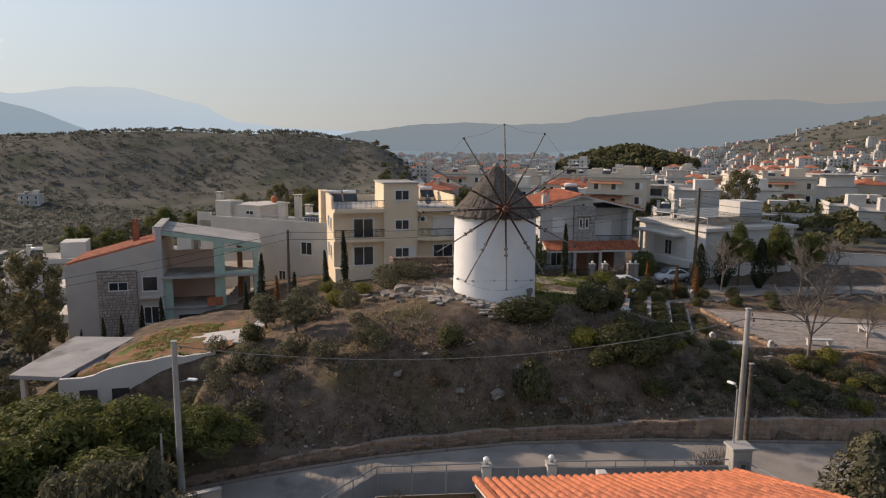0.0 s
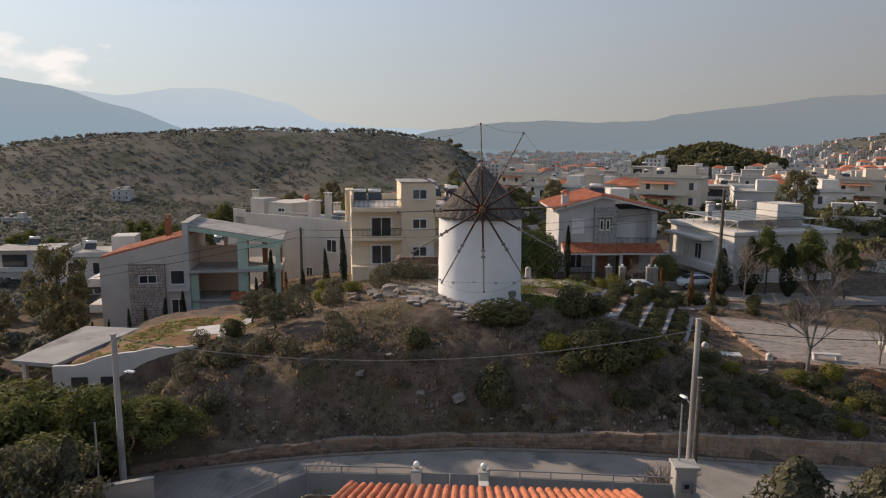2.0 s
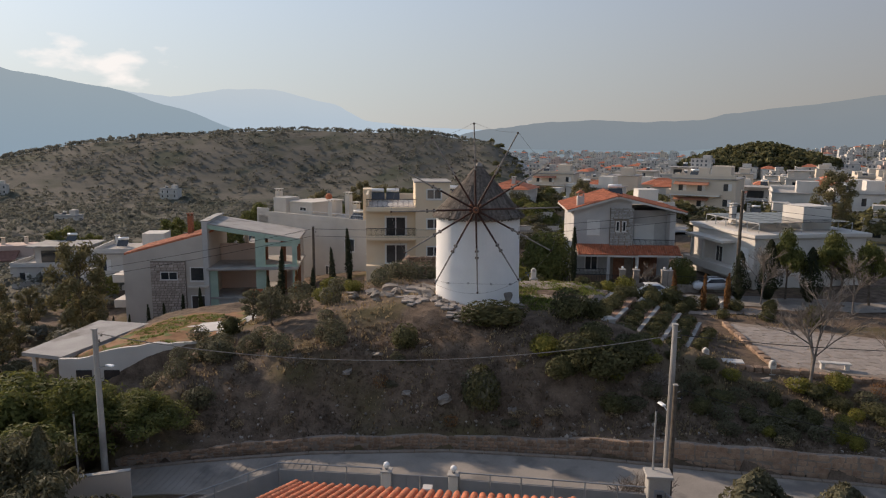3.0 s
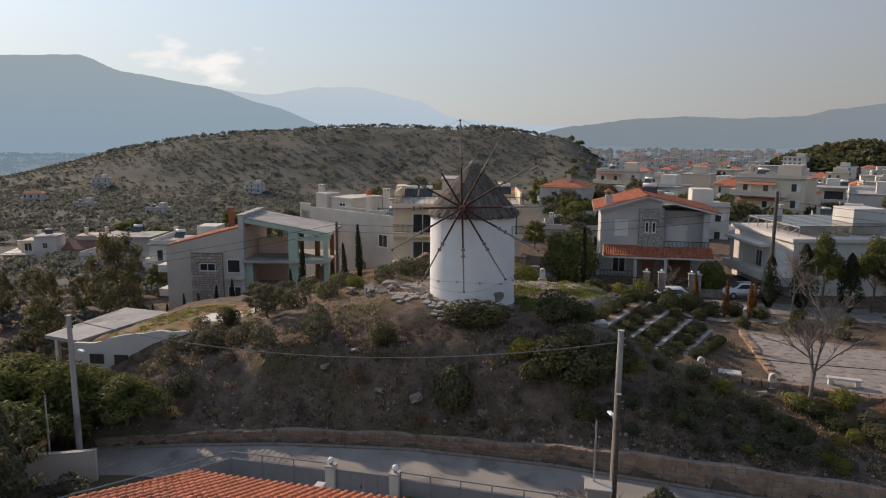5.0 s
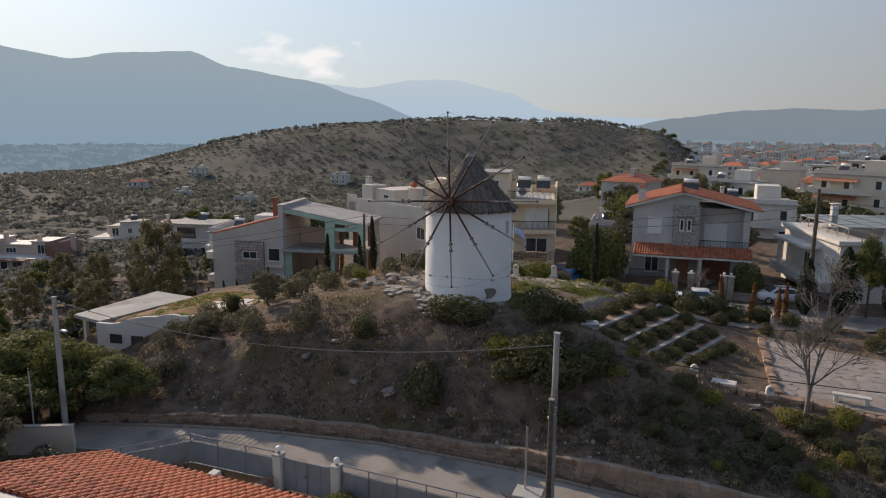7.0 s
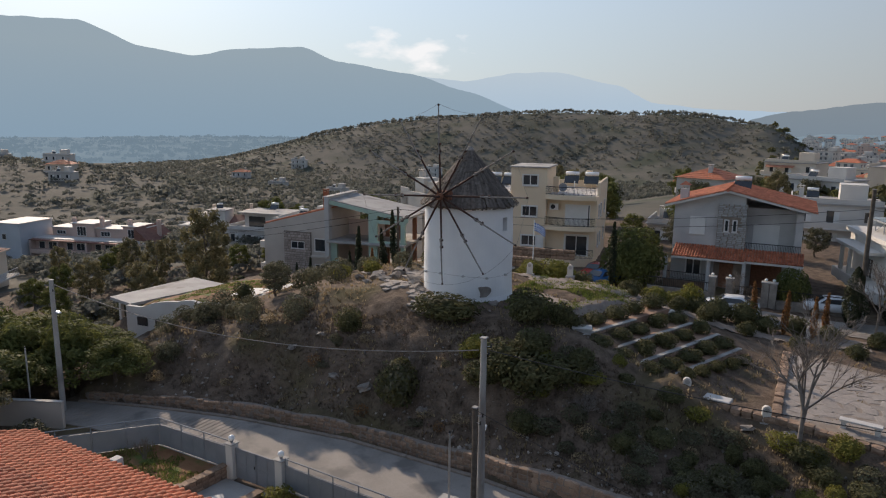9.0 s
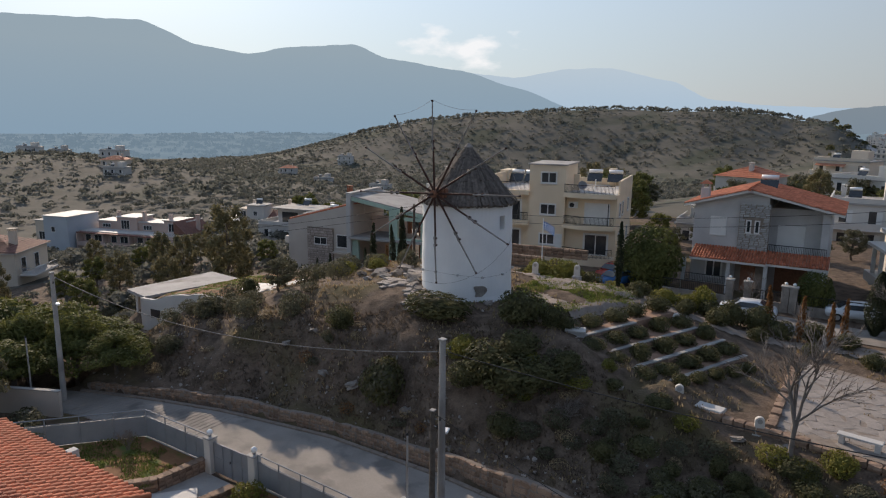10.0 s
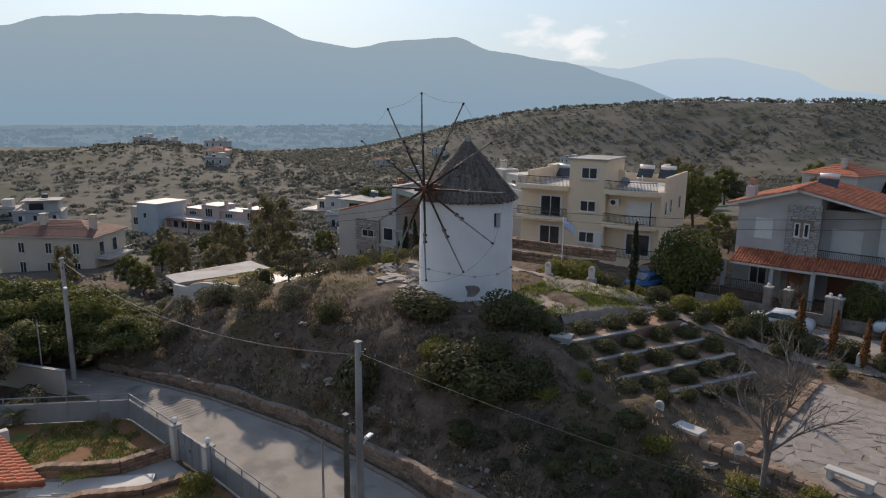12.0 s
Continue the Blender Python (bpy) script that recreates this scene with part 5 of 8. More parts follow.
GREY_STONES = [stone_mesh("facing_stone", 1, 1, 1, 120 + i, material("grey_slate_facing", (0.30, 0.30, 0.29), (0.44, 0.43, 0.41), 2.0, 0.85, 0.3, 25.0, random_amount=0.2), 0.08, 0) for i in range(1)]
M_PINKST = material("pinkish_stone_facing", (0.33, 0.27, 0.24), (0.50, 0.43, 0.38), 2.0, 0.9, 0.3, 25.0, random_amount=0.22)
PINK_STONES = [stone_mesh("facing_stone", 1, 1, 1, 140 + i, M_PINKST, 0.1, 0) for i in range(2)]


def build_beige_house():
    h = thing("modern_house", pose(-34.2, 77.4, 0, 0, 0, 9), "beige modern house with sloped orange roof and stone bay", "house")
    bm = bmesh.new()
    pr = [(0.0, -11.5), (9.9, -11.5), (9.9, 1.05), (0.0, -1.55)]
    a = [bm.verts.new((x, 0, z)) for x, z in pr]
    c = [bm.verts.new((x, 8.5, z)) for x, z in pr]
    bm.faces.new(a), bm.faces.new(c[::-1])
    for i in range(4):
        bm.faces.new((a[i], c[i], c[(i + 1) % 4], a[(i + 1) % 4]))
    bmesh.ops.recalc_face_normals(bm, faces=bm.faces)
    part("wall", bm, M_BEIGE, h)
    # roof slope with raised rim
    bm = bmesh.new()
    vs = [bm.verts.new(p) for p in ((0.1, 0.15, -1.6), (9.9, 0.15, 0.98), (9.9, 8.4, 0.98), (0.1, 8.4, -1.6), (0.1, 0.15, -1.42), (9.9, 0.15, 1.16), (9.9, 8.4, 1.16), (0.1, 8.4, -1.42))]
    for q in ((3, 2, 1, 0), (4, 5, 6, 7), (0, 1, 5, 4), (1, 2, 6, 5), (2, 3, 7, 6), (3, 0, 4, 7)):
        bm.faces.new([vs[i] for i in q])
    part("roof", bm, M_TILE, h, "flat orange tile slope")
    tiled_slope(h, ((0.1, 8.4, -1.41), (0.1, 0.2, -1.41), (9.9, 0.2, 1.17), (9.9, 8.4, 1.17)), 34, 24)
    part("stone_bay", boxed(3.2, 7.2, -0.22, 0.0, -10.0, -2.2), M_MORTAR, h)
    sr = random.Random(19)
    z = -9.9
    while z < -2.4:
        hh = sr.uniform(0.24, 0.4)
        x = 3.2
        while x < 7.15:
            w = min(sr.uniform(0.3, 0.75), 7.2 - x)
            if not (4.2 < x + w / 2 < 6.4 and -4.5 < z + hh / 2 < -3.4):
                put("facing_stone", sr.choice(PINK_STONES), pose(x + w / 2, -0.24, z + hh / 2) @ Matrix.Diagonal((w * 0.96, 0.09, hh * 0.94, 1)), h)
            x += w
        z += hh
    window(h, 4.35, 6.25, -4.4, -3.5, -0.22, None, 2, False, 0.06)
    window(h, 7.75, 9.3, -4.6, -3.0, 0.0, None, 1, False, 0.08)
    window(h, 7.75, 9.3, -8.3, -6.4, 0.0, None, 2, False, 0.08)
    window(h, 1.5, 2.7, -10.6, -9.6, 0.0, None, 2, False, 0.06)
    part("balcony", boxed(7.5, 9.9, -0.7, 0, -5.4, -5.1, 0.02), M_BEIGE, h)
    for z in (-5.2, -8.3):
        part("side_balcony", boxed(-2.2, 0.0, 2.0, 7.0, z, z + 0.95, 0.02), M_WHITER, h, "white balcony")
    chimney(h, 6.3, 5.5, 0.0, 2.9, M_HUB, 0.6)
    bm = bmesh.new()
    rod(bm, (8.3, 5.0, 0.6), (8.3, 5.0, 2.0), 0.13, seg=10)
    part("flue", bm, M_STEEL, h)


def build_frame():
    """Unfinished concrete frame with mint painted edges beside the beige house."""
    h = thing("unfinished_house", pose(-24.4, 79.0, 0, 0, 0, 12), "unfinished open concrete house frame with mint-green painted edges", "unfinished house")
    def roofz(x):
        return lerp(2.0, 0.1, x / 10.6)
    bm = bmesh.new()
    for y0, y1, zo, zi in ((0, 8.5, 0.0, 0.28),):
        vs = [bm.verts.new(p) for p in ((-0.3, y0, roofz(0)), (10.6, y0, roofz(10.6)), (10.6, y1, roofz(10.6)), (-0.3, y1, roofz(0)), (-0.3, y0, roofz(0) + zi), (10.6, y0, roofz(10.6) + zi), (10.6, y1, roofz(10.6) + zi), (-0.3, y1, roofz(0) + zi))]
        for q in ((3, 2, 1, 0), (4, 5, 6, 7), (0, 1, 5, 4), (1, 2, 6, 5), (2, 3, 7, 6), (3, 0, 4, 7)):
            bm.faces.new([vs[i] for i in q])
    part("roof_slab", bm, M_CONC, h, "sloping bare concrete slab")
    bm = bmesh.new()
    vs = [bm.verts.new(p) for p in ((-0.3, -0.06, roofz(0) - 0.35), (10.65, -0.06, roofz(10.6) - 0.35), (10.65, -0.06, roofz(10.6) + 0.15), (-0.3, -0.06, roofz(0) + 0.15), (-0.3, 0.2, roofz(0) - 0.35), (10.65, 0.2, roofz(10.6) - 0.35), (10.65, 0.2, roofz(10.6) + 0.15), (-0.3, 0.2, roofz(0) + 0.15))]
    for q in ((0, 1, 2, 3), (7, 6, 5, 4), (3, 2, 6, 7), (0, 4, 5, 1), (1, 5, 6, 2), (0, 3, 7, 4)):
        bm.faces.new([vs[i] for i in q])
    part("roof_beam", bm, M_GREEN, h)
    part("party_wall", boxed(-0.6, 0.0, -0.3, 8.6, -11.5, 2.5, 0.02), M_GREYR, h, "tall grey party wall")
    part("cap", boxed(-0.75, 0.15, -0.35, 8.6, 2.5, 2.6, 0.02), M_CONC, h)
    for z, nm in ((-3.0, "upper_floor"), (-6.6, "lower_floor")):
        part(nm, boxed(-0.2, 10.4, -0.7 if z > -4 else 0.0, 8.5, z - 0.28, z, 0.02), M_CONC, h)
    part("beam", boxed(5.4, 10.4, -0.05, 0.25, -3.3, -2.75, 0.01), M_GREEN, h)
    part("beam", boxed(5.4, 10.4, -0.05, 0.25, -0.55, -0.1, 0.01), M_GREEN, h)
    for x, y, w, zt, mat in ((0.0, 0.1, 0.9, -3.2, M_GREEN), (5.4, -0.08, 1.15, 1.0, M_GREEN), (9.7, -0.08, 0.55, 0.3, M_GREEN), (7.9, 3.5, 0.6, 0.4, M_HUB), (9.7, 4.2, 0.5, 0.2, M_HUB), (5.6, 5.0, 0.5, 0.6, M_HUB), (2.8, 7.6, 0.5, 1.2, M_GREYR), (9.7, 8.0, 0.5, 0.1, M_GREYR)):
        part("column", boxed(x, x + w, y, y + 0.4, -9.5, zt, 0.015), mat, h)
    part("back_wall", boxed(0.0, 5.4, 5.2, 5.4, -6.6, -4.2), M_PEACH, h)
    part("back_wall", boxed(0.0, 5.4, 5.2, 5.4, -3.0, -0.9), M_PEACH, h)
    part("base_wall", boxed(0.0, 10.4, 0.3, 8.5, -11.5, -6.9), M_GREYR, h)
    # Thin dark sheet on the solid wall paints a shaded garage opening.
    part("garage_opening", boxed(1.4, 5.2, 0.27, 0.3, -9.8, -7.6), M_DARK, h)
    for k in range(9):
        part("stair_step", boxed(6.6 + 0.3 * k, 6.9 + 0.3 * k, 4.6, 5.6, -6.6, -6.5 + 0.33 * k), M_CONC, h)
    br = thing("brick_stack", pose(-19.9, 79.6, -6.6, 0, 0, 12), "small stack of orange bricks on the bare floor", "brick stack")
    for k in range(6):
        for j in range(4):
            part("brick", boxed(0.42 * j, 0.42 * j + 0.4, 0, 0.3, 0.16 * k, 0.16 * k + 0.15, 0.008), M_TILE, br)


M_OFFW = material("warm_white_render", (0.50, 0.46, 0.40), (0.60, 0.555, 0.49), 0.4, 0.88, 0.15, 20.0)


def build_white_house():
    h = thing("white_house", pose(-26.0, 97.5, 0, 0, 0, -29), "large warm-white plain house with stepped roof and chimneys", "house")
    part("wall", boxed(1.0, 22.5, 0, 9, -11.5, 1.3), M_OFFW, h)
    part("parapet", boxed(1.0, 22.5, -0.02, 0.2, 1.3, 2.0, 0.02), M_OFFW, h)
    part("upper_storey", boxed(3.2, 9.8, 2.0, 8.0, 1.3, 3.3, 0.02), M_OFFW, h)
    part("roof_slab", boxed(5.6, 10.0, 1.8, 8.2, 3.3, 3.5, 0.02), M_OFFW, h)
    part("stair_block", boxed(2.6, 5.2, 1.4, 4.0, 1.3, 3.9, 0.02), M_OFFW, h)
    part("stair_parapet", boxed(0.6, 3.0, 0.0, 0.25, -0.4, 2.4, 0.02), M_OFFW, h)
    window(h, 7.4, 8.6, 2.2, 2.7, 2.0, None, 2, False, 0.05)
    window(h, 17.8, 19.4, -2.2, -0.6, 0.0, None, 2)
    window(h, 14.2, 15.2, -6.0, -4.6, 0.0, None, 2)
    for x, y, z1 in ((2.0, 3.0, 5.0), (12.6, 3.0, 4.0), (13.4, 5.5, 4.9), (16.2, 4.0, 3.8)):
        chimney(h, x, y, 1.2, z1, M_OFFW, 0.75)
    for i in range(5):
        heater(h, 16.8 + 1.15 * i, 3.5, 1.3, 0)
    bm = bmesh.new()
    bmesh.ops.create_uvsphere(bm, u_segments=12, v_segments=8, radius=0.5, matrix=Matrix.Translation((8.6, 6.5, 3.95)))
    part("orange_ball_tank", bm, M_TILE, h, "small orange tank on the roof", True)
    railing(h, [(10.2, 0.1), (22.4, 0.1)], 2.0, 0.5, 0.4, M_STEEL)


def build_solar_house():
    h = thing("flat_roofed_house", pose(32.8, 87.0, 0, 0, 0, -74), "white two-storey house with steel roof frame of solar panels", "house")
    part("wall", boxed(0.0, 12.0, 0.0, 13.0, -4.5, 2.3), M_WHITER, h)
    part("roof_rim", boxed(-0.35, 12.4, -0.35, 13.3, 2.3, 2.7, 0.02), M_WHITER, h)
    part("canopy", boxed(1.0, 8.6, -1.6, 0.0, 1.3, 1.6, 0.03), M_WHITER, h)
    for x in (2.0, 4.2):
        part("column", boxed(x, x + 0.3, -1.4, -1.1, -2.2, 1.3, 0.02), M_WHITER, h)
    window(h, 9.2, 11.0, -1.0, 1.0, 0.0, None, 2, True)
    window(h, 5.2, 6.4, -1.6, 0.6, 0.0, None, 2)
    part("balcony", boxed(0.6, 12.3, -1.5, 0.0, -2.0, -1.1, 0.03), M_WHITER, h)
    ms = Matrix.Translation((12.0, 0, 0)) @ Matrix.Rotation(radians(90), 4, "Z")
    window(h, 2.5, 4.0, -1.0, 0.6, 0.0, ms, 2)
    window(h, 8.5, 10.0, -1.0, 0.6, 0.0, ms, 2)
    # steel frame with tilted panels on the roof
    fr = part("steel_frame", boxed(1.0, 11.0, 1.0, 1.12, 3.6, 3.72), M_STEEL, h)
    for i in range(6):
        for y in (1.0, 6.0, 12.0):
            bm = bmesh.new()
            rod(bm, (1.0 + 2 * i, y, 2.7), (1.0 + 2 * i, y, 3.7), 0.05, seg=6)
            if i < 5 and y != 6.0:
                rod(bm, (1.0 + 2 * i, y, 2.7), (3.0 + 2 * i, y, 3.65), 0.03, seg=5)
            part("strut", bm, M_STEEL, fr)
    for i in range(5):
        for j in range(5):
            p = part("solar_panel", boxed(1.05 + 2 * i, 2.9 + 2 * i, 1.1 + 2.2 * j, 3.1 + 2.2 * j, 3.72, 3.77, 0.01), M_WINDOW, fr)
    part("stair_block", boxed(5.0, 8.5, 8.0, 11.5, 2.3, 5.2, 0.02), M_WHITER, h)
    chimney(h, 1.6, 4.0, 2.3, 5.0, M_WHITER, 0.6)


build_flats()
build_red_roof_house()
build_beige_house()
build_frame()
build_white_house()
build_solar_house()


# ---- other houses: patterns, each repeated ----
M_SCUFF = material("weathered_plaster", (0.46, 0.43, 0.39), (0.58, 0.55, 0.50), 0.25, 0.9, 0.15, 8.0)
M_IVORY = material("ivory_plaster", (0.55, 0.47, 0.37), (0.63, 0.55, 0.45), 0.25, 0.9, 0.15, 8.0)
M_PINKP = material("pink_plaster", (0.50, 0.37, 0.31), (0.57, 0.44, 0.375), 0.3, 0.9, 0.15, 10.0)
M_BLUEW = material("bluish_white_plaster", (0.40, 0.43, 0.46), (0.47, 0.50, 0.53), 0.3, 0.9, 0.15, 10.0)
M_AWN = material("striped_awning_cloth", (0.30, 0.13, 0.08), (0.42, 0.20, 0.12), 3.0, 0.9, 0.1, 20.0)
M_BROWNT = material("brown_clay_tiles", (0.17, 0.085, 0.065), (0.27, 0.14, 0.105), 2.0, 0.85, 0.3, 20.0, island=True)


def hip_roof(parent, x0, x1, y0, y1, z, rise, mat, over=0.5, rows=7):
    """Hipped roof in stepped courses of tiles, with a solid deck below."""
    x0, x1, y0, y1 = x0 - over, x1 + over, y0 - over, y1 + over
    k = min(x1 - x0, y1 - y0) * 0.5
    bm = bmesh.new()
    for j in range(rows):
        a, b = k * j / rows, k * (j + 1.08) / rows
        za, zb = z + rise * j / rows + 0.06, z + rise * min(1.0, (j + 1.08) / rows)
        lo = [bm.verts.new(p) for p in ((x0 + a, y0 + a, za), (x1 - a, y0 + a, za), (x1 - a, y1 - a, za), (x0 + a, y1 - a, za))]
        b = min(b, k - 0.02)
        hi = [bm.verts.new(p) for p in ((x0 + b, y0 + b, zb), (x1 - b, y0 + b, zb), (x1 - b, y1 - b, zb), (x0 + b, y1 - b, zb))]
        for q in range(4):
            bm.faces.new((lo[q], lo[(q + 1) % 4], hi[(q + 1) % 4], hi[q]))
        if j == rows - 1:
            bm.faces.new(hi)
        if j == 0:
            bm.faces.new(lo[::-1])
    return part("roof", bm, mat, parent, "hipped clay tile roof in courses")


def town_house(wid, dep, floors, wall, roof, label="", seed=0, setback=False, awning=False):
    """A Greek town house: storeys with slab edges, recessed balcony doors and a roof terrace or tile roof."""
    r = random.Random(seed)
    h = thing("town_house", pose(0, 0, -500), label, "house", "town houses")
    full = floors - (1 if setback else 0)
    H = 3.0 * full
    part("wall", boxed(-wid / 2, wid / 2, -dep / 2, dep / 2, -4, H), wall, h)
    if roof == "tile":
        hip_roof(h, -wid / 2, wid / 2, -dep / 2, dep / 2, H, 1.9, M_TILEJ)
        chimney(h, wid * 0.25, dep * 0.1, H, H + 2.6, wall, 0.7)
    else:
        part("roof", boxed(-wid / 2 - 0.25, wid / 2 + 0.25, -dep / 2 - 0.25, dep / 2 + 0.25, H, H + 0.22), M_CONC, h, "flat grey roof slab")
        part("parapet", boxed(-wid / 2, wid / 2, -dep / 2, -dep / 2 + 0.18, H + 0.22, H + 0.85), wall, h)
        part("parapet", boxed(-wid / 2, -wid / 2 + 0.18, -dep / 2 + 0.18, dep / 2, H + 0.22, H + 0.85), wall, h)
        if setback:
            part("penthouse", boxed(-wid * 0.28, wid * 0.42, -dep * 0.18, dep * 0.45, H + 0.2, H + 3.1), wall, h)
            part("penthouse_slab", boxed(-wid * 0.34, wid * 0.48, -dep * 0.34, dep * 0.48, H + 3.1, H + 3.3), M_CONC, h)
            part("window", boxed(-wid * 0.2, wid * 0.1, -dep * 0.18 - 0.03, -dep * 0.18 + 0.05, H + 0.4, H + 2.4), M_WINDOW, h)
            heater(h, wid * 0.1, dep * 0.2, H + 3.3, 0)
        else:
            part("stair_head", boxed(wid * 0.05, wid * 0.35, -0.5, dep * 0.35, H + 0.2, H + 2.5), wall, h)
            heater(h, -wid * 0.25, dep * 0.1, H + 0.25, 0)
        chimney(h, -wid * 0.38, dep * 0.3, H, H + 1.9, wall, 0.6)
    for f in range(full):
        z = 3.0 * f
        if f:
            bal = part("balcony", boxed(-wid / 2 - 0.1, wid * 0.28, -dep / 2 - 1.3, -dep / 2, z - 0.18, z), M_SHUT, h)
            part("balcony_front", boxed(-wid / 2 - 0.1, wid * 0.28, -dep / 2 - 1.3, -dep / 2 - 1.18, z, z + 0.8), wall, bal)
            part("balcony", boxed(-wid / 2 - 1.2, -wid / 2, -dep * 0.42, dep * 0.12, z - 0.18, z + 0.75), wall, h)
        for k, x in enumerate((-wid * 0.32, -wid * 0.02, wid * 0.38)):
            w = part("window", boxed(x - 0.75, x + 0.75, -dep / 2 - 0.03, -dep / 2 + 0.05, z + (0.1 if f and k < 2 else 0.9), z + 2.25), M_WINDOW, h)
            part("shutter", boxed(x + 0.1, x + 0.75, -dep / 2 - 0.07, -dep / 2 - 0.032, z + (0.1 if f and k < 2 else 0.9), z + 2.25), M_SHUT, w)
        for y in (-dep * 0.25, dep * 0.25):
            part("window", boxed(-wid / 2 - 0.03, -wid / 2 + 0.05, y - 0.55, y + 0.55, z + 0.8, z + 2.2), M_WINDOW, h)
        if awning and f:
            part("awning", boxed(-wid * 0.45, wid * 0.1, -0.65, 0.65, -0.02, 0.02, m=Matrix.Translation((0, -dep / 2 - 0.62, z + 2.2)) @ Matrix.Rotation(radians(24), 4, "X")), M_AWN, h)
    return h


PATTERNS = [
    town_house(11, 10, 2, M_WHITER, "flat", "white two-storey flat-roofed town house with balconies", 1),
    town_house(10, 9, 2, M_SCUFF, "tile", "pale two-storey town house with orange tile roof", 2),
    town_house(13, 11, 3, M_WHITER, "flat", "white three-storey apartment block with set-back top floor", 3, True),
    town_house(12, 10, 3, M_IVORY, "flat", "ivory three-storey apartment block with awnings over balconies", 4, False, True),
    town_house(9, 8, 1, M_SCUFF, "flat", "low pale flat-roofed house", 5),
    town_house(11, 9, 2, M_IVORY, "tile", "ivory two-storey house with orange tile roof", 6),
    town_house(12, 11, 4, M_SCUFF, "flat", "grey-white four-storey apartment block with set-back top floor", 7, True),
    town_house(9, 8, 1, M_PEACH, "tile", "low peach house with orange tile roof", 8),
    town_house(12, 9, 2, M_GREYR, "flat", "grey two-storey town house with set-back top floor", 9, True, True),
]
hr = random.Random(77)


def lay_house(p, x, y, turn, dz=0.0):
    return copy_thing(PATTERNS[p], pose(x, y, region(x, y) + dz, 0, 0, turn))


# singly placed houses down the western slope and behind the flats
for p, x, y, t, dz in ((0, -47, 103, 14, -0.5), (8, -64, 108, 12, 0), (4, -38, 128, -10, 0), (0, -380, 208, 45, -1.0), (4, -353, 211, 40, 0), (0, -305, 214, 35, -1), (5, -274, 196, 40, -2.5), (4, -255, 185, 35, 0), (8, -176, 84, 62, 0), (4, -190, 78, 62, 0), (1, -300, 330, 30, 0), (4, -240, 300, 20, 0), (1, -25, 330, 0, 0), (0, -215, 430, 10, 0), (4, 14, 108, 5, -1.0), (0, -330, 420, 30, 0), (4, -190, 290, 10, 0), (1, -480, 300, 40, 0), (0, 31.5, 121, 2, -1.0)):
    lay_house(p, x, y, t, dz)
# the town, street block by street block
placed = []
count = 0
d = 80.0
while d < 300:
    d *= 1.075
    steps_n = int(1.15 * d * 0.95 / (13.5 + d * 0.012))
    for k in range(steps_n):
        az = -0.06 + 1.05 * (k + hr.uniform(0.1, 0.9)) / steps_n
        dd = d * hr.uniform(0.97, 1.03)
        x, y = 12 + dd * math.sin(az), 60 + dd * math.cos(az)
        if (y < 88 and x < 62) or (x < 46 and y < 150) or (28 < x < 58 and y < 112) or hr.random() < 0.08:
            continue
        if (x < 0.035 * y + 14 and y > 160) or abs(x - (46 - 0.048 * y)) < 8:
            continue
        if any(abs(x - q) < 12 and abs(y - w) < 12 for q, w in placed):
            continue
        placed.append((x, y))
        p = hr.choice((0, 4, 7, 1, 4, 3, 0, 5, 4, 8) if d < 150 else (0, 2, 3, 1, 6, 5, 0, 4, 8, 2, 1))
        lay_house(p, x, y, -20 + hr.choice((0, 0, 0, 90, -90)) + hr.uniform(-8, 8), hr.uniform(-0.5, 0.6))
        count += 1
for pt in PATTERNS:
    for o in [pt] + list(pt.children_recursive):
        bpy.data.objects.remove(o)


# houses past counting, farther off in the town
# Last one: far dark panes lightened, with distance haze put into their colour.
FAR_MATS = [M_WHITER, M_SCUFF, M_IVORY, M_PINKP, M_GREYR, M_TILEJ, M_CONC, material("far_window_haze", (0.09, 0.095, 0.10), (0.15, 0.155, 0.16), 0.5, 0.5, 0.0, 5.0)]


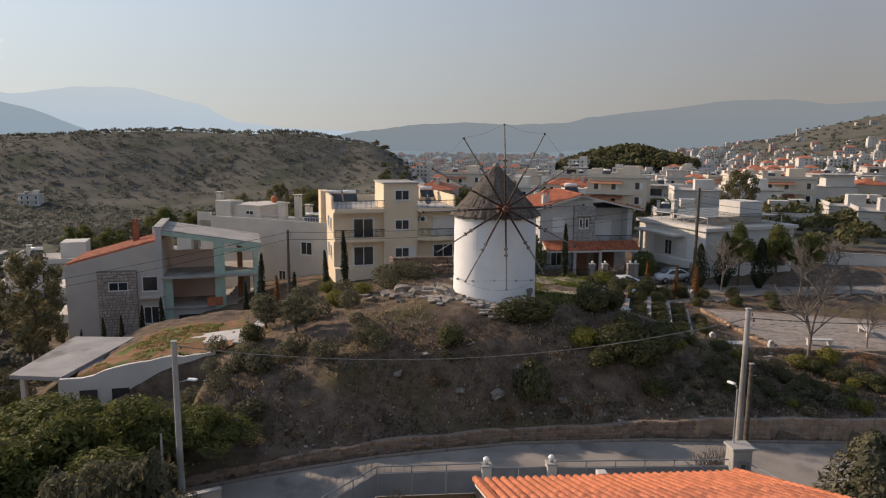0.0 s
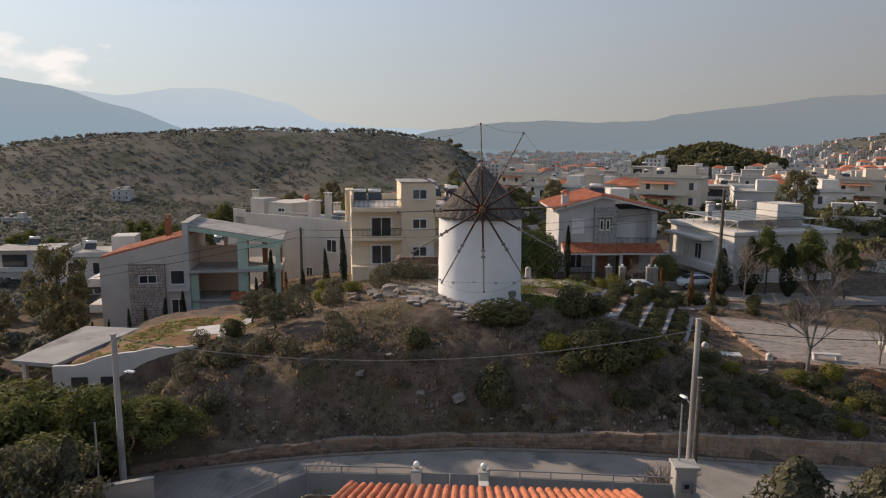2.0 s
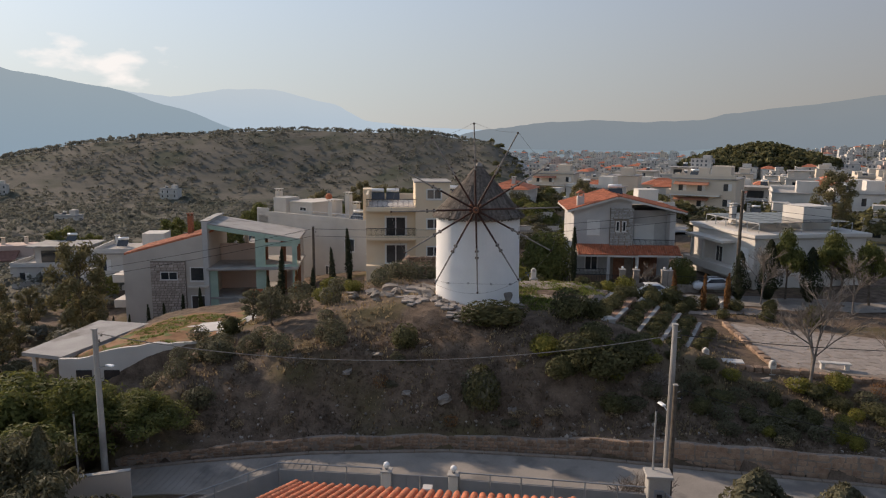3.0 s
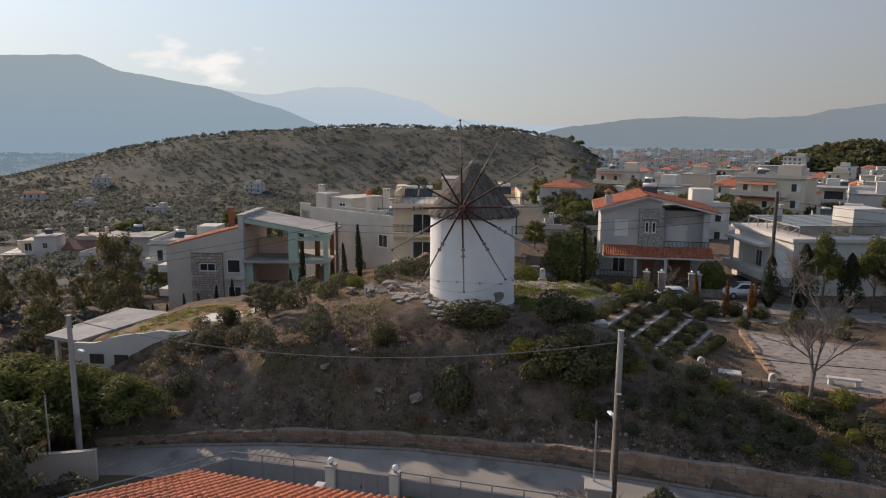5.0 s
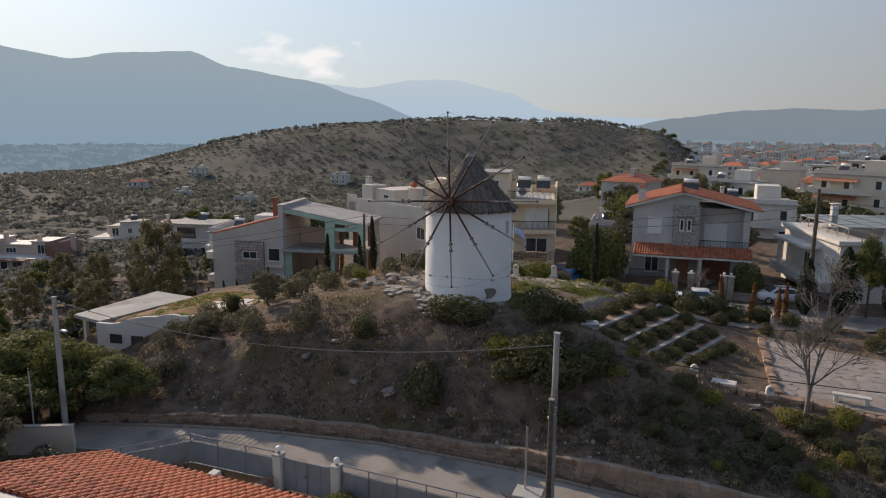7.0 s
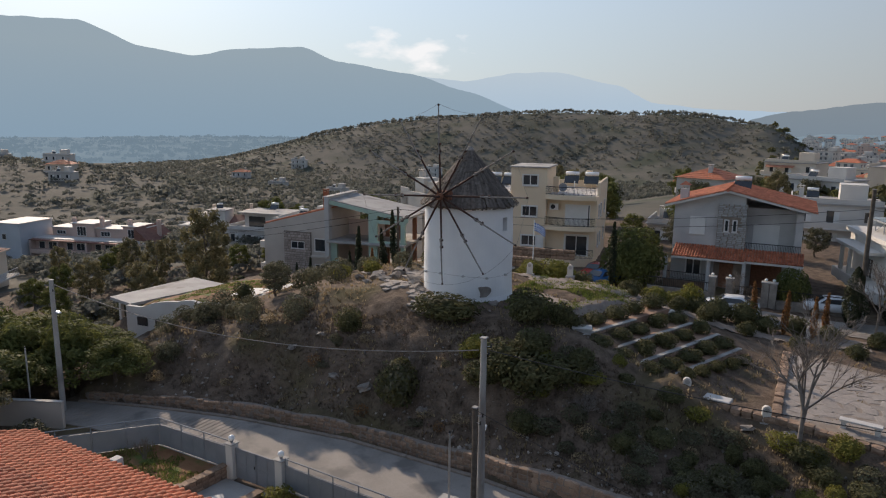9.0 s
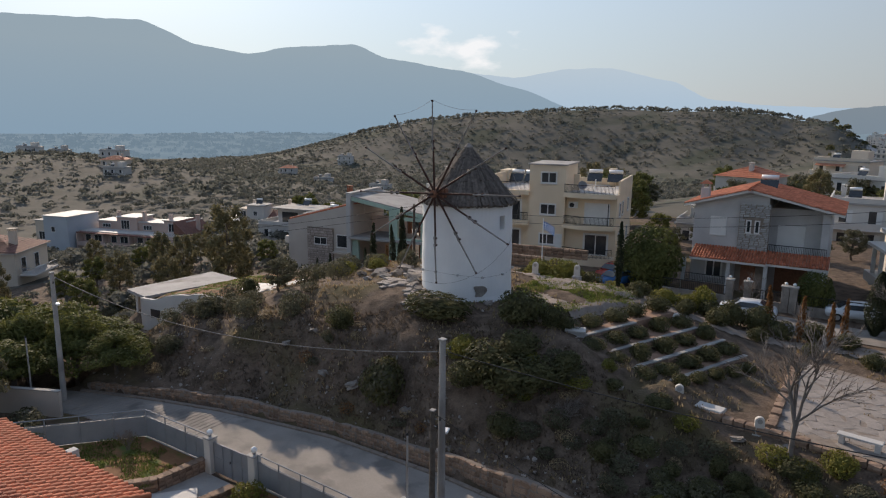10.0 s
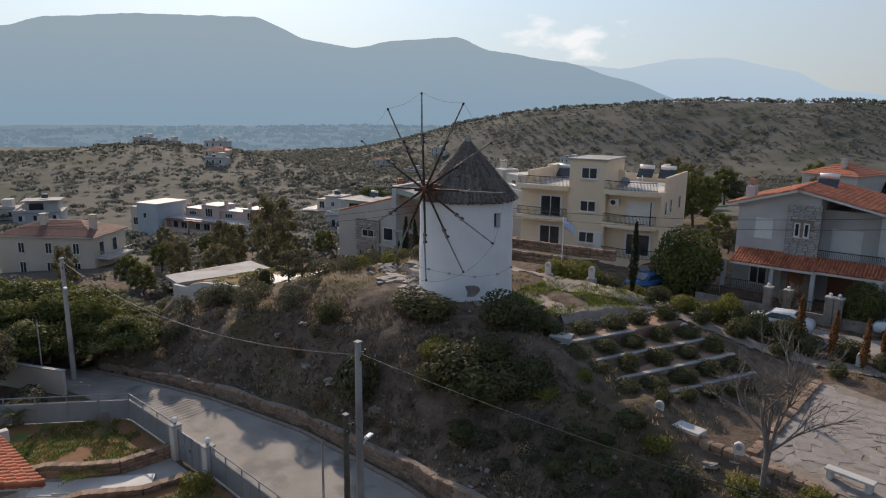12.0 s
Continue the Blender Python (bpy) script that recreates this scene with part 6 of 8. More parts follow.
def far_town(name, spots, label, seed):
    """Joined far houses: body, set-back storeys, balcony bands, window rows, roof."""
    r = random.Random(seed)
    vs, fs, ms = [], [], []

    def block(c, turn, x0, x1, y0, y1, z0, z1, mi, taper=0.0):
        k = len(vs)
        ca, sa = math.cos(turn), math.sin(turn)
        for z, q in ((z0, 0.0), (z1, taper)):
            for px, py in ((x0 + q, y0 + q), (x1 - q, y0 + q), (x1 - q, y1 - q), (x0 + q, y1 - q)):
                vs.append((c[0] + px * ca - py * sa, c[1] + px * sa + py * ca, c[2] + z))
        fs.extend([(k + 4, k + 5, k + 6, k + 7), (k, k + 1, k + 5, k + 4), (k + 1, k + 2, k + 6, k + 5), (k + 2, k + 3, k + 7, k + 6), (k + 3, k, k + 4, k + 7)])
        ms.extend([mi] * 5)

    for x, y, z in spots:
        c = (x, y, z)
        w, dp, fl = r.uniform(8, 15), r.uniform(8, 12), r.choice((1, 2, 2, 2, 3, 3, 4))
        turn = radians(-20 + r.choice((0, 0, 90, -90)) + r.uniform(-8, 8))
        mi = r.choice((0, 0, 0, 1, 1, 1, 2, 3, 4))
        tile = r.random() < 0.24
        H = 3.0 * fl
        block(c, turn, -w / 2, w / 2, -dp / 2, dp / 2, -6, H, mi)
        if tile:
            block(c, turn, -w / 2 - 0.5, w / 2 + 0.5, -dp / 2 - 0.5, dp / 2 + 0.5, H, H + 1.9, 5, min(w, dp) * 0.46)
        else:
            block(c, turn, -w / 2 - 0.2, w / 2 + 0.2, -dp / 2 - 0.2, dp / 2 + 0.2, H, H + 0.3, 6)
            a = r.uniform(-0.4, 0.1) * w
            block(c, turn, a, a + w * r.uniform(0.25, 0.5), -dp * 0.2, dp * 0.35, H + 0.3, H + 2.7, mi)
            if r.random() < 0.5:
                block(c, turn, -a - 0.8, -a + 0.8, -0.4, 0.5, H + 0.3, H + 1.5, 7)
        for f in range(fl):
            for k in range(int(w / 3.2)):
                xa = -w / 2 + 0.9 + 3.1 * k
                block(c, turn, xa, xa + r.uniform(1.1, 1.9), -dp / 2 - 0.05, -dp / 2 + 0.2, 3 * f + 0.6, 3 * f + 2.3, 7)
            for k in range(int(dp / 4)):
                ya = -dp / 2 + 1.2 + 3.6 * k
                block(c, turn, -w / 2 - 0.05, -w / 2 + 0.2, ya, ya + 1.2, 3 * f + 0.8, 3 * f + 2.2, 7)
                block(c, turn, w / 2 - 0.2, w / 2 + 0.05, ya, ya + 1.2, 3 * f + 0.8, 3 * f + 2.2, 7)
            if f and r.random() < 0.75:
                block(c, turn, -w / 2 - 0.2, w * r.uniform(0.1, 0.5), -dp / 2 - 1.3, -dp / 2, 3 * f - 0.15, 3 * f + 0.7, mi)
            if f and r.random() < 0.4:
                block(c, turn, -w / 2 - 1.2, -w / 2, -dp / 2, dp * 0.2, 3 * f - 0.15, 3 * f + 0.7, mi)
    ob = data_part(name, vs, fs, FAR_MATS)
    ob.data.polygons.foreach_set("material_index", ms)
    return tagged(ob, label, "houses", kind="stuff")


spots = []
while d < 1900:
    d *= 1.05 if d < 700 else 1.04
    steps_n = int(1.02 * d / (14.5 + d * 0.011))
    for k in range(steps_n):
        az = -0.04 + 1.0 * (k + hr.uniform(0.1, 0.9)) / steps_n
        dd = d * hr.uniform(0.97, 1.03)
        x, y = 12 + dd * math.sin(az), 60 + dd * math.cos(az)
        if math.hypot((x - 203) / 66, (y - 580) / 66) < 1 or hr.random() < 0.10 + 0.25 * smooth(700, 1700, d):
            continue
        if d > 520 and az > 0.5 and hr.random() < 0.2 + 0.6 * smooth(800, 1400, d):
            continue
        if (x < 22 and y < 900) or x < -30 or abs(x - (46 - 0.048 * y)) < 8:
            continue
        spots.append((x, y, region(x, y) + hr.uniform(-0.6, 0.8)))
        count += 1
far_town("far_town", spots, "pale flat-roofed and tile-roofed houses far off in town", 9)
print("town", count, "objects", len(bpy.data.objects))


def land_strip(name, line, half, lift, mat, label, step=12.0):
    """A road that follows the land along a plan line."""
    vs, fs = [], []
    pts = []
    for (xa, ya), (xb, yb) in zip(line, line[1:]):
        n = max(1, int(math.hypot(xb - xa, yb - ya) / step))
        pts += [(lerp(xa, xb, k / n), lerp(ya, yb, k / n)) for k in range(n)]
    pts.append(line[-1])
    for i, (x, y) in enumerate(pts):
        (xa, ya), (xb, yb) = pts[max(0, i - 1)], pts[min(len(pts) - 1, i + 1)]
        ln = math.hypot(xb - xa, yb - ya)
        nx_, ny_ = -(yb - ya) / ln * half, (xb - xa) / ln * half
        for s_ in (-1, 1):
            px, py = x + s_ * nx_, y + s_ * ny_
            vs.append((px, py, max(region(px, py), region(x, y)) + lift))
        if i:
            fs.append((2 * i - 2, 2 * i - 1, 2 * i + 1, 2 * i))
    return tagged(data_part(name, vs, fs, mat, None, "", True), label, "road", kind="structure")


land_strip("road_town", [(40, 120), (38, 170), (33, 260), (28, 380), (18, 580), (5, 850)], 4.0, 0.45, M_CONC, "straight pale town street running away to the plain")
land_strip("road_town", [(62, 150), (70, 212), (80, 280), (98, 372), (125, 520)], 3.6, 0.45, M_CONC, "pale town street between the apartment blocks")


# ---- houses of the western slope ----
def build_stepped_house():
    h = thing("stepped_house", pose(-107, 139, -18.4, 0, 0, 22), "ivory stepped house with tower and brown pent roofs", "house")
    part("wall", boxed(-11, 2, -4, 5, -4, 3.1), M_IVORY, h)
    part("upper_storey", boxed(-7.5, -1.0, -2.6, 5, 3.1, 6.0), M_IVORY, h)
    part("tower", boxed(-4.0, 0.8, -4.2, 1.0, -4, 7.0), M_WHITER, h, "white stair tower")
    part("tower_roof", boxed(-4.3, 1.1, -4.5, 1.3, 7.0, 7.2, 0.03), M_CONC, h)
    part("wing", boxed(2.0, 11.5, -3.0, 5.5, -4, 4.0), M_IVORY, h)
    part("wing_storey", boxed(3.5, 11.5, 0.0, 5.5, 4.0, 6.6), M_PINKP, h)
    bm = bmesh.new()
    vs = [bm.verts.new(p) for p in ((1.6, -3.8, 3.7), (9.0, -3.8, 3.7), (9.0, 0.1, 5.4), (1.6, 0.1, 5.4), (1.6, -3.8, 3.9), (9.0, -3.8, 3.9), (9.0, 0.1, 5.6), (1.6, 0.1, 5.6))]
    for q in ((3, 2, 1, 0), (4, 5, 6, 7), (0, 1, 5, 4), (1, 2, 6, 5), (2, 3, 7, 6), (3, 0, 4, 7)):
        bm.faces.new([vs[i] for i in q])
    part("pent_roof", bm, M_BROWNT, h, "brown clay tile pent roof")
    part("roof_terrace", boxed(-11.2, -7.0, -4.2, 5.2, 3.1, 3.3, 0.02), M_PAVE, h)
    for z in (0.0, 3.1):
        part("balcony", boxed(-11.6, -4.2, -5.4, -4.0, z - 0.15, z + 0.1, 0.02), M_WHITER, h)
        railing(h, [(-11.5, -5.3), (-4.3, -5.3)], z + 0.1, 0.9, 0.3, M_SHUT)
    for x0, x1, z0, z1, y in ((-10.2, -8.4, 0.2, 2.3, -4.0), (-7.4, -5.6, 0.2, 2.3, -4.0), (-6.8, -5.2, 3.4, 5.4, -2.6), (-2.2, -1.2, 1.0, 2.2, -4.2), (-2.2, -1.2, 4.4, 5.6, -4.2), (2.6, 4.6, 0.2, 2.4, -3.0), (6.4, 8.2, 0.3, 2.3, -3.0), (9.4, 10.4, 0.9, 2.3, -3.0)):
        window(h, x0, x1, z0, z1, y, None, 2, False, 0.06, False)
    part("balcony", boxed(2.0, 6.2, -4.4, -3.0, -0.2, 0.85, 0.02), M_IVORY, h)
    for x, y, z in ((-9.8, 2.0, 5.4), (-6.0, 4.0, 7.6), (5.0, 3.0, 8.2), (9.5, 3.5, 8.2)):
        chimney(h, x, y, z - 2.4, z, M_IVORY, 0.7)
    heater(h, -1.6, -1.6, 7.2, 20)


def build_pink_row():
    h = thing("terraced_row", pose(-122.5, 92.5, -19.4, 0, 0, 17), "row of pink rendered houses with roof terraces and chimneys", "house row")
    part("end_block", boxed(-6.5, -2.5, -1.5, 7, -4, 7.6), M_IVORY, h)
    part("end_cap", boxed(-6.7, -2.5, -1.7, 7.2, 7.6, 7.8, 0.02), M_CONC, h)
    part("tower", boxed(-2.5, 4.2, -3.0, 6, -4, 9.0), M_BLUEW, h, "bluish white plain tower block")
    part("tower_cap", boxed(-2.7, 4.4, -3.2, 6.2, 9.0, 9.2, 0.02), M_PAVE, h)
    part("wall", boxed(4.2, 33, 0.0, 9, -4, 5.6), M_PINKP, h)
    part("terrace_floor", boxed(4.2, 33, 0.0, 4.0, 5.6, 5.75), M_PAVE, h, "sunlit pale roof terrace")
    part("terrace_canopy", boxed(4.6, 26, -1.4, 0.0, 5.4, 5.6, 0.02), M_BROWNT, h)
    for x0, x1, y0, z1 in ((5.5, 11.5, 4.5, 7.4), (11.5, 17.0, 3.6, 8.6), (17.0, 24.0, 4.2, 7.6), (24.0, 30.0, 3.8, 8.4)):
        part("roof_room", boxed(x0, x1, y0, 9.0, 5.6, z1), M_PINKP, h)
        part("roof_slab", boxed(x0 - 0.2, x1 + 0.2, y0 - 0.3, 9.2, z1, z1 + 0.2, 0.02), M_PAVE, h)
        window(h, x0 + 1.2, x0 + 3.4, 6.0, z1 - 0.6, y0, None, 3, False, 0.06, False)
    bm = bmesh.new()
    vs = [bm.verts.new(p) for p in ((29.5, 0, 6.4), (33.2, 0, 5.6), (33.2, 9, 5.6), (29.5, 9, 6.4), (29.5, 0, 9.0), (33.2, 0, 5.8), (33.2, 9, 5.8), (29.5, 9, 9.0))]
    for q in ((3, 2, 1, 0), (4, 5, 6, 7), (0, 1, 5, 4), (1, 2, 6, 5), (2, 3, 7, 6), (3, 0, 4, 7)):
        bm.faces.new([vs[i] for i in q])
    part("pent_roof", bm, M_BROWNT, h, "brown clay tile slope")
    for k in range(4):
        x = 5.4 + 7.0 * k
        part("party_wall", boxed(x - 0.6, x - 0.3, -1.6, 0.0, -4, 5.4, 0.02), M_PINKP, h)
        for z in (-0.2, 2.8):
            window(h, x + 0.6, x + 2.0, z + 0.1, z + 2.2, 0.0, None, 1, False, 0.06, False)
            window(h, x + 3.0, x + 5.0, z + 0.1, z + 2.2, 0.0, None, 2, False, 0.06, False)
            part("balcony", boxed(x - 0.3, x + 6.2, -1.5, 0.0, z - 0.2, z + 0.75, 0.02), M_PINKP, h)
        chimney(h, x + 5.6, 5.0, 6.0, 9.8 + 0.3 * (k % 2), M_PINKP, 0.7)
    window(h, -5.6, -4.0, 3.4, 5.2, -1.5, None, 2, False, 0.06)
    window(h, -0.4, 0.6, 5.6, 6.8, -3.0, None, 1, False, 0.05)
    part("balcony", boxed(-8.0, -6.5, 0.0, 5.0, 3.4, 4.3, 0.02), M_WHITER, h)


def build_tile_villa():
    h = thing("tile_roofed_villa", pose(-75.0, 57.5, -12.2, 0, 0, 38), "cream villa with brown hipped tile roof and side balcony", "house")
    part("wall", boxed(-9, 6.0, -4.5, 4.5, -4, 5.2), M_IVORY, h)
    hip_roof(h, -9, 6.0, -4.5, 4.5, 5.2, 1.9, M_BROWNT, 0.5, 12)
    part("eaves", boxed(-9.4, 6.4, -4.9, 4.9, 5.02, 5.18, 0.02), M_WHITER, h)
    for x in (-5.8, -1.5, 2.8):
        window(h, x, x + 0.95, 2.6, 4.2, -4.5, None, 2, False, 0.08)
        window(h, x, x + 0.95, -0.6, 1.2, -4.5, None, 2, False, 0.08)
    mr = Matrix.Translation((6.0, 0, 0)) @ Matrix.Rotation(radians(90), 4, "Z")
    window(h, -3.0, -1.8, 2.1, 4.2, 0.0, mr, 1, False, 0.08, False)
    window(h, 0.6, 1.8, 2.1, 4.2, 0.0, mr, 1, False, 0.08, False)
    part("balcony", boxed(6.0, 8.2, -3.8, 3.0, 1.7, 1.95, 0.03), M_WHITER, h)
    railing(h, [(6.1, -3.7), (8.1, -3.7), (8.1, 2.9)], 1.95, 0.9, 0.16, M_STEEL)
    for x in (-3.4, 4.4):
        chimney(h, x, -1.4, 5.4, 8.2, M_IVORY, 0.85)


gw = thing("garden_wall", pose(55.5, 84.5, -3.0, 0, 0, -24), "long white rendered garden wall beyond the back street", "garden wall")
part("wall", boxed(0, 30, -0.12, 0.12, -1.5, 1.5, 0.02), M_WHITER, gw)
part("coping", boxed(-0.05, 30, -0.18, 0.18, 1.5, 1.58, 0.02), M_CONC, gw)
build_stepped_house()
build_pink_row()
build_tile_villa()


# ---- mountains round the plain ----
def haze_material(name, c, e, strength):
    # Haze is painted in as blue emission, bluer towards the foot of the range.
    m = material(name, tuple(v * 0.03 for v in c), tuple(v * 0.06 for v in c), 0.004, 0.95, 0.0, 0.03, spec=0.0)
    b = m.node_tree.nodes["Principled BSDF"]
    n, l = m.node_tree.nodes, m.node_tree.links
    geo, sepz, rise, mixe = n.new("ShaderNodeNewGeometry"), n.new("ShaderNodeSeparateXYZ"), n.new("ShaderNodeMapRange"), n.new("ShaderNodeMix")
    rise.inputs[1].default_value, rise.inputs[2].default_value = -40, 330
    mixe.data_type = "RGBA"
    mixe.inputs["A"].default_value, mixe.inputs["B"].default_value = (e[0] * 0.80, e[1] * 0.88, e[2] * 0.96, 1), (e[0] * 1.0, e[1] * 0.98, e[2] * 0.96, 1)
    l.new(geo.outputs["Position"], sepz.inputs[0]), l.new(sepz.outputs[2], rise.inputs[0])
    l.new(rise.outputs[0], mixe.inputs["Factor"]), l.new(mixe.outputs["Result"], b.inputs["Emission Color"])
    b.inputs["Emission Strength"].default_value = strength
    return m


def mountain(name, crest, dist, mat, label, seed, foot=-2.0):
    """A ridge far off: crest heights in degrees by bearing, sloping down towards the plain."""
    vs, fs = [], []
    a0, a1 = crest[0][0], crest[-1][0]
    n = int((a1 - a0) / 0.12)
    R_ = 12
    for i in range(n + 1):
        a = lerp(a0, a1, i / n)
        for (xa, ea), (xb, eb) in zip(crest, crest[1:]):
            if a <= xb:
                t = (a - xa) / (xb - xa)
                el = lerp(ea, eb, t * t * (3 - 2 * t) * 0.5 + t * 0.5)
                break
        el += 0.05 * noise.fractal(Vector((a * 0.9, seed, 0)), 1.0, 2.0, 5)
        for j in range(R_ + 1):
            f = j / R_
            d = dist * (1 - 0.33 * f)
            z = 12 + dist * math.tan(radians(el)) * (1 - f) ** 1.25 * (1 + 0.18 * math.sin(f * math.pi) * noise.noise(Vector((a * 0.35, f * 3, seed)))) + dist * 0.02 * foot * f * 0.5
            vs.append((10 + d * math.sin(radians(a)), 50 + d * math.cos(radians(a)), z))
    for i in range(n):
        for j in range(R_):
            k = i * (R_ + 1) + j
            fs.append((k, k + 1, k + R_ + 2, k + R_ + 1))
    ob = data_part(name, vs, fs, mat, None, "", True)
    return tagged(ob, label, "mountain", kind="structure")


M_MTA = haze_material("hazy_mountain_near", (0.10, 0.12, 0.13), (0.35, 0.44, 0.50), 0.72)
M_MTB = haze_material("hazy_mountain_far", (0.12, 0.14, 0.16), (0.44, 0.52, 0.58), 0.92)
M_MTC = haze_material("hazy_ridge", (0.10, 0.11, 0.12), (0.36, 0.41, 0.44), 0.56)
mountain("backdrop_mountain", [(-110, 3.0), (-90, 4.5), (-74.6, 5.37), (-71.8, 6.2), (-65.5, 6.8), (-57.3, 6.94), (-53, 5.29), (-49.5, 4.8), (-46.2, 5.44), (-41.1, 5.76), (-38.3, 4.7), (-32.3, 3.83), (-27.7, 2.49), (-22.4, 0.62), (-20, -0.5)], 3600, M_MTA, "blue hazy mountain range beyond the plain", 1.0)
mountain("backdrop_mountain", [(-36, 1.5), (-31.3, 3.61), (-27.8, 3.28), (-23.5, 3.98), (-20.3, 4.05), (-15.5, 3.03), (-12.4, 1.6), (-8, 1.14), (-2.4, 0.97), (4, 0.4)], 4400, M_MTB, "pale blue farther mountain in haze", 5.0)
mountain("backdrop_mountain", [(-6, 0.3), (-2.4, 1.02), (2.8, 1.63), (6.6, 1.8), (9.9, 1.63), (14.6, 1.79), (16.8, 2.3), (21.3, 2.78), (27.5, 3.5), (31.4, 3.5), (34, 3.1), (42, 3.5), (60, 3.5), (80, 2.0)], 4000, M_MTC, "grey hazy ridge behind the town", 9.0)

# ---- plants ----
def leaves(points, normals, size, rs, aspect=1.6, droop=0.0):
    """Small leaf-shaped quads at the points, each turned at random round its outward direction."""
    n = len(points)
    nrm = normals + rs.normal(0, 0.55, (n, 3))
    nrm[:, 2] += 0.25
    nrm /= np.linalg.norm(nrm, axis=1, keepdims=True) + 1e-9
    t = rs.normal(0, 1, (n, 3))
    t[:, 2] -= droop
    t -= nrm * np.sum(t * nrm, 1, keepdims=True)
    t /= np.linalg.norm(t, axis=1, keepdims=True) + 1e-9
    b = np.cross(nrm, t)
    s = size * rs.uniform(0.6, 1.35, (n, 1))
    t, b = t * s * aspect / 2, b * s / 2
    v = np.stack([points - t, points + b * 0.8, points + t, points - b * 0.8], 1).reshape(-1, 3)
    f = np.arange(4 * n).reshape(n, 4)
    return v.tolist(), f.tolist()


def lumpy(rs, n, centre, radii, lumps=9, depth=0.35):
    """Points in the outer shell of an uneven rounded mass, with outward directions."""
    d = rs.normal(0, 1, (n, 3))
    d /= np.linalg.norm(d, axis=1, keepdims=True)
    c = rs.normal(0, 1, (lumps, 3))
    c /= np.linalg.norm(c, axis=1, keepdims=True)
    k = (d @ c.T).max(1)
    r = 0.72 + 0.34 * np.clip((k - 0.55) / 0.45, 0, 1) + rs.uniform(-0.05, 0.06, n)
    r *= 1 - depth * rs.random(n) ** 2.2
    return np.array(centre) + d * r[:, None] * np.array(radii), d


def make_bush(seed, mat, radii=(1, 1, 0.9), n=1500, size=0.11, name="shrub", label="rounded dense dark green shrub on dry earth", core=True, lumps=9):
    rs = np.random.RandomState(seed)
    t = thing(name, pose(0, 0, -500), label, "shrub", "")
    p, d = lumpy(rs, n, (0, 0, radii[2] * 0.8), radii, lumps)
    ok = p[:, 2] > 0.02
    v, f = leaves(p[ok], d[ok], size, rs)
    if core:
        bm = bmesh.new()
        bmesh.ops.create_icosphere(bm, subdivisions=2, radius=1)
        k = len(v)
        for q in bm.verts:
            q.co *= 0.62 + 0.12 * noise.noise(q.co * 2 + Vector((seed, 0, 0)))
            v.append((q.co.x * radii[0], q.co.y * radii[1], max(q.co.z * radii[2] + radii[2] * 0.8, -0.05)))
        f += [[k + q.index for q in fc.verts] for fc in bm.faces]
        bm.free()
    data_part("foliage", v, f, mat, t)
    bm = bmesh.new()
    for k in range(4):
        a = k * 1.6 + seed
        rod(bm, (0.05 * math.cos(a), 0.05 * math.sin(a), -0.25), (radii[0] * 0.5 * math.cos(a), radii[1] * 0.5 * math.sin(a), radii[2] * 1.0), 0.05, 0.015, 5)
    part("stem", bm, M_BARK, t)
    return t


def limb(bm, a, b, r0, r1, seg=6):
    rod(bm, a, b, r0, r1, seg, caps=False)


def make_pine(seed, h=7.0, r=4.0, n=9000, mat=None, label="spreading green pine tree with dense needles"):
    rs = np.random.RandomState(seed)
    rr = random.Random(seed)
    t = thing("pine_tree", pose(0, 0, -500), label, "tree", "")
    bm = bmesh.new()
    limb(bm, (0, 0, -0.4), (0.1, 0.1, h * 0.55), 0.22, 0.12, 8)
    vs, fs = [], []
    m = 26
    for k in range(m):
        a, q = k * 2.4 + rr.uniform(-0.3, 0.3), rr.random() ** 0.6
        z = h * lerp(0.92, 0.5, q) + rr.uniform(-0.4, 0.4)
        c = Vector((math.cos(a) * r * 0.78 * q, math.sin(a) * r * 0.78 * q, z))
        limb(bm, (0.1, 0.1, h * rr.uniform(0.3, 0.55)), c - Vector((0, 0, 0.3)), 0.07, 0.025, 5)
        p, d = lumpy(rs, n // m, c, (r * rr.uniform(0.27, 0.42), r * rr.uniform(0.27, 0.42), h * rr.uniform(0.10, 0.16)), 6, 0.5)
        v, f = leaves(p, d, 0.16, rs, 2.2)
        s = len(vs)
        vs += v
        fs += [[i + s for i in q_] for q_ in f]
    part("trunk", bm, M_BARK, t)
    data_part("crown", vs, fs, mat or M_PINE, t)
    return t


def make_cypress(seed, h=5.0, r=0.5, n=1500, mat=None, label="slim upright dark green cypress tree", name="cypress"):
    rs = np.random.RandomState(seed)
    t = thing(name, pose(0, 0, -500), label, "tree", "")
    z = rs.random(n) ** 1.15
    a = rs.uniform(0, 2 * math.pi, n)
    prof = r * np.minimum(1, 3.0 * (z + 0.05)) * (1 - z) ** 0.55 * (0.85 + 0.25 * np.sin(a * 3 + z * 9 + seed)) * (1 - 0.4 * rs.random(n) ** 2)
    p = np.stack([prof * np.cos(a), prof * np.sin(a), 0.15 + z * h], 1)
    d = np.stack([np.cos(a), np.sin(a), np.full(n, 0.4)], 1)
    v, f = leaves(p, d, 0.13, rs, 2.0, -1.5)
    data_part("foliage", v, f, mat or M_CYP, t)
    bm = bmesh.new()
    rod(bm, (0, 0, -0.3), (0, 0, h * 0.9), 0.09, 0.02, 6)
    part("trunk", bm, M_BARK, t)
    return t


